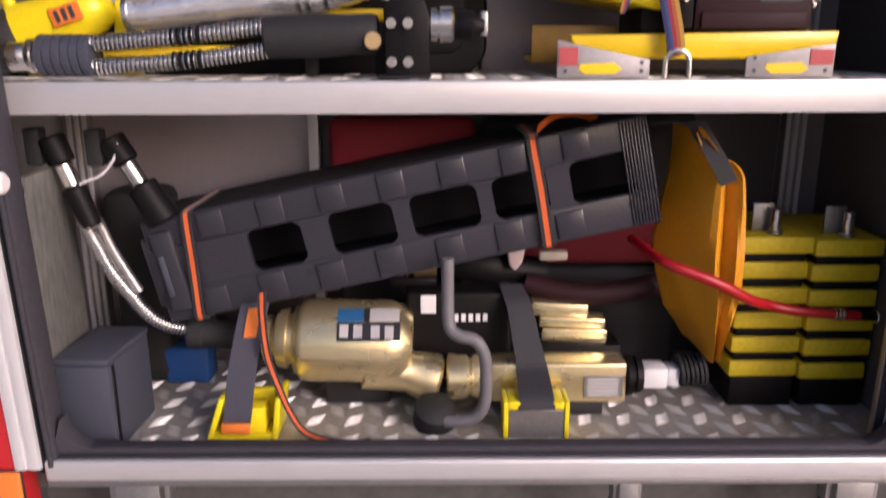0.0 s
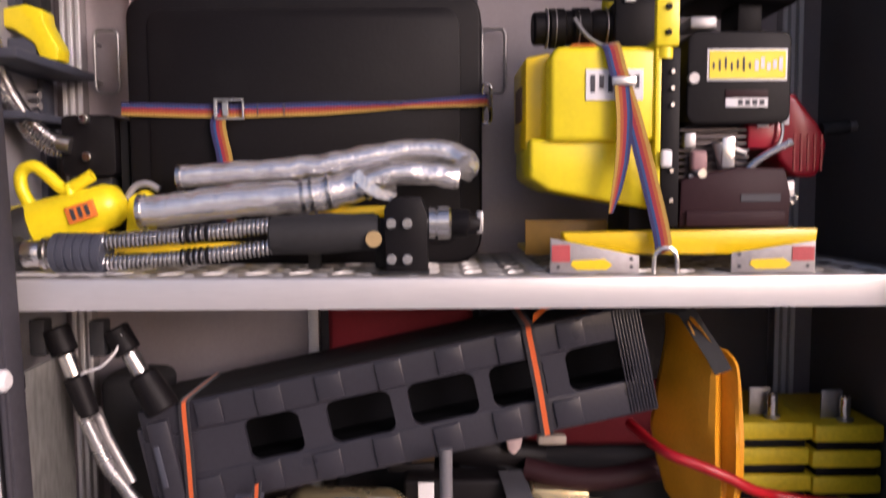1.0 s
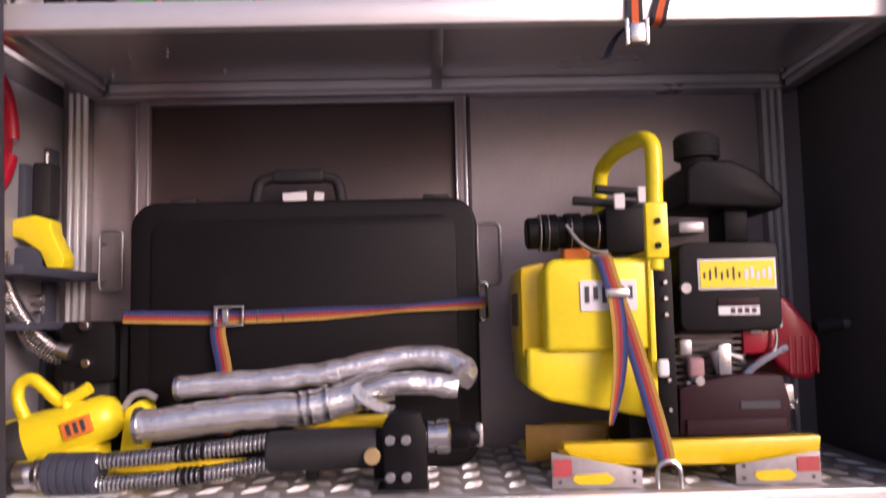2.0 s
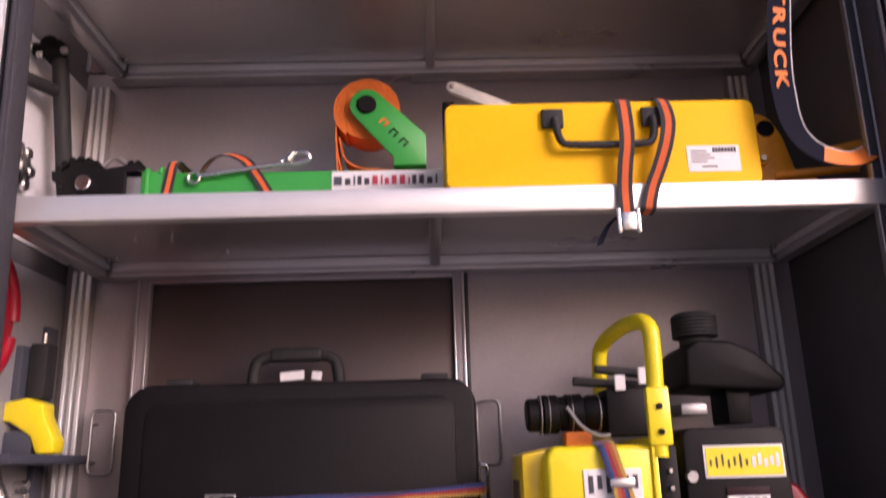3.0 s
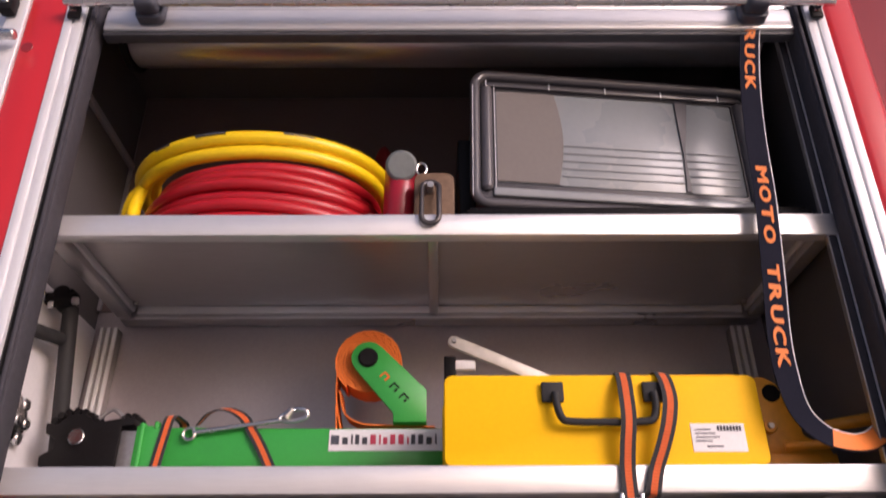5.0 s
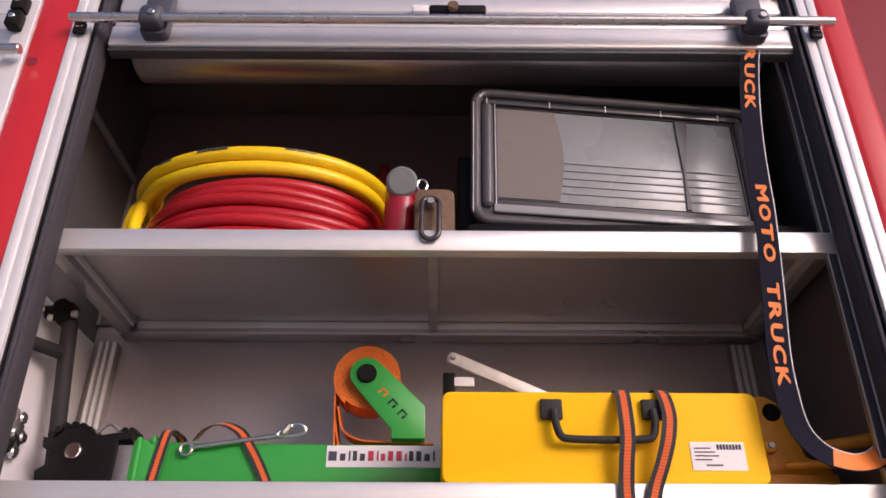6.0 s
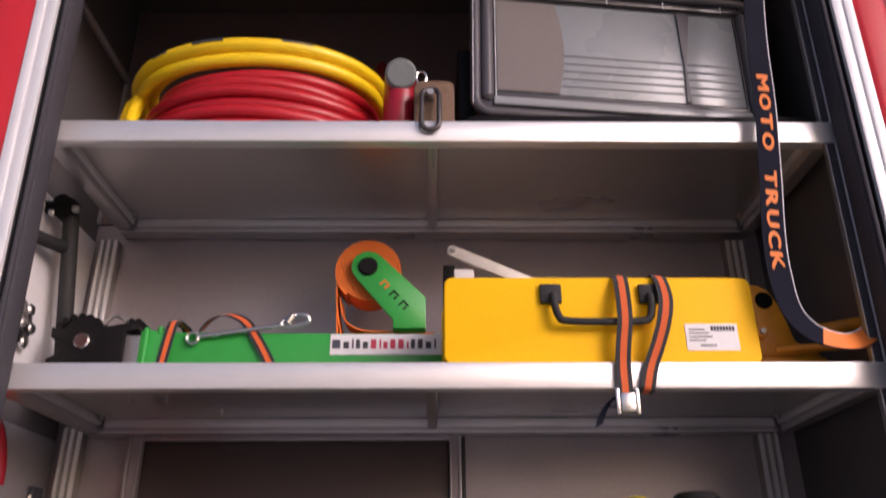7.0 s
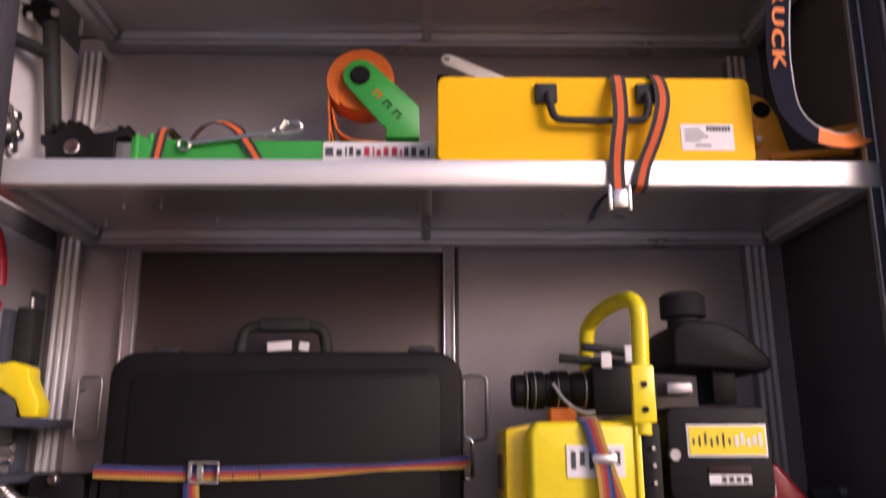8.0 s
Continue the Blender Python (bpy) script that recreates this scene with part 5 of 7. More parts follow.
def webbing_reel():
    r = thing("webbing_reel", (-0.14, 0.31, Z2), "rolled orange webbing on a green steel reel bracket", "webbing reel")
    c = Vector((-0.152, 0, 2.157))
    bm = B()
    pts = [(c.x + (0.020 + 0.044 * t / 150) * math.cos(t * 0.32), c.z + (0.020 + 0.044 * t / 150) * math.sin(t * 0.32)) for t in range(151)]
    rows = []
    for x, z in pts:
        d = Vector((x - c.x, 0, z - c.z)).normalized()
        rows.append([bm.verts.new((x + d.x * q, yy, z + d.z * q)) for q, yy in ((0, 0.262), (0.0052, 0.262), (0.0052, 0.33), (0, 0.33))])
    for a, b in zip(rows, rows[1:]):
        for k in range(4):
            bm.faces.new((a[k], a[(k + 1) % 4], b[(k + 1) % 4], b[k]))
    bm.faces.new(rows[0])
    bm.faces.new(rows[-1][::-1])
    bmesh.ops.recalc_face_normals(bm, faces=bm.faces[:])
    part("webbing", bm, ORANGE_WEB, r)
    bm = B()
    ribbon(bm, spline([(-0.215, 0.296, 2.14), (-0.214, 0.296, 2.09), (-0.206, 0.296, 2.04), (-0.19, 0.296, 1.98), (-0.16, 0.296, 1.93)], 6), Vector((0, 0.06, 0)), 0.003)
    ribbon(bm, spline([(-0.208, 0.296, 2.10), (-0.196, 0.296, 2.055), (-0.165, 0.296, 2.035), (-0.115, 0.296, 2.030), (-0.02, 0.30, 2.028)], 6), Vector((0, 0.06, 0.004)), 0.003)
    ribbon(bm, spline([(-0.213, 0.296, 2.07), (-0.207, 0.296, 2.01), (-0.185, 0.296, 1.985), (-0.14, 0.296, 1.982), (-0.104, 0.296, 1.99)], 6), Vector((0, 0.064, 0)), 0.003)
    part("hanging_end", bm, ORANGE_WEB, r)
    bm = B()
    outline = []
    ax = Vector((0.098, 0, -0.108)).normalized()
    pr = Vector((-ax.z, 0, ax.x))
    top = Vector((-0.152, 0, 2.158))
    for k in range(9):
        a = math.pi * k / 8
        q = top + 0.034 * (math.cos(a) * pr - math.sin(a) * ax)
        outline.append((q.x, q.z))
    outline += [(-0.100, 2.045), (-0.100, 2.028), (-0.036, 2.028), (-0.036, 2.092)]
    prism(bm, outline, 0.243, 0.249, 0.0015)
    br = part("side_plate", bm, GREEN, r, "green plate with cut-out marks")
    bx("base", r, GREEN, -0.100, -0.036, 0.287, 0.34, Z2 + 0.0005, 2.03, 0.002)
    bx("flange", r, GREEN, -0.100, -0.036, 0.2495, 0.2865, 2.028, 2.033, 0.001)
    cy("hub", br, BLACK, (-0.152, 0.236, 2.157), (-0.152, 0.258, 2.157), 0.0195, n=24, chamfer=0.003)
    cy("axle", r, STEEL_DULL, (-0.152, 0.2585, 2.157), (-0.152, 0.335, 2.157), 0.017, n=18)
    for k, (dx, dz) in enumerate(((0.0, 0.0), (0.019, -0.022), (0.038, -0.043))):
        q = Vector((-0.119 + dx, 0.2425, 2.117 + dz))
        m = Matrix.Translation(q) @ Matrix.Rotation(radians(48), 4, 'Y')
        bm = B()
        for x0, x1, z0, z1 in ((-0.008, 0.008, 0.006, 0.009), (-0.008, -0.005, -0.006, 0.006), (0.004, 0.008, -0.004, 0.003 if k else 0.006)):
            box(bm, x0, x1, -0.001, 0.001, z0, z1, 0, 1, m)
        part("cut_mark", bm, ORANGE_WEB if k == 0 else BLACK, br)
    return r


webbing_reel()


def yellow_case():
    z0, z1 = Z2 + 0.0005, 2.040
    c = thing("tool_case", (0.25, 0.08, Z2), "warm yellow painted metal tool case with grey drop handle", "case")
    bm = B()
    prism(bm, rounded(-0.004, 0.508, z0, z1, 0.014, 4), 0.012, 0.185, 0.011, 4)
    body = part("body", bm, YELLOW_CASE, c)
    bm = B()
    prism(bm, rounded(-0.006, 0.510, z0 + 0.0005, z1 + 0.001, 0.015, 4), 0.152, 0.158, 0.002)
    part("seam", bm, YELLOW_CASE, c)
    for x in (0.172, 0.336):
        bx("handle_plate", c, BLACK_MATT, x - 0.018, x + 0.018, 0.003, 0.0119, 1.992, 2.026, 0.003)
    bm = B()
    tube(bm, spline([(0.175, 0.000, 2.006), (0.176, -0.004, 1.985), (0.183, -0.006, 1.962), (0.20, -0.006, 1.957), (0.25, -0.006, 1.956), (0.312, -0.006, 1.957), (0.328, -0.006, 1.963), (0.334, -0.004, 1.985), (0.334, 0.0, 2.006)], 6), 0.0062, 12)
    part("handle", bm, BLACK_MATT, c, "dark grey drop handle")
    lab = bx("data_label", body, WHITE, 0.388, 0.474, 0.0108, 0.0119, 1.913, 1.958, 0.0004, 1, "white data label with small print")
    for k in range(4):
        bx("print_line", lab, SLATE, 0.394, 0.420 + 0.006 * (k % 3), 0.0100, 0.0107, 1.947 - 0.006 * k, 1.949 - 0.006 * k, 0)
    for k in range(8):
        bx("print_bar", lab, INK, 0.430 + 0.005 * k, 0.4335 + 0.005 * k, 0.0100, 0.0107, 1.946, 1.954, 0)
    bx("print_line", lab, SLATE, 0.41, 0.436, 0.0100, 0.0107, 1.920, 1.9225, 0)
    return c


yellow_case()


def case_tie(name, path, w, buckle):
    s = thing(name, (0.3, 0.0, Z2), "orange and black tie strap holding the yellow case to the shelf", "strap", "orange and black straps")
    bm = B()
    ribbon(bm, spline(path, 7), w, 0.002)
    part("webbing", bm, ORBLK, s)
    if buckle:
        bm = B()
        box(bm, 0.258, 0.264, -0.017, -0.009, 1.805, 1.845, 0.001)
        box(bm, 0.288, 0.294, -0.017, -0.009, 1.805, 1.845, 0.001)
        box(bm, 0.2645, 0.2875, -0.020, -0.008, 1.808, 1.838, 0.003)
        part("buckle", bm, STEEL, s, "bright metal cam buckle")
        bm = B()
        ribbon(bm, spline([(0.262, -0.008, 1.835), (0.25, 0.0, 1.825), (0.24, 0.004, 1.81), (0.233, 0.006, 1.792)], 5), Vector((0.012, 0, 0.006)), 0.002)
        part("tail", bm, NAVY, s)


case_tie("tie_strap", [(0.289, 0.19, 2.03), (0.289, 0.17, 2.0425), (0.289, 0.03, 2.0435), (0.289, 0.006, 2.036), (0.287, -0.010, 2.0), (0.285, -0.016, 1.957), (0.280, -0.012, 1.92), (0.277, -0.006, 1.885), (0.276, -0.007, 1.845), (0.276, -0.008, 1.815)], Vector((0.0245, 0, 0)), True)
case_tie("tie_strap", [(0.348, 0.19, 2.03), (0.348, 0.17, 2.0425), (0.350, 0.03, 2.0435), (0.355, 0.006, 2.035), (0.356, -0.011, 1.995), (0.348, -0.017, 1.957), (0.336, -0.012, 1.92), (0.322, -0.006, 1.885), (0.314, -0.006, 1.858), (0.312, -0.002, 1.8465), (0.312, 0.02, 1.845)], Vector((0.0235, 0, -0.003)), False)

arm = thing("folding_arm", (0.07, 0.24, Z2), "pale metal folding arm lying behind the yellow case", "arm")
bm = B()
a, b = Vector((0.018, 0.23, 2.185)), Vector((0.24, 0.235, 2.085))
d = (b - a).normalized()
p = Vector((-d.z, 0, d.x))
pts = [a + 0.012 * (math.cos(t) * p - math.sin(t) * d) for t in [math.pi * k / 8 for k in range(9)]] + [b - 0.012 * p, b + 0.012 * p]
prism(bm, [(q.x, q.z) for q in pts], 0.226, 0.236, 0.002)
am = part("lever", bm, mat("pale_cast_metal", (0.72, 0.68, 0.62), 0.45, 0.4), arm)
cy("pivot", am, STEEL_DULL, (0.018, 0.218, 2.185), (0.018, 0.24, 2.185), 0.005, n=10)
bx("pad", am, WHITE, 0.02, 0.06, 0.237, 0.25, 2.13, 2.15, 0.003)
bx("post", arm, BLACK, -0.002, 0.022, 0.24, 0.265, Z2 + 0.0005, 2.16, 0.003)

yt = thing("yellow_winch_block", (0.62, 0.22, Z2), "dull orange-yellow cast block with lugs and a rod", "block")
YT = mat("dull_orange_yellow_casting", (0.62, 0.27, 0.008), 0.45, 0, 0.15, 70, 0.2, 0.4, 12)
bm = B()
prism(bm, [(0.515, Z2 + 0.0005), (0.700, Z2 + 0.0005), (0.700, 1.955), (0.690, 1.97), (0.655, 1.985), (0.640, 2.05), (0.622, 2.085), (0.600, 2.098), (0.515, 2.098)], 0.19, 0.27, 0.006)
yb2 = part("body", bm, YT, yt)
# Flat near-black disc paints the shade in the eye.
cy("eye_hole", yb2, HOLE_SHADE, (0.608, 0.1875, 2.065), (0.608, 0.192, 2.065), 0.017, n=16)
for x, z in ((0.59, 2.0), (0.64, 1.94), (0.67, 1.93)):
    cy("boss", yb2, YT, (x, 0.178, z), (x, 0.191, z), 0.013, n=14, chamfer=0.002)
    cy("bolt", yb2, STEEL_DULL, (x, 0.173, z), (x, 0.179, z), 0.006, n=8)
bx("front_plate", yt, YT, 0.53, 0.69, 0.16, 0.189, Z2 + 0.0005, 1.945, 0.003)
bm = B()
cyl(bm, (0.665, 0.13, 1.985), (0.732, 0.10, 1.99), 0.011, n=12)
cyl(bm, (0.60, 0.16, 1.958), (0.732, 0.12, 1.956), 0.008, n=12)
part("rod", bm, YT, yt)

# left wall at this height
wa = thing("wall_mounted_arm", (-0.78, 0.26, Z2), "dark steel holder arm with a cross bar on the side wall", "holder arm")
bm = B()
cyl(bm, (-0.742, 0.305, Z2 + 0.0005), (-0.750, 0.215, 2.255), 0.0155, n=16)
part("post", bm, BLACK_MATT, wa)
bm = B()
cyl(bm, (-0.752, 0.230, 2.190), (-0.799, 0.110, 2.180), 0.0135, n=14)
part("cross_bar", bm, BLACK_MATT, wa)
bm = B()
box(bm, -0.778, -0.742, 0.196, 0.234, 2.246, 2.292, 0.010, 3)
cyl(bm, (-0.796, 0.205, 2.268), (-0.735, 0.205, 2.268), 0.015, n=14, chamfer=0.003)
cyl(bm, (-0.765, 0.19, 2.278), (-0.765, 0.24, 2.278), 0.017, n=14, chamfer=0.003)
part("clamp", bm, BLACK, wa)
for x, z in ((-0.797, 2.270), (-0.776, 2.250), (-0.731, 2.258)):
    cy("clamp_bolt", wa, STEEL, (x - 0.006, 0.190, z), (x + 0.006, 0.190, z), 0.008, n=10, chamfer=0.002)
hw = thing("star_wheel", (-0.79, 0.19, 2.02), "chrome star hand wheel on the side wall", "hand wheel")
bm = B()
cyl(bm, (-0.799, 0.19, 2.02), (-0.778, 0.19, 2.02), 0.012, n=12)
cyl(bm, (-0.789, 0.19, 2.02), (-0.782, 0.19, 2.02), 0.034, n=20, chamfer=0.003)
part("knob", bm, STEEL, hw)
for k in range(6):
    a = 2 * math.pi * k / 6
    yy, zz = 0.19 + 0.030 * math.cos(a), 2.02 + 0.036 * math.sin(a)
    cy("lobe", hw, STEEL, (-0.790, yy, zz), (-0.779, yy, zz), 0.0125, n=12, chamfer=0.003)

# ---- pull strap hanging from the shutter bar ----
ps = thing("pull_strap", (0.6, -0.02, 1.9), "navy pull strap with orange woven marks and pale edge", "strap")
line = [(0.630, -0.055, 2.80), (0.618, -0.035, 2.73), (0.602, -0.024, 2.62), (0.589, -0.022, 2.50), (0.580, -0.024, 2.38), (0.570, -0.028, 2.30), (0.558, -0.028, 2.20), (0.546, -0.026, 2.10), (0.543, -0.026, 2.03), (0.551, -0.026, 1.968), (0.580, -0.024, 1.932), (0.625, -0.015, 1.920), (0.665, 0.0, 1.927), (0.700, 0.016, 1.947)]
sp = spline(line, 6)
wd = []
for i, q in enumerate(sp):
    d = (sp[min(i + 1, len(sp) - 1)] - sp[max(i - 1, 0)]).normalized()
    n = d.cross(Vector((0, -1, 0))).normalized()
    k = max(0.0, min(1.0, (i - 48) / 20))
    wd.append(-n * (0.038 - 0.008 * k) + Vector((0, 0.012 * k, 0)))
bm = B()
ribbon(bm, sp, wd, 0.002)
web = part("webbing", bm, NAVY, ps)
bm = B()
tube(bm, [q + w * 0.5 for q, w in zip(sp, wd)], 0.0014, 6)
part("edge_cord", bm, WHITE, web, "pale woven edge")
bm = B()
ribbon(bm, sp[62:], [w * 0.9 for w in wd[62:]], 0.0036)
part("orange_end", bm, INK_ORANGE, web, "orange woven end")


def strap_at(s):
    acc = 0.0
    for i in range(len(sp) - 1):
        g = (sp[i + 1] - sp[i]).length
        if acc + g >= s:
            return sp[i].lerp(sp[i + 1], (s - acc) / g), (sp[i + 1] - sp[i]).normalized(), wd[i].normalized()
        acc += g
    return sp[-1], (sp[-1] - sp[-2]).normalized(), wd[-1].normalized()


def glyph_mesh(body):
    """A capital of the built-in font, as points and faces."""
    fc = bpy.data.curves.new("word", 'FONT')
    fc.body, fc.size, fc.resolution_u = body, 1.0, 3
    fo = bpy.data.objects.new("word", fc)
    me = bpy.data.meshes.new_from_object(fo)
    bm = bmesh.new()
    bm.from_mesh(me)
    bpy.data.objects.remove(fo)
    bpy.data.curves.remove(fc)
    bpy.data.meshes.remove(me)
    return bm


def woven_letter(ch, s0, s1, high):
    """A capital woven into the strap, its top towards the pale edge, built of slightly shifted layers."""
    bm = glyph_mesh(ch)
    bmesh.ops.triangulate(bm, faces=bm.faces[:])
    shifts = ((0, 0), (0.045, 0), (-0.045, 0), (0, 0.04), (0, -0.04), (0.03, 0.03), (-0.03, -0.03))
    verts, faces, n = [], [], len(bm.verts)
    bm.verts.index_update()
    for k, (dx, dy) in enumerate(shifts):
        verts += [(v.co.x + dx, v.co.y + dy, k) for v in bm.verts]
        faces += [[v.index + k * n for v in f.verts] for f in bm.faces]
    bm.free()
    xs, ys = [v[0] for v in verts], [v[1] for v in verts]
    x0, kx, ym, ky = min(xs), (s1 - s0) / (max(xs) - min(xs)), (min(ys) + max(ys)) / 2, high / (max(ys) - min(ys))
    me = bpy.data.meshes.new("letter")
    me.from_pydata(verts, [], faces)
    bm = bmesh.new()
    bm.from_mesh(me)
    bpy.data.meshes.remove(me)
    for v in bm.verts:
        c, d, w = strap_at(s0 + (v.co.x - x0) * kx)
        out = w.cross(d).normalized()
        out = out if out.y < 0 else -out
        side = w if w.x > 0 else -w
        v.co = c + out * (0.0018 + 0.00012 * v.co.z) + side * (v.co.y - ym) * ky
    part("letter", bm, INK_ORANGE, web, "orange woven capital letter", 0)


def woven_word(word, s0, s1, high):
    pitch = (s1 - s0) / len(word)
    for k, ch in enumerate(word):
        woven_letter(ch, s0 + pitch * (k + 0.07), s0 + pitch * (k + 0.93), high)


def arc_at(z):
    acc = 0.0
    for p, q in zip(sp, sp[1:]):
        if q.z <= z:
            return acc + (q - p).length * (p.z - z) / max(1e-6, p.z - q.z)
        acc += (q - p).length
    return acc


woven_word("TRUCK", arc_at(2.798), arc_at(2.607), 0.021)
woven_word("MOTO", arc_at(2.432), arc_at(2.260), 0.021)
woven_word("TRUCK", arc_at(2.226), arc_at(2.034), 0.021)

# ---- upper shelf: hose coils, red cylinder, padlock shackle, crate ----
def coil(name, centre, rx, ry, turns, r, material, label, lean, rise):
    """A coil of hose lying on the shelf, its turns stacked and slightly uneven."""
    c = thing(name, (centre[0], centre[1], Z3), label, "hose coil")
    rnd = random.Random(len(name))
    for k, (dr, dz) in enumerate(turns):
        ph, e1, e2 = rnd.uniform(0, 6), rnd.uniform(0.002, 0.004), rnd.uniform(0.001, 0.003)
        pts = []
        for i in range(72):
            a = 2 * math.pi * i / 72
            x = centre[0] + (rx + dr + e1 * math.sin(2 * a + ph)) * math.cos(a)
            y = centre[1] + (ry + dr + e1 * math.cos(3 * a + ph)) * math.sin(a)
            z = Z3 + r + dz + rise * (0.5 + 0.5 * math.sin(a)) + e2 * math.sin(3 * a + ph) + lean * math.cos(a)
            pts.append((x, y, z))
        bm = B()
        tube(bm, pts, r, 12, closed=True)
        part("turn", bm, material, c)
    return c


coil("red_hose_coil", (-0.372, 0.222, 0), 0.240, 0.192, [(0, 0.0), (-0.026, 0.001), (0.006, 0.0240), (-0.021, 0.0250), (-0.004, 0.048), (-0.028, 0.049), (0.002, 0.0725), (-0.024, 0.0735), (-0.010, 0.0965), (-0.034, 0.0975), (-0.014, 0.119), (-0.04, 0.119)], 0.0125, RED_HOSE,
     "glossy red rubber hose in a lying coil", 0.0, 0.0)
yc = coil("yellow_hose_coil", (-0.392, 0.228, 0), 0.255, 0.196, [(0.006, 0.180), (-0.003, 0.152), (-0.024, 0.168)], 0.0140, YELLOW_HOSE,
          "yellow rubber hose coil resting on the red one", 0.006, 0.004)
bm = B()
tube(bm, spline([(-0.645, 0.20, 2.535), (-0.652, 0.17, 2.48), (-0.645, 0.15, 2.41), (-0.625, 0.14, 2.358)], 8), 0.0138, 12)
part("free_end", bm, YELLOW_HOSE, yc)
bm = B()
tube(bm, spline([(-0.628, 0.16, 2.51), (-0.632, 0.14, 2.44), (-0.615, 0.12, 2.358)], 8), 0.0138, 12)
part("free_end", bm, YELLOW_HOSE, yc)
for a in (-2.3, -2.22, -1.9, -1.82, -1.74, -1.25, -1.17, -1.09, -0.85):
    rx, ry = 0.261, 0.202
    z = Z3 + 0.014 + 0.180 + 0.004 * (0.5 + 0.5 * math.sin(a)) + 0.006 * math.cos(a)
    p = Vector((-0.392 + rx * math.cos(a), 0.228 + ry * math.sin(a), z))
    tang = Vector((-rx * math.sin(a), ry * math.cos(a), 0.02 * math.cos(a))).normalized()
    outw = Vector((math.cos(a), math.sin(a), 0))
    m = Matrix.Translation(p + outw * 0.0128 + Vector((0, 0, 0.003))) @ Matrix.Rotation(math.atan2(tang.y, tang.x), 4, 'Z')
    bx("print_bar", yc, SLATE, -0.010, 0.010, -0.0015, 0.0012, -0.0018, 0.0018, 0, 1, "faint dark print on the hose", m)

rc = thing("red_cylinder", (-0.086, 0.09, Z3), "small dark red cylinder with a grey cap and wire ring", "cylinder")
bm = B()
turned(bm, (-0.088, 0.085, Z3 + 0.0005), (-0.086, 0.085, 2.505), [(0, 0.030), (0.03, 0.033), (0.9, 0.033), (0.97, 0.031), (1, 0.027)])
part("body", bm, RED_PLASTIC, rc)
bm = B()
turned(bm, (-0.086, 0.066, 2.488), (-0.084, 0.040, 2.478), [(0, 0.027), (0.1, 0.031), (0.85, 0.031), (1, 0.026)])
part("cap", bm, mat("grey_green_cap", (0.16, 0.18, 0.18), 0.5), rc, "matt grey cap")
bm = B()
tube(bm, [(-0.045 + 0.010 * math.cos(k * 0.6), 0.05, 2.475 + 0.014 * math.sin(k * 0.6)) for k in range(11)], 0.0025, 8, closed=True)
part("ring", bm, STEEL, rc)
rb = thing("red_pouch", (-0.15, 0.26, Z3), "red fabric pouch behind the hose coils", "pouch")
bm = B()
bmesh.ops.create_icosphere(bm, subdivisions=4, radius=1)
for v in bm.verts:
    n = noise.noise(v.co * 2.2) * 0.18
    v.co = Vector((-0.140 + v.co.x * 0.07 * (1 + n), 0.37 + v.co.y * 0.055 * (1 + n), max(Z3 + 0.0005, 2.54 + v.co.z * 0.20 * (1 + n))))
part("bag", bm, RED_BAG, rb)

lk = thing("towing_shackle", (-0.02, 0.04, Z3), "rusty brown steel block with an oval chain link", "shackle")
bm = B()
prism(bm, rounded(-0.058, 0.018, Z3 + 0.0005, 2.448, 0.016, 4), 0.022, 0.062, 0.006, 3)
part("block", bm, RUST, lk)
bm = B()
tube(bm, [(x, -0.009 + 0.016 * max(0, (z - 2.36) / 0.05), z) for x, z in rounded(-0.043, -0.011, 2.318, 2.418, 0.0155, 6)], 0.0050, 10, closed=True)
part("link", bm, mat("dark_worn_steel", (0.11, 0.10, 0.10), 0.4, 0.8), lk, "dark worn oval steel link")
cy("pin", lk, STEEL_DULL, (-0.027, 0.0, 2.408), (-0.027, 0.024, 2.408), 0.007, n=10)


def ring(bm, outer, inner, y0, y1, m):
    """A closed frame between two outlines of equally many points."""
    loops = [[bm.verts.new(m @ Vector((x, y, z))) for x, z in line] for line, y in ((outer, y0), (inner, y0), (inner, y1), (outer, y1))]
    n = len(outer)
    for la, lb in zip(loops, loops[1:] + loops[:1]):
        for i in range(n):
            bm.faces.new((la[i], la[(i + 1) % n], lb[(i + 1) % n], lb[i]))
    bmesh.ops.recalc_face_normals(bm, faces=bm.faces[:])


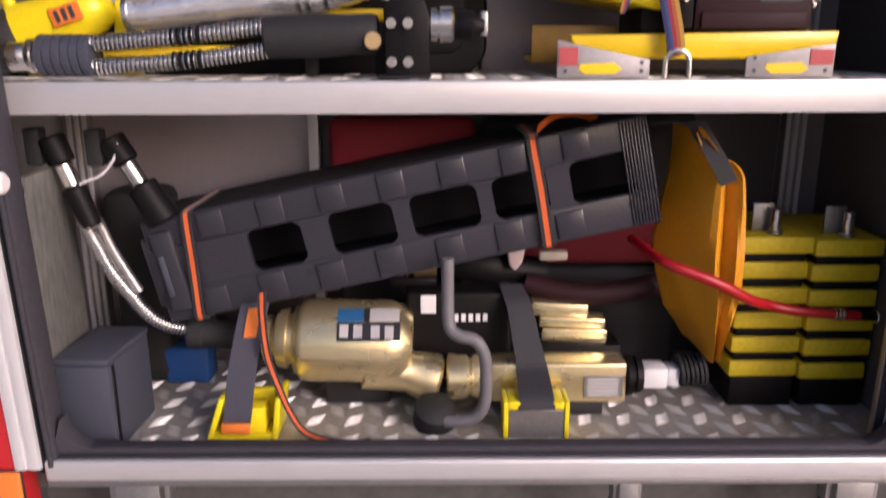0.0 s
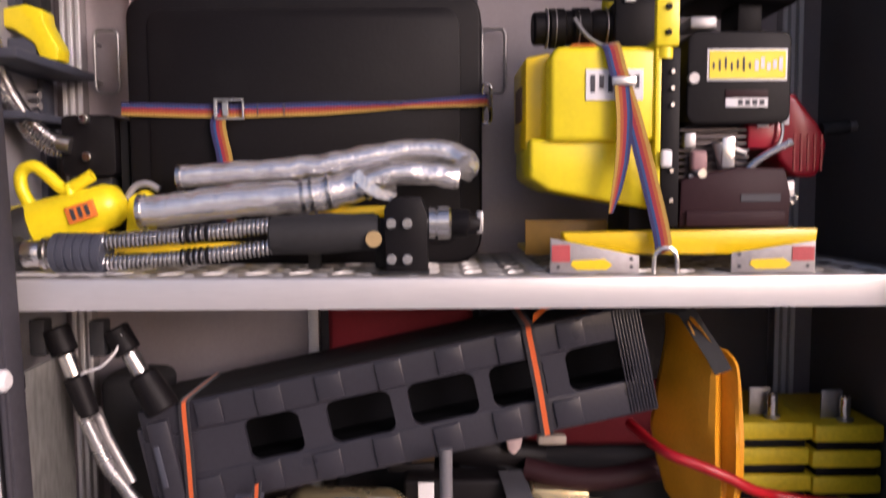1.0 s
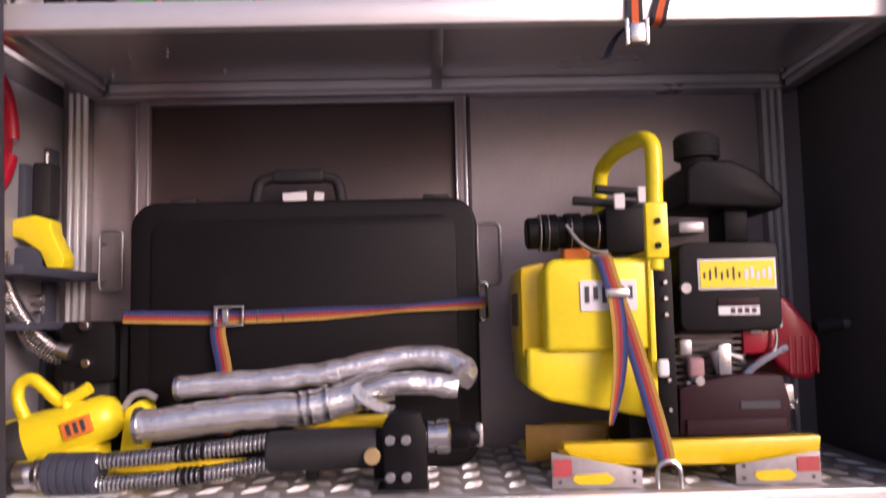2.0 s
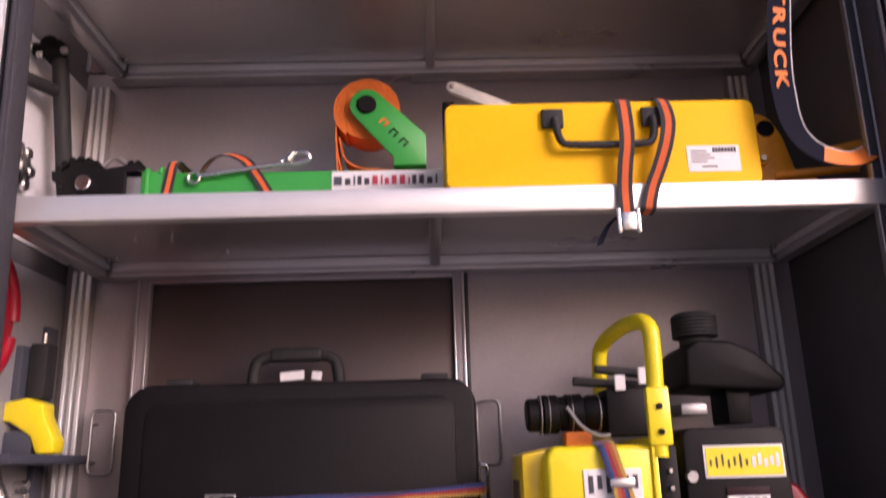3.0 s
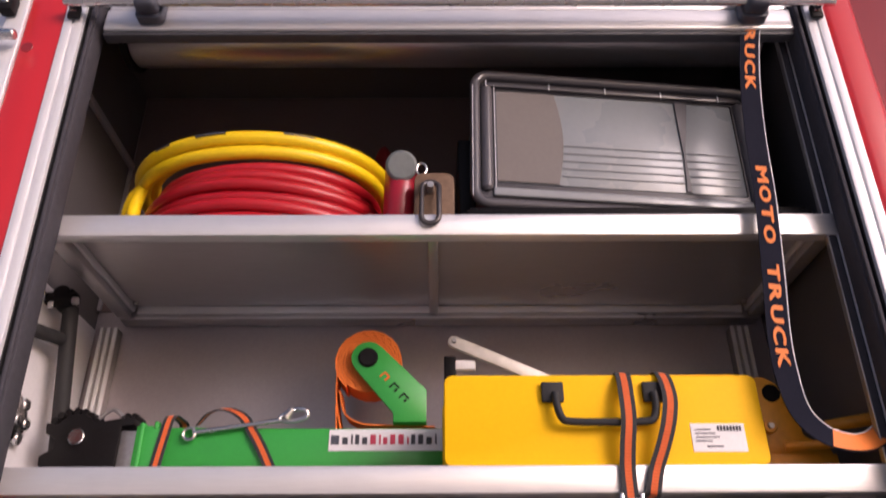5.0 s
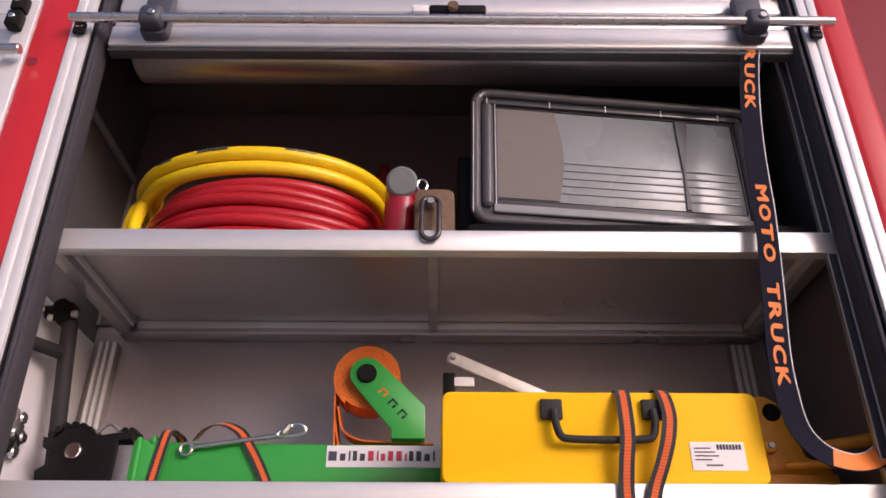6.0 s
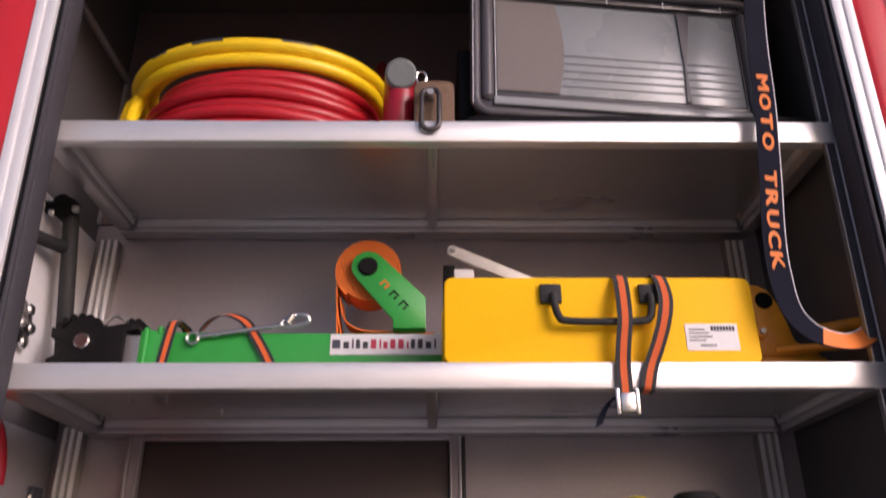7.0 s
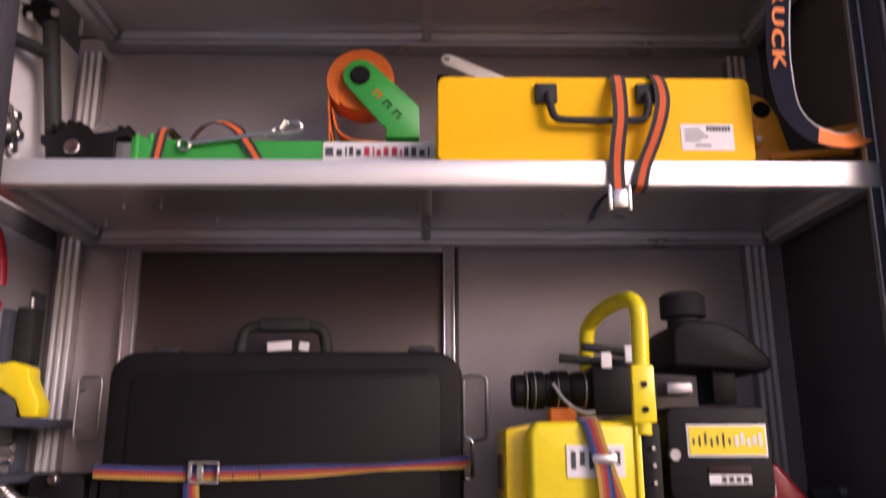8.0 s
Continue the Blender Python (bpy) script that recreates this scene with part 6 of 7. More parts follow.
def crate():
    """A clear-sided storage crate lying turned on a dark tray."""
    c = thing("storage_crate", (0.4, 0.15, Z3), "grey translucent plastic crate with ribs and dark frame edges", "crate")
    clear = mat("smoky_clear_plastic", (0.24, 0.262, 0.278), 0.28, 0, 0.05, 90, 0.04, 0.2, 5, coat=0.3)
    rib = mat("smoky_clear_rib", (0.29, 0.305, 0.315), 0.25, 0, 0.04, 90, 0.04, 0.1, 5, coat=0.3)
    dark = mat("smoke_black_plastic", (0.028, 0.025, 0.030), 0.30, 0, 0.1, 90, 0.05, 0.2, 8, coat=0.4)
    frame_grey = mat("smoky_grey_frame", (0.085, 0.08, 0.088), 0.3, 0, 0.06, 90, 0.05, 0.2, 8, coat=0.3)
    reflection_pane = mat("brown_grey_reflection", (0.155, 0.138, 0.13), 0.6, 0, 0.06, 120, 0.05, 0.2, 6)
    m = Matrix.Translation((0.049, 0.042, 2.386)) @ Matrix.Rotation(radians(5.0), 4, 'Z') @ Matrix.Rotation(radians(1.0), 4, 'Y')
    L, Hh, Dp = 0.61, 0.336, 0.29
    bm = B()
    box(bm, 0.02, L - 0.02, 0.014, Dp, 0.012, Hh - 0.012, 0.02, 4, m)
    part("tub", bm, dark, c)
    bm = B()
    box(bm, 0.052, L - 0.052, 0.0065, 0.0135, 0.062, Hh - 0.047, 0.002, 2, m)
    wall = part("clear_side", bm, clear, c, "smoky clear side wall")
    bm = B()
    tube(bm, [m @ Vector((x, 0.004, z)) for x, z in rounded(0.010, L - 0.010, 0.010, Hh - 0.010, 0.030, 6)], 0.0105, 12, closed=True)
    box(bm, 0.03, L - 0.03, 0.015, Dp, Hh - 0.012, Hh, 0.004, 2, m)
    part("rim", bm, frame_grey, c, "thick rounded smoky rim")
    bm = B()
    ring(bm, rounded(0.020, L - 0.020, 0.020, Hh - 0.020, 0.024, 5), rounded(0.050, L - 0.050, 0.060, Hh - 0.045, 0.006, 5), 0.0065, 0.0145, m)
    part("inner_frame", bm, dark, c, "dark recessed frame")
    bm = B()
    box(bm, 0.030, L - 0.03, -0.001, 0.0062, Hh - 0.040, Hh - 0.030, 0.003, 2, m)
    part("top_moulding", bm, frame_grey, c)
    bm = B()
    box(bm, 0.045, L - 0.045, -0.001, 0.0062, 0.028, 0.047, 0.005, 3, m)
    part("bottom_moulding", bm, rib, c, "pale glossy lower moulding")
    for x in (0.022, L - 0.046):
        bm = B()
        cyl(bm, m @ Vector((x + 0.012, 0.006, 0.040)), m @ Vector((x + 0.012, 0.006, Hh - 0.040)), 0.0125, n=20, chamfer=0.006)
        part("corner_bead", bm, frame_grey, c, "half-round corner bead")
    for k in range(5):
        bx("rib", wall, rib, 0.185, L - 0.06, 0.0040, 0.0065, 0.083 + 0.0185 * k, 0.0875 + 0.0185 * k, 0.001, 1, "", m)
    # The reflection's darker left part is painted as a brown-grey sheet.
    bm = B()
    arc = [(0.176 + 0.014 * math.sin(math.pi * k / 10), 0.064 + (Hh - 0.113) * k / 10) for k in range(11)]
    prism(bm, [(0.054, 0.064)] + arc + [(0.054, Hh - 0.049)], 0.0035, 0.0062, 0.0003, 1)
    bm.transform(m)
    part("reflection_pane", bm, reflection_pane, c, "darker part of the clear side's reflection, painted as a brown-grey sheet")
    # Tapered dark sliver paints the shadow of the crate's contents.
    bm = B()
    zt, zb, zm = Hh - 0.049, 0.064, 0.150
    prism(bm, [(0.4330, zb), (0.4430, zb), (0.4410, zm), (0.4620, zt), (0.4340, zt), (0.4375, zm)], 0.0020, 0.0062, 0.0003, 1)
    bm.transform(m)
    part("strut", bm, frame_grey, wall, "tapered dark sliver, the contents' shadow painted on the side")
    for x in (0.032, 0.165, 0.285, 0.405, 0.53):
        bx("rim_clip", c, WALL_LIGHT, x, x + 0.0018, -0.0025, -0.0012, Hh - 0.043, Hh - 0.026, 0, 1, "", m)
    # Thin pale strips painted as highlights along the corner post.
    bx("corner_highlight", c, WALL_LIGHT, 0.0495, 0.0508, 0.0010, 0.0062, 0.030, Hh - 0.030, 0, 1, "", m)
    bx("corner_highlight", c, WALL_LIGHT, 0.0035, 0.0047, -0.0075, -0.0060, 0.020, Hh - 0.045, 0, 1, "", m)
    tray = thing("tray", (0.36, 0.2, Z3), "flat black plastic tray under the crate", "tray")
    bx("plate", tray, BLACK, 0.040, 0.69, 0.030, 0.40, Z3 + 0.0005, Z3 + 0.030, 0.006, 3)
    bx("lip", tray, BLACK, 0.048, 0.682, 0.037, 0.39, Z3 + 0.0302, Z3 + 0.038, 0.003)
    return c


crate()
box2 = thing("black_bin", (0.07, 0.27, Z3), "black plastic bin behind the crate", "bin")
bx("body", box2, BLACK, 0.028, 0.064, 0.12, 0.38, Z3 + 0.0005, 2.60, 0.006, 3)

# ---- bottom bay: chock, gold tools, blocks, bag, box ----
def step_chock():
    M = Matrix.Translation((-0.496, 0.115, 0.735)) @ Matrix.Rotation(radians(-12.0), 4, 'Y')
    c = thing("stabilising_chock", (-0.1, 0.2, 0.80), "long charcoal plastic vehicle chock with window holes and raised pads", "chock")
    L, H, D = 0.842, 0.180, 0.20

    def add(name, parent, material, *a, bevel=0.003):
        return bx(name, parent, material, *a, bevel, 2, "", M)

    # Core and liners put the windows' deep shade into their colour.
    add("core", c, HOLE_SHADE, 0.01, L - 0.012, 0.10, D - 0.012, 0.006, H - 0.006)
    bm = B()
    box(bm, 0.0, L, 0.0, 0.012, 0.0, 0.058, 0.004, 3, M)
    box(bm, 0.0, L, 0.0, 0.012, 0.128, H, 0.004, 3, M)
    wins = ((0.166, 0.258), (0.304, 0.412), (0.441, 0.553), (0.578, 0.668), (0.706, 0.815))
    xs = [0.0] + [v for w in wins for v in w] + [L]
    for a, b in zip(xs[::2], xs[1::2]):
        box(bm, a, b, 0.0, 0.012, 0.0575, 0.1285, 0.0, 1, M)
    for a, b in wins:
        for x, sx in ((a, 1), (b, -1)):
            for z, sz in ((0.058, 1), (0.128, -1)):
                cm = B()
                tri = [(x - 0.001 * sx, z - 0.001 * sz), (x + 0.013 * sx, z - 0.001 * sz), (x + 0.004 * sx, z + 0.004 * sz), (x - 0.001 * sx, z + 0.013 * sz)]
                prism(cm, tri if sx * sz > 0 else tri[::-1], 0.0004, 0.0115, 0.0, 1)
                cm.transform(M)
                tmp = bpy.data.meshes.new("corner")
                cm.to_mesh(tmp)
                cm.free()
                bm.from_mesh(tmp)
                bpy.data.meshes.remove(tmp)
    add("shade_liner", c, HOLE_SHADE, 0.008, L - 0.01, 0.0125, 0.0995, 0.006, 0.054)
    add("shade_liner", c, HOLE_SHADE, 0.008, L - 0.01, 0.0125, 0.0995, 0.132, H - 0.0055)
    front = part("front_frame", bm, CHOCK, c)
    bm = B()
    box(bm, 0.0, L, 0.0125, D, H - 0.005, H, 0.003, 2, M)
    part("top_skin", bm, BLACK_MATT, c)
    bm = B()
    box(bm, 0.0, L, 0.0125, D, 0.0, 0.005, 0.003, 2, M)
    part("bottom_skin", bm, CHOCK, c)
    for k in range(8):
        x = 0.095 + 0.101 * k
        if x + 0.05 < L - 0.05:
            add("top_pad", front, CHOCK, x, x + 0.044, -0.0055, 0.0005, 0.134 - 0.004 * (k % 2), H - 0.004, bevel=0.003)
            add("bottom_pad", front, CHOCK, x - 0.030, x + 0.016, -0.0055, 0.0005, 0.006, 0.050 + 0.004 * (k % 2), bevel=0.003)
    for k in range(9):
        add("end_rib", front, CHOCK, L - 0.046 + 0.0052 * k, L - 0.0435 + 0.0052 * k, -0.003, 0.0005, 0.004, H - 0.004, bevel=0.0008)
    bm = B()
    box(bm, -0.012, 0.004, 0.006, 0.05, 0.03, 0.15, 0.005, 2, M)
    box(bm, 0.012, 0.05, -0.012, 0.002, 0.02, 0.16, 0.006, 2, M)
    part("latch_end", bm, CHOCK, c)
    bm = B()
    box(bm, 0.018, 0.028, -0.016, -0.0115, 0.05, 0.12, 0.003, 2, M)
    part("latch_bar", bm, SLATE, c)
    for k, (ut, ub) in enumerate(((0.082, 0.056), (0.658, 0.652))):
        s = thing("tie_strap", (0, 0.1, 0.8), "orange and black tie strap tight round the chock", "strap", "orange and black straps")
        pts = [M @ Vector(q) for q in ((ut, D - 0.01, H + 0.002), (ut, 0.05, H + 0.003), (ut, 0.002, H + 0.002), (ut - 0.002, -0.0095, H - 0.012), ((ut + ub) / 2, -0.0105, H / 2), (ub, -0.0095, 0.012), (ub, 0.0, -0.002), (ub, 0.05, -0.003))]
        bm = B()
        across = (M.to_3x3() @ Vector((1, 0, 0))) * (0.017 if k == 0 else 0.020)
        ribbon(bm, spline(pts, 5), across, 0.002)
        part("webbing", bm, ORBLK, s)
        if k == 1:
            bm = B()
            ribbon(bm, spline([(0.117, 0.11, 1.063), (0.15, 0.14, 1.082), (0.19, 0.16, 1.084), (0.225, 0.18, 1.07)], 6), Vector((0.003, 0.012, 0.012)), 0.002)
            part("loop", bm, ORANGE_WEB, s)
    return c


step_chock()
lump = thing("tool_bag", (-0.36, 0.32, 0.552), "dark brown canvas bag behind the chock", "bag")
bm = B()
bmesh.ops.create_icosphere(bm, subdivisions=4, radius=1)
for v in bm.verts:
    n = noise.noise(v.co * 2.5 + Vector((3, 1, 0))) * 0.2
    v.co = Vector((-0.40 + v.co.x * 0.10 * (1 + n), 0.345 + v.co.y * 0.075 * (1 + n), max(ZF + 0.002, 0.75 + v.co.z * 0.165 * (1 + n))))
part("body", bm, mat("dark_brown_canvas", (0.028, 0.016, 0.013), 0.8, 0, 0.2, 200, 0.4, 0.3, 15), lump)


def soft_box(name, material, x0, x1, y0, y1, z0, z1, label, category, amp=0.012, seed=0.0):
    t = thing(name, ((x0 + x1) / 2, (y0 + y1) / 2, z0), label, category)
    bm = B()
    box(bm, x0, x1, y0, y1, z0, z1, 0.02, 3)
    bmesh.ops.subdivide_edges(bm, edges=bm.edges[:], cuts=3, use_grid_fill=True)
    for v in bm.verts:
        p = v.co
        if p.z > z0 + 0.01:
            v.co = p + Vector((noise.noise(p * 9 + Vector((seed, 0, 0))), noise.noise(p * 9 + Vector((0, seed, 5))), noise.noise(p * 9 + Vector((7, 0, seed))))) * amp
    return part("body", bm, material, t, "", 60)


soft_box("black_bag", mat("black_nylon", (0.02, 0.019, 0.022), 0.75, 0, 0.2, 250, 0.3), -0.24, 0.44, 0.335, 0.415, ZF + 0.0018, 0.77, "black nylon bag at the back of the bay", "bag", 0.01, 2)
soft_box("red_bag", RED_BAG, -0.25, 0.03, 0.33, 0.412, 0.772, 1.06, "red fabric bag standing behind the chock", "bag", 0.008, 4)
soft_box("red_bag", mat("maroon_fabric", (0.16, 0.004, 0.010), 0.8, 0, 0.15, 250, 0.3, 0.25, 10), 0.038, 0.43, 0.33, 0.412, 0.772, 0.898, "low maroon fabric bag lying behind the chock", "bag", 0.006, 5)
soft_box("black_bag", mat("black_canvas", (0.018, 0.016, 0.017), 0.8, 0, 0.2, 250, 0.3), 0.042, 0.42, 0.334, 0.408, 0.900, 1.06, "black canvas bag lying on the maroon bag", "bag", 0.006, 8)
soft_box("black_pouch", BLACK_MATT, -0.66, -0.56, 0.27, 0.40, ZF + 0.0018, 0.93, "black fabric pouch behind the hoses", "pouch", 0.012, 6)

# slate box
sb = thing("slate_plastic_box", (-0.615, 0.12, ZF), "slate grey plastic box with chamfered lid on the floor", "box")
m = Matrix.Translation((-0.606, 0.006, ZF + 0.0018)) @ Matrix.Rotation(radians(-3), 4, 'Z')
bm = B()
box(bm, -0.044, 0.044, 0.0, 0.150, 0.0, 0.150, 0.004, 2, m)
part("body", bm, SLATE, sb)
bm = B()
box(bm, -0.0455, 0.0455, -0.002, 0.152, 0.1503, 0.163, 0.004, 2, m)
part("lid", bm, SLATE, sb)
bm = B()
box(bm, 0.0442, 0.0462, 0.01, 0.018, 0.01, 0.148, 0.0008, 1, m)
part("edge_line", bm, BLACK, sb)

gp = thing("scratched_plate", (-0.69, 0.08, ZF), "scratched grey aluminium plate standing against the frame", "plate")
bm = B()
m = Matrix.Translation((-0.654, -0.0, ZF + 0.002)) @ Matrix.Rotation(radians(3.0), 4, 'Z')
box(bm, -0.004, 0.002, 0.0, 0.165, 0.0, 0.452, 0.0015, 2, m)
part("sheet", bm, mat("scratched_aluminium", (0.30, 0.30, 0.285), 0.5, 0.6, 0.3, 90, 0.2, 0.4, 20, stretch=(1, 1, 0.3)), gp)
bm = B()
box(bm, -0.0055, 0.003, -0.004, 0.002, 0.0, 0.45, 0.001, 1, m)
part("bright_edge", bm, STEEL, gp, "bright cut edge")

rl = thing("guide_roller", (-0.66, -0.07, 1.01), "white plastic guide roller on the door frame", "roller")
cy("roller", rl, WHITE, (-0.690, -0.076, 1.012), (-0.632, -0.076, 1.012), 0.0155, n=20, chamfer=0.005)
cy("pin", rl, STEEL, (-0.68, -0.076, 1.012), (-0.68, -0.05, 1.012), 0.006, n=10)


def hanging_coupler(x, z, dx, dz, y, cap):
    t = thing("hose_coupling", (x, y, z), "black hydraulic hose coupling with bright collar", "coupling", "hose couplings")
    a = Vector((x, y, z))
    d = Vector((dx, 0, dz)).normalized()
    cy("head", t, BLACK, a, a + d * 0.045, 0.021, n=16, chamfer=0.003)
    bx("lever", t, BLACK_MATT, x - 0.038, x - 0.012, y - 0.012, y + 0.016, z - 0.045, z + 0.014, 0.004)
    cy("collar", t, STEEL, a + d * 0.046, a + d * 0.085, 0.0145, n=16, chamfer=0.002, label="bright steel collar")
    cy("sleeve", t, BLACK, a + d * 0.086, a + d * 0.155, 0.019 if not cap else 0.024, 0.016 if not cap else 0.028, n=16, chamfer=0.003)
    return a + d * 0.155


e1 = hanging_coupler(-0.655, 1.055, 0.34, -1.0, 0.105, False)
e2 = hanging_coupler(-0.562, 1.052, 0.55, -1.0, 0.11, True)
hp = thing("hydraulic_hose", (-0.55, 0.12, 0.72), "bright steel-guarded hydraulic hose curving to the gold tool", "hose")
bm = B()
tube(bm, spline([e1 + Vector((0.008, 0.004, 0.0)), (-0.598, 0.116, 0.912), (-0.585, 0.12, 0.87), (-0.567, 0.124, 0.828), (-0.548, 0.125, 0.79)], 8), 0.008, 12)
part("smooth_hose", bm, STEEL_DULL, hp)
braided("spiral_guard", hp, [e1 + Vector((-0.006, -0.002, 0)), (-0.617, 0.106, 0.912), (-0.602, 0.110, 0.87), (-0.584, 0.115, 0.823), (-0.562, 0.122, 0.785), (-0.536, 0.128, 0.745), (-0.508, 0.14, 0.722), (-0.476, 0.15, 0.712)], 0.0125, 0.006, "steel spiral guard")
bm = B()
tube(bm, spline([(-0.545, 0.095, 1.045), (-0.552, 0.09, 1.02), (-0.575, 0.09, 0.995), (-0.60, 0.092, 0.985), (-0.612, 0.095, 0.98)], 7), 0.0022, 8)
part("cap_cord", bm, WHITE, hp, "pale retaining cord")


def gold_cutter():
    y = 0.165
    t = thing("gold_rescue_cutter", (-0.2, y, ZF), "champagne gold hydraulic cutter lying on the floor", "rescue tool")
    bm = B()
    turned(bm, (-0.483, y - 0.008, 0.703), (-0.352, y - 0.004, 0.694), [(0, 0.024), (0.03, 0.028), (0.2, 0.028), (0.22, 0.025), (0.9, 0.026), (1, 0.03)])
    part("grip", bm, BLACK_MATT, t)
    bm = B()
    turned(bm, (-0.352, y, 0.690), (-0.288, y, 0.688), [(0, 0.030), (0.05, 0.040), (0.25, 0.040), (0.28, 0.032), (0.38, 0.032), (0.42, 0.050), (0.7, 0.054), (0.73, 0.046), (0.85, 0.046), (0.9, 0.060), (1, 0.064)], 32)
    part("ringed_neck", bm, GOLD, t, "turned gold neck")
    bm = B()
    turned(bm, (-0.290, y, 0.687), (-0.088, y, 0.680), [(0, 0.060), (0.03, 0.070), (0.08, 0.074), (0.80, 0.074), (0.9, 0.068), (1, 0.05)], 40)
    body = part("body", bm, GOLD, t)
    bm = B()
    turned(bm, (-0.165, y - 0.015, 0.652), (-0.042, y - 0.01, 0.612), [(0, 0.052), (0.35, 0.042), (0.6, 0.037), (0.75, 0.043), (0.95, 0.044), (1, 0.038)], 32)
    part("neck", bm, GOLD, t)
    # label wrapped on the upper front of the body
    lb = None
    for k, (xa, xb, mt, a0, a1) in enumerate(((-0.214, -0.170, INK_BLUE, 46, 68), (-0.158, -0.108, WHITE, 46, 68), (-0.214, -0.106, INK, 20, 45.5), (-0.169, -0.159, INK, 46, 68))):
        bm = B()
        rows = []
        for i in range(7):
            a = radians(a0 + (a1 - a0) * i / 6)
            for_r = 0.0752
            rows.append([bm.verts.new((x, y - for_r * math.cos(a), 0.684 + for_r * math.sin(a))) for x in (xa, xb)])
        for r0, r1 in zip(rows, rows[1:]):
            bm.faces.new((r0[0], r0[1], r1[1], r1[0]))
        bmesh.ops.solidify(bm, geom=bm.faces[:], thickness=-0.0006)
        p = part("label", bm, mt, body, ("blue label field", "white label field", "black label field", "black label field")[k])
        lb = p
    for k in range(4):
        x = -0.209 + 0.0235 * k + 0.006 * (k > 1)
        bm = B()
        rows = []
        for i in range(4):
            a = radians(25 + 17 * i / 3 - k * 0.8)
            rows.append([bm.verts.new((xx, y - 0.0766 * math.cos(a), 0.684 + 0.0766 * math.sin(a))) for xx in (x, x + 0.015)])
        for r0, r1 in zip(rows, rows[1:]):
            bm.faces.new((r0[0], r0[1], r1[1], r1[0]))
        bmesh.ops.solidify(bm, geom=bm.faces[:], thickness=-0.0005)
        part("print_bar", bm, WHITE, lb)
    bx("cradle", t, BLACK_MATT, -0.25, -0.13, y + 0.012, y + 0.06, ZF + 0.0018, 0.622, 0.006)
    bx("neck_block", t, BLACK, -0.10, 0.09, y + 0.02, y + 0.09, 0.60, 0.765, 0.008, 3)
    bx("side_label", t, WHITE, -0.074, -0.046, y + 0.017, y + 0.0195, 0.727, 0.762, 0.001, 1, "small white label")
    for k in range(5):
        bx("print_bar", t, WHITE, -0.014 + 0.013 * k, -0.006 + 0.013 * k, y + 0.017, y + 0.0195, 0.712, 0.726, 0)
    # loop handle
    bm = B()
    tube(bm, spline([(-0.026, 0.075, 0.86), (-0.026, 0.07, 0.80), (-0.024, 0.062, 0.752), (-0.010, 0.056, 0.735), (0.018, 0.054, 0.727), (0.034, 0.054, 0.70), (0.037, 0.054, 0.65), (0.033, 0.054, 0.61), (0.018, 0.056, 0.588), (-0.012, 0.06, 0.578), (-0.045, 0.07, 0.576)], 8), 0.0105, 12)
    part("loop_handle", bm, mat("grey_rubber_tube", (0.16, 0.155, 0.165), 0.5), t, "grey rubber-covered loop handle")
    bm = B()
    turned(bm, (-0.05, 0.10, ZF + 0.004), (-0.045, 0.08, 0.60), [(0, 0.030), (0.1, 0.038), (0.8, 0.036), (1, 0.024)])
    part("handle_boss", bm, BLACK_MATT, t)
    return t


gold_cutter()


def gold_ram():
    y = 0.15
    t = thing("gold_rescue_ram", (0.15, y, ZF), "champagne gold rescue ram with a white tip and ribbed foot", "rescue tool")
    cr = bx("bar", t, GOLD, 0.040, 0.287, y - 0.03, y + 0.03, 0.582, 0.656, 0.005, 3)
    bm = B()
    turned(bm, (-0.028, y, 0.620), (0.042, y, 0.620), [(0, 0.034), (0.05, 0.041), (0.5, 0.041), (0.55, 0.036), (0.62, 0.036), (0.66, 0.041), (1, 0.040)], 32)
    part("end_ring", bm, GOLD, t)
    bx("data_label", cr, STEEL_DULL, 0.212, 0.280, y - 0.0325, y - 0.0305, 0.594, 0.634, 0.0005, 1, "grey engraved data label")
    for k in range(5):
        bx("print_line", cr, WALL_LIGHT, 0.218, 0.272, y - 0.0334, y - 0.0326, 0.598 + 0.007 * k, 0.6005 + 0.007 * k, 0)
    bm = B()
    turned(bm, (0.288, y, 0.622), (0.318, y, 0.622), [(0, 0.030), (0.1, 0.036), (0.4, 0.036), (0.42, 0.03), (0.6, 0.03), (0.62, 0.034), (1, 0.03)])
    part("collar", bm, BLACK, t)
    bx("tip", t, WHITE, 0.318, 0.362, y - 0.022, y + 0.022, 0.604, 0.642, 0.004, 2, "white plastic tip")
    bx("tip_end", t, WALL_LIGHT, 0.3625, 0.383, y - 0.019, y + 0.019, 0.607, 0.640, 0.003)
    for k in range(6):
        cy("foot_rib", t, BLACK_MATT, (0.384 + 0.0082 * k, y, 0.632), (0.390 + 0.0082 * k, y, 0.633), 0.030 - 0.002 * (k % 2), n=16)
    bx("rest", t, BLACK_MATT, 0.10, 0.25, y - 0.02, y + 0.03, ZF + 0.0018, 0.5815, 0.003)
    for k, (x0, x1, z0, z1) in enumerate(((0.128, 0.232, 0.715, 0.742), (0.143, 0.264, 0.692, 0.7145), (0.148, 0.268, 0.665, 0.691))):
        tilt = Matrix.Translation((x0, 0, z1)) @ Matrix.Rotation(radians(4 - k), 4, 'Y') @ Matrix.Translation((-x0, 0, -z1))
        bx("jaw_plate", t, GOLD, x0, x1, y + 0.055, y + 0.095, z0, z1 - 0.002, 0.003, 2, "", tilt)
    bx("jaw_base", t, BLACK, 0.12, 0.29, y + 0.034, y + 0.10, ZF + 0.0018, 0.664, 0.004)
    return t


gold_ram()


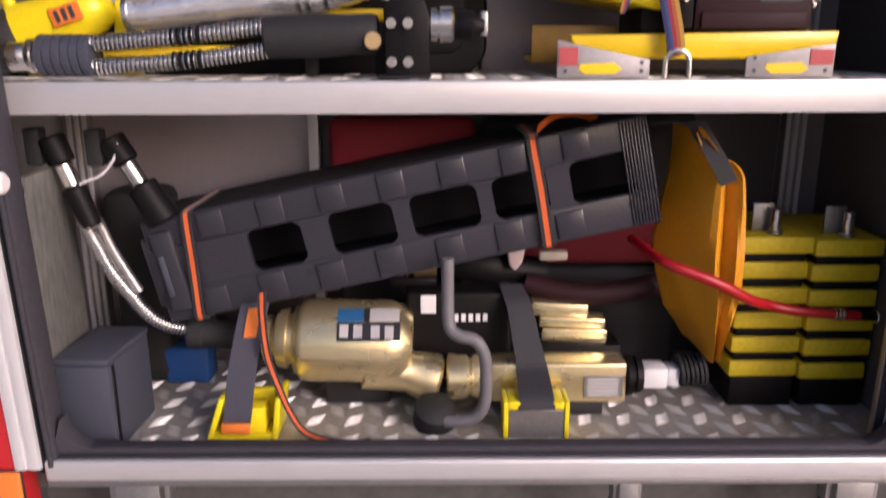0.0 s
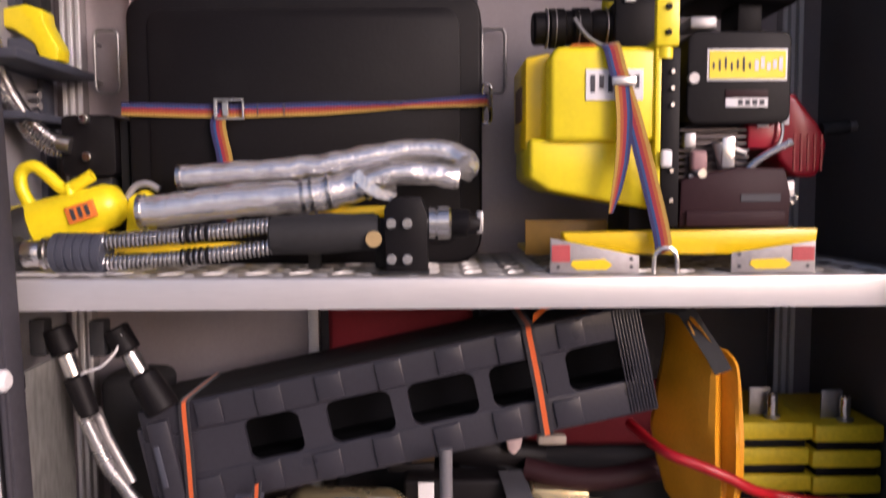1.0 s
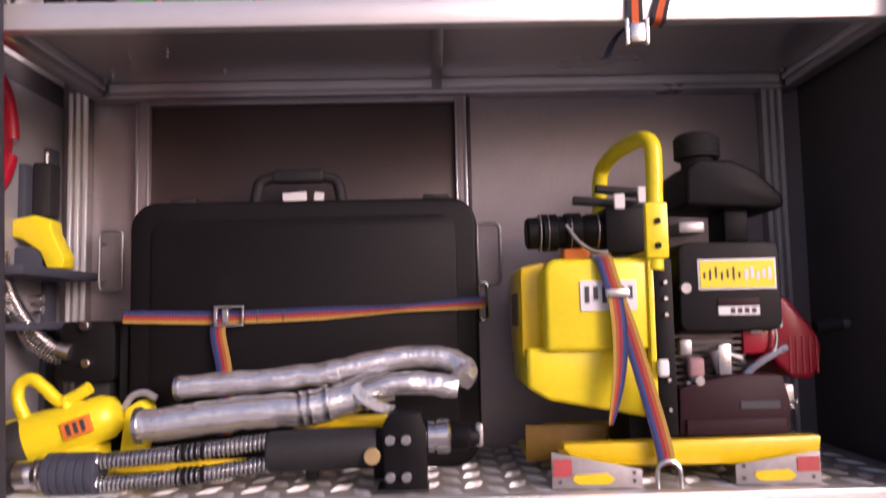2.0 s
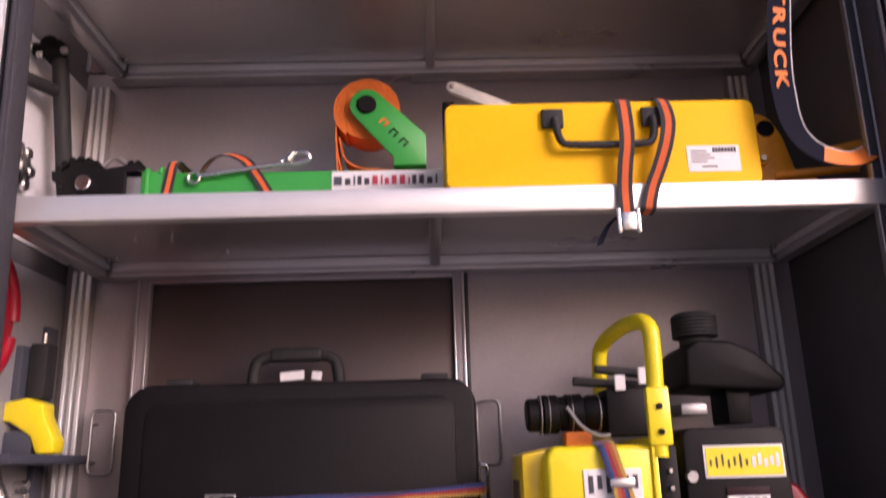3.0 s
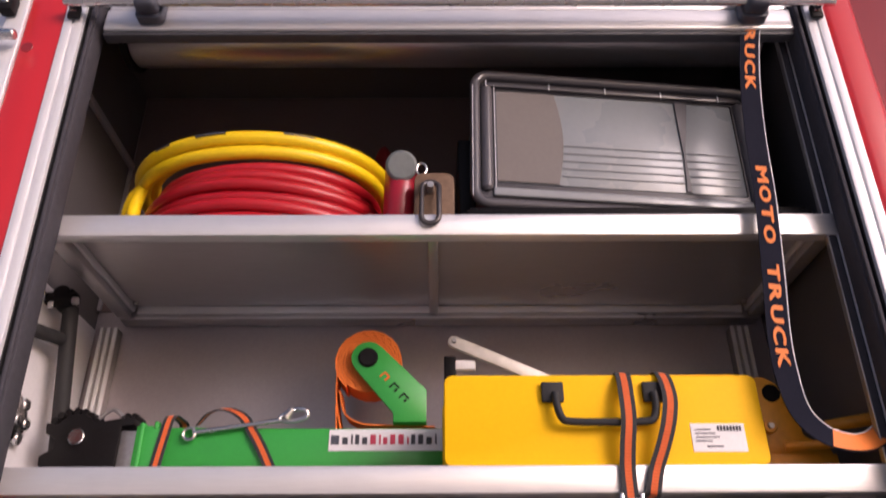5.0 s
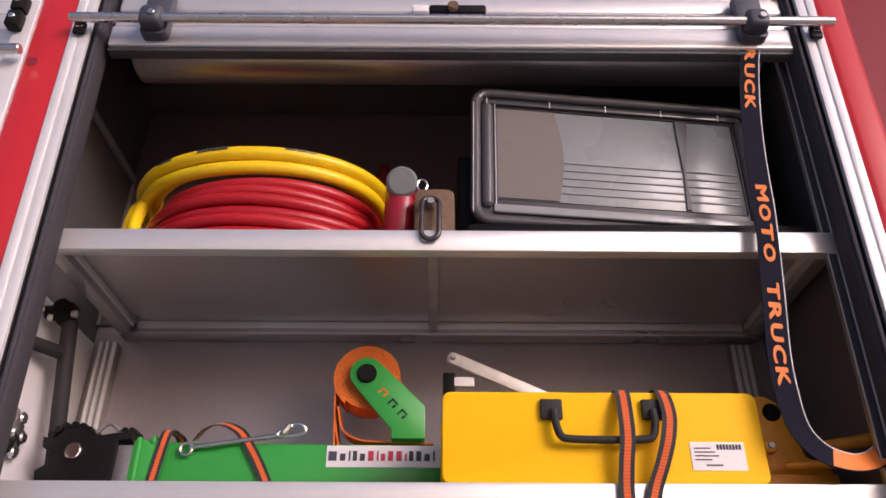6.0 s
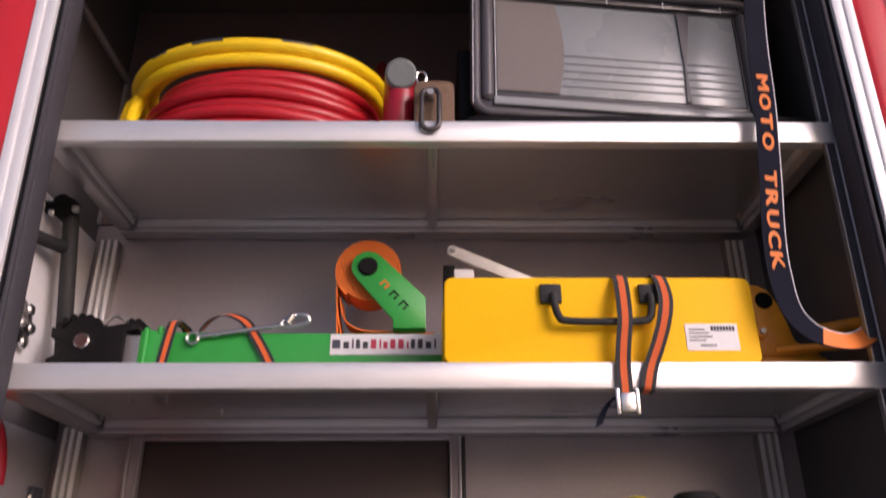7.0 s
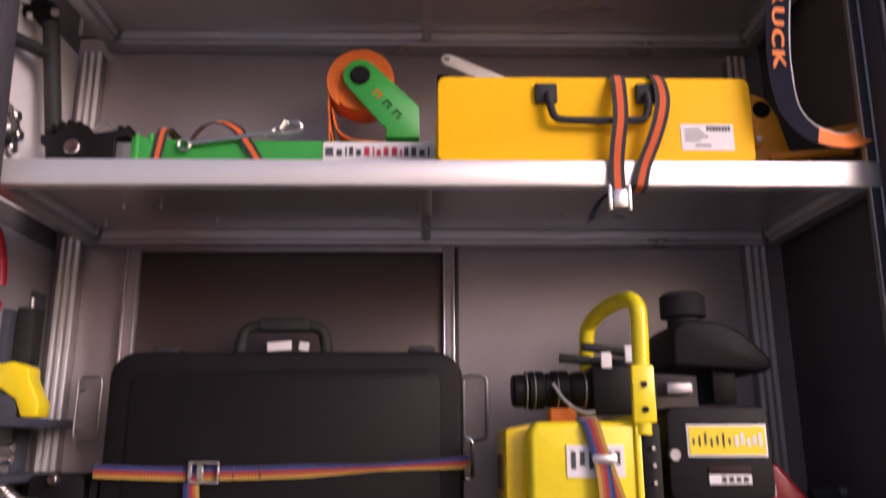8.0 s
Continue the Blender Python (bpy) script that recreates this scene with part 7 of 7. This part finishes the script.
def floor_bracket(x0, x1, strapped):
    b = thing("holding_bracket", ((x0 + x1) / 2, 0.06, ZF), "yellow steel holding bracket bolted to the floor", "bracket", "yellow floor brackets")
    z0 = ZF + 0.0018
    if strapped:
        for xa, lean in ((x0, 0.026), (x1 - 0.010, 0.010)):
            bm = B()
            prism(bm, [(xa, z0), (xa + 0.010, z0), (xa + 0.010 + lean, z0 + 0.075), (xa + lean, z0 + 0.075)], 0.045, 0.12, 0.002)
            part("cheek", bm, YELLOW_LEMON, b)
        bx("base", b, YELLOW_LEMON, x0 + 0.0105, x1 - 0.0105, 0.045, 0.12, z0, z0 + 0.008, 0.002)
        bx("back", b, YELLOW_LEMON, x0 + 0.02, x1 - 0.012, 0.1, 0.115, z0 + 0.0085, z0 + 0.066, 0.002)
        bx("catch", b, YELLOW_LEMON, x1 - 0.056, x1 - 0.02, 0.05, 0.09, z0 + 0.0085, z0 + 0.055, 0.004)
    else:
        for xa in (x0, x1 - 0.008):
            bm = B()
            box(bm, xa, xa + 0.008, 0.045, 0.10, z0, z0 + 0.066, 0.002)
            part("cheek", bm, YELLOW_LEMON, b)
        for xa in (x0 + 0.0085, x1 - 0.0285):
            bx("top_lug", b, YELLOW_LEMON, xa, xa + 0.02, 0.046, 0.10, z0 + 0.052, z0 + 0.066, 0.002)
        bx("plate", b, STEEL_DULL, x0 + 0.0085, x1 - 0.0085, 0.048, 0.053, z0, z0 + 0.05, 0.001, 1, "scuffed grey face plate")
    return b


floor_bracket(-0.431, -0.312, True)
floor_bracket(0.066, 0.176, False)

hs = thing("holding_strap", (-0.36, 0.05, ZF), "dark slate webbing strap with orange patch", "strap", "holding straps")
bm = B()
ribbon(bm, spline([(-0.381, 0.050, 0.575), (-0.376, 0.047, 0.60), (-0.369, 0.06, 0.66), (-0.360, 0.085, 0.72), (-0.352, 0.11, 0.765), (-0.348, 0.15, 0.79)], 6), Vector((0.047, 0, 0.002)), 0.003)
part("webbing", bm, mat("slate_webbing", (0.06, 0.062, 0.085), 0.75, 0, 0.12, 400, 0.3), hs)
bm = B()
ribbon(bm, spline([(-0.356, 0.083, 0.722), (-0.353, 0.094, 0.745), (-0.350, 0.107, 0.765)], 3), Vector((0.020, 0, 0.001)), 0.006)
part("patch", bm, INK_ORANGE, hs, "orange sewn patch")
bx("pull_bar", hs, INK_ORANGE, -0.404, -0.356, 0.040, 0.0475, 0.566, 0.585, 0.003, 2, "orange plastic pull")

h2 = thing("holding_strap", (0.12, 0.06, ZF), "black webbing strap over the ram", "strap", "holding straps")
bm = B()
ribbon(bm, spline([(0.121, 0.046, 0.606), (0.121, 0.055, 0.625), (0.120, 0.112, 0.648), (0.118, 0.118, 0.662), (0.110, 0.135, 0.70), (0.100, 0.16, 0.75), (0.088, 0.2, 0.775)], 6), [Vector((0.062 - 0.0006 * k, 0, 0.002)) for k in range(37)], 0.003)
part("webbing", bm, mat("black_webbing", (0.035, 0.035, 0.042), 0.75, 0, 0.12, 400, 0.3), h2)

oc = thing("loose_tie_strap", (-0.3, 0.05, ZF), "loose orange and black tie strap trailing on the floor", "strap", "orange and black straps")
pts = spline([(-0.332, 0.085, 0.80), (-0.330, 0.07, 0.76), (-0.322, 0.055, 0.70), (-0.305, 0.05, 0.645), (-0.285, 0.042, 0.60), (-0.262, 0.035, 0.572), (-0.225, 0.03, 0.560), (-0.185, 0.026, 0.5575), (-0.155, 0.03, 0.5575)], 7)
bm = B()
ribbon(bm, pts, [Vector((0.015 * (1 - k / 60), 0.010 * k / 60, 0.006 + 0.004 * k / 60)) for k in range(len(pts))], 0.002)
part("webbing", bm, ORBLK, oc)


def block_stack(x0, x1, dz):
    y0, y1 = 0.158, 0.37
    s = thing("block_stack", ((x0 + x1) / 2, 0.26, ZF), "stack of black and yellow cribbing blocks on the floor", "block stack", "cribbing stacks")
    z = ZF + 0.0018
    bx("base_block", s, BLACK, x0 + 0.004, x1 - 0.004, y0 + 0.004, y1, z, 0.612 + dz, 0.004)
    rnd = random.Random(int(x0 * 1000))
    z = 0.6122 + dz
    for k in range(6):
        ox, oy = rnd.uniform(-0.002, 0.002), rnd.uniform(-0.003, 0.003)
        bx("yellow_block", s, BLOCK_YELLOW, x0 + ox, x1 + ox, y0 + oy, y1, z, z + 0.0305, 0.0045)
        z += 0.0306
        if k < 5:
            bx("black_spacer", s, BLACK, x0 + 0.007, x1 - 0.007, y0 + 0.006, y1, z, z + 0.0153, 0.002)
            z += 0.0154
    for xx in (x0 + 0.035, ):
        bx("plate", s, STEEL_DULL, xx - 0.004, xx + 0.034, 0.20, 0.206, z, z + 0.05, 0.002)
        cy("bolt", s, STEEL, (xx + 0.03, 0.185, z), (xx + 0.03, 0.185, z + 0.045), 0.009, n=12, chamfer=0.003)
        cy("washer", s, STEEL_DULL, (xx + 0.03, 0.185, z), (xx + 0.03, 0.185, z + 0.006), 0.014, n=12)
    return s


block_stack(0.480, 0.603, 0.0)
block_stack(0.608, 0.728, -0.006)


def yellow_bag():
    t = thing("yellow_bag", (0.39, 0.15, 0.66), "folded yellow tarpaulin bag leaning on the block stack", "bag")
    levels = [(0.664, 0.416, 0.434), (0.73, 0.374, 0.449), (0.79, 0.354, 0.462), (0.859, 0.340, 0.463), (0.935, 0.348, 0.456), (0.985, 0.358, 0.450), (1.003, 0.362, 0.440), (1.02, 0.364, 0.408), (1.062, 0.362, 0.376)]
    zs = [a for a, _, _ in levels]
    bm = B()
    rings = []
    N, R = 44, 36
    for i in range(R + 1):
        z = zs[0] + (zs[-1] - zs[0]) * i / R
        xl = float(np.interp(z, zs, [b for _, b, _ in levels]))
        xr = float(np.interp(z, zs, [c for _, _, c in levels]))
        ring = []
        for k in range(N):
            a = 2 * math.pi * k / N
            u = 0.5 - 0.5 * math.cos(a)
            x = xl + (xr - xl) * u
            dep = 0.030 * math.sin(a)
            h = (z - zs[0]) / (zs[-1] - zs[0])
            ridge = 0.66 - 0.20 * h
            second = 0.84 + 0.12 * abs(h - 0.45)
            front = math.sin(a) < 0
            y = 0.088 + 0.012 * (1 if not front else 0) + 0.20 * max(0, ridge - u) - 0.012 * max(0, 1 - abs(u - second) / 0.07)
            y += 0.018 * max(0, 1 - abs(u - (ridge + second) / 2) / 0.10) + 0.05 * max(0, u - second)
            y += 0.012 * abs(((u * 2.1 + z * 5.0) % 1.0) - 0.5) * (u < ridge) + 0.05 * max(0, abs(h - 0.45) - 0.3)
            n = noise.noise(Vector((x * 24, z * 9, 1.7))) * 0.011
            y += n
            ring.append(bm.verts.new((x + n * 0.5, y, z + 0.004 * math.sin(9 * u))))
        rings.append(ring)
    for r0, r1 in zip(rings, rings[1:]):
        for k in range(N):
            bm.faces.new((r0[k], r0[(k + 1) % N], r1[(k + 1) % N], r1[k]))
    bm.faces.new(rings[0][::-1])
    bm.faces.new(rings[-1])
    part("cloth", bm, YELLOW_BAG, t, "", 14)
    bm = B()
    ribbon(bm, spline([(0.366, 0.11, 1.075), (0.382, 0.095, 1.045), (0.402, 0.082, 1.01), (0.418, 0.078, 0.98)], 5), Vector((0.026, 0, 0.010)), 0.003)
    part("strap", bm, BLACK_MATT, t, "black carrying strap")
    bm = B()
    ribbon(bm, spline([(0.30, 0.15, 1.075), (0.335, 0.13, 1.082), (0.37, 0.12, 1.075)], 4), Vector((0, 0.03, 0.02)), 0.004)
    part("flap", bm, BLACK_MATT, t)


yellow_bag()
rh = thing("red_air_hose", (0.5, 0.1, 0.75), "red rubber air hose with a steel coupling across the blocks", "hose")
bm = B()
tube(bm, spline([(0.30, 0.20, 0.86), (0.325, 0.085, 0.850), (0.375, 0.062, 0.834), (0.42, 0.062, 0.815), (0.468, 0.075, 0.788), (0.51, 0.10, 0.770), (0.56, 0.105, 0.758), (0.622, 0.11, 0.750), (0.672, 0.112, 0.745)], 8), 0.0088, 12)
part("hose", bm, RED_HOSE, rh)
for k in range(3):
    cy("clamp_ring", rh, STEEL, (0.628 + 0.006 * k, 0.11, 0.7495), (0.632 + 0.006 * k, 0.11, 0.749), 0.0108, n=14, chamfer=0.0005)
cy("coupling", rh, BLACK, (0.672, 0.112, 0.745), (0.70, 0.113, 0.743), 0.008, n=12)
cy("nipple", rh, STEEL, (0.70, 0.113, 0.743), (0.728, 0.114, 0.742), 0.012, n=12)

bt = thing("black_power_tool", (0.15, 0.28, 0.69), "black hand tool with pale parts behind the ram", "power tool")
bm = B()
turned(bm, (-0.02, 0.285, 0.795), (0.16, 0.28, 0.775), [(0, 0.03), (0.05, 0.036), (0.5, 0.036), (0.55, 0.03), (1, 0.026)])
part("body", bm, BLACK, bt)
bm = B()
tube(bm, spline([(0.12, 0.25, 0.762), (0.20, 0.235, 0.748), (0.28, 0.235, 0.748), (0.36, 0.25, 0.758), (0.42, 0.28, 0.745)], 7), 0.021, 12)
part("hose_end", bm, MAROON, bt, "dark maroon hose")
bm = B()
prism(bm, [(0.083, 0.842), (0.118, 0.835), (0.112, 0.805), (0.10, 0.79), (0.088, 0.80)], 0.235, 0.26, 0.004)
part("pale_clip", bm, mat("pale_pink_plastic", (0.55, 0.42, 0.42), 0.5), bt, "pale plastic clip")
bx("pale_tab", bt, mat("beige_plastic", (0.42, 0.36, 0.30), 0.5), 0.143, 0.196, 0.238, 0.26, 0.808, 0.826, 0.005, 2, "beige plastic tab")
bx("stand", bt, BLACK_MATT, 0.0, 0.14, 0.262, 0.33, ZF + 0.0018, 0.762, 0.004)
cn = thing("gas_cartridge", (-0.09, 0.26, 0.77), "small bronze and black cartridge between the tools", "cartridge")
bm = B()
turned(bm, (-0.13, 0.24, 0.800), (-0.045, 0.24, 0.800), [(0, 0.014), (0.05, 0.02), (0.4, 0.02), (0.42, 0.016), (0.5, 0.016), (0.52, 0.022), (1, 0.02)])
part("body", bm, mat("bronze", (0.32, 0.22, 0.12), 0.35, 0.8), cn)
for k in range(3):
    cy("ring", cn, STEEL, (-0.128 + 0.012 * k, 0.24, 0.8), (-0.125 + 0.012 * k, 0.24, 0.8), 0.0215, n=14, chamfer=0.0005)
bx("block", cn, BLACK, -0.13, -0.045, 0.225, 0.27, 0.765, 0.781, 0.004)
bu = thing("blue_box", (-0.53, 0.31, ZF), "small blue plastic box on the locker floor", "box")
bx("body", bu, BLUE, -0.575, -0.49, 0.27, 0.33, ZF + 0.0018, 0.625, 0.006, 3)
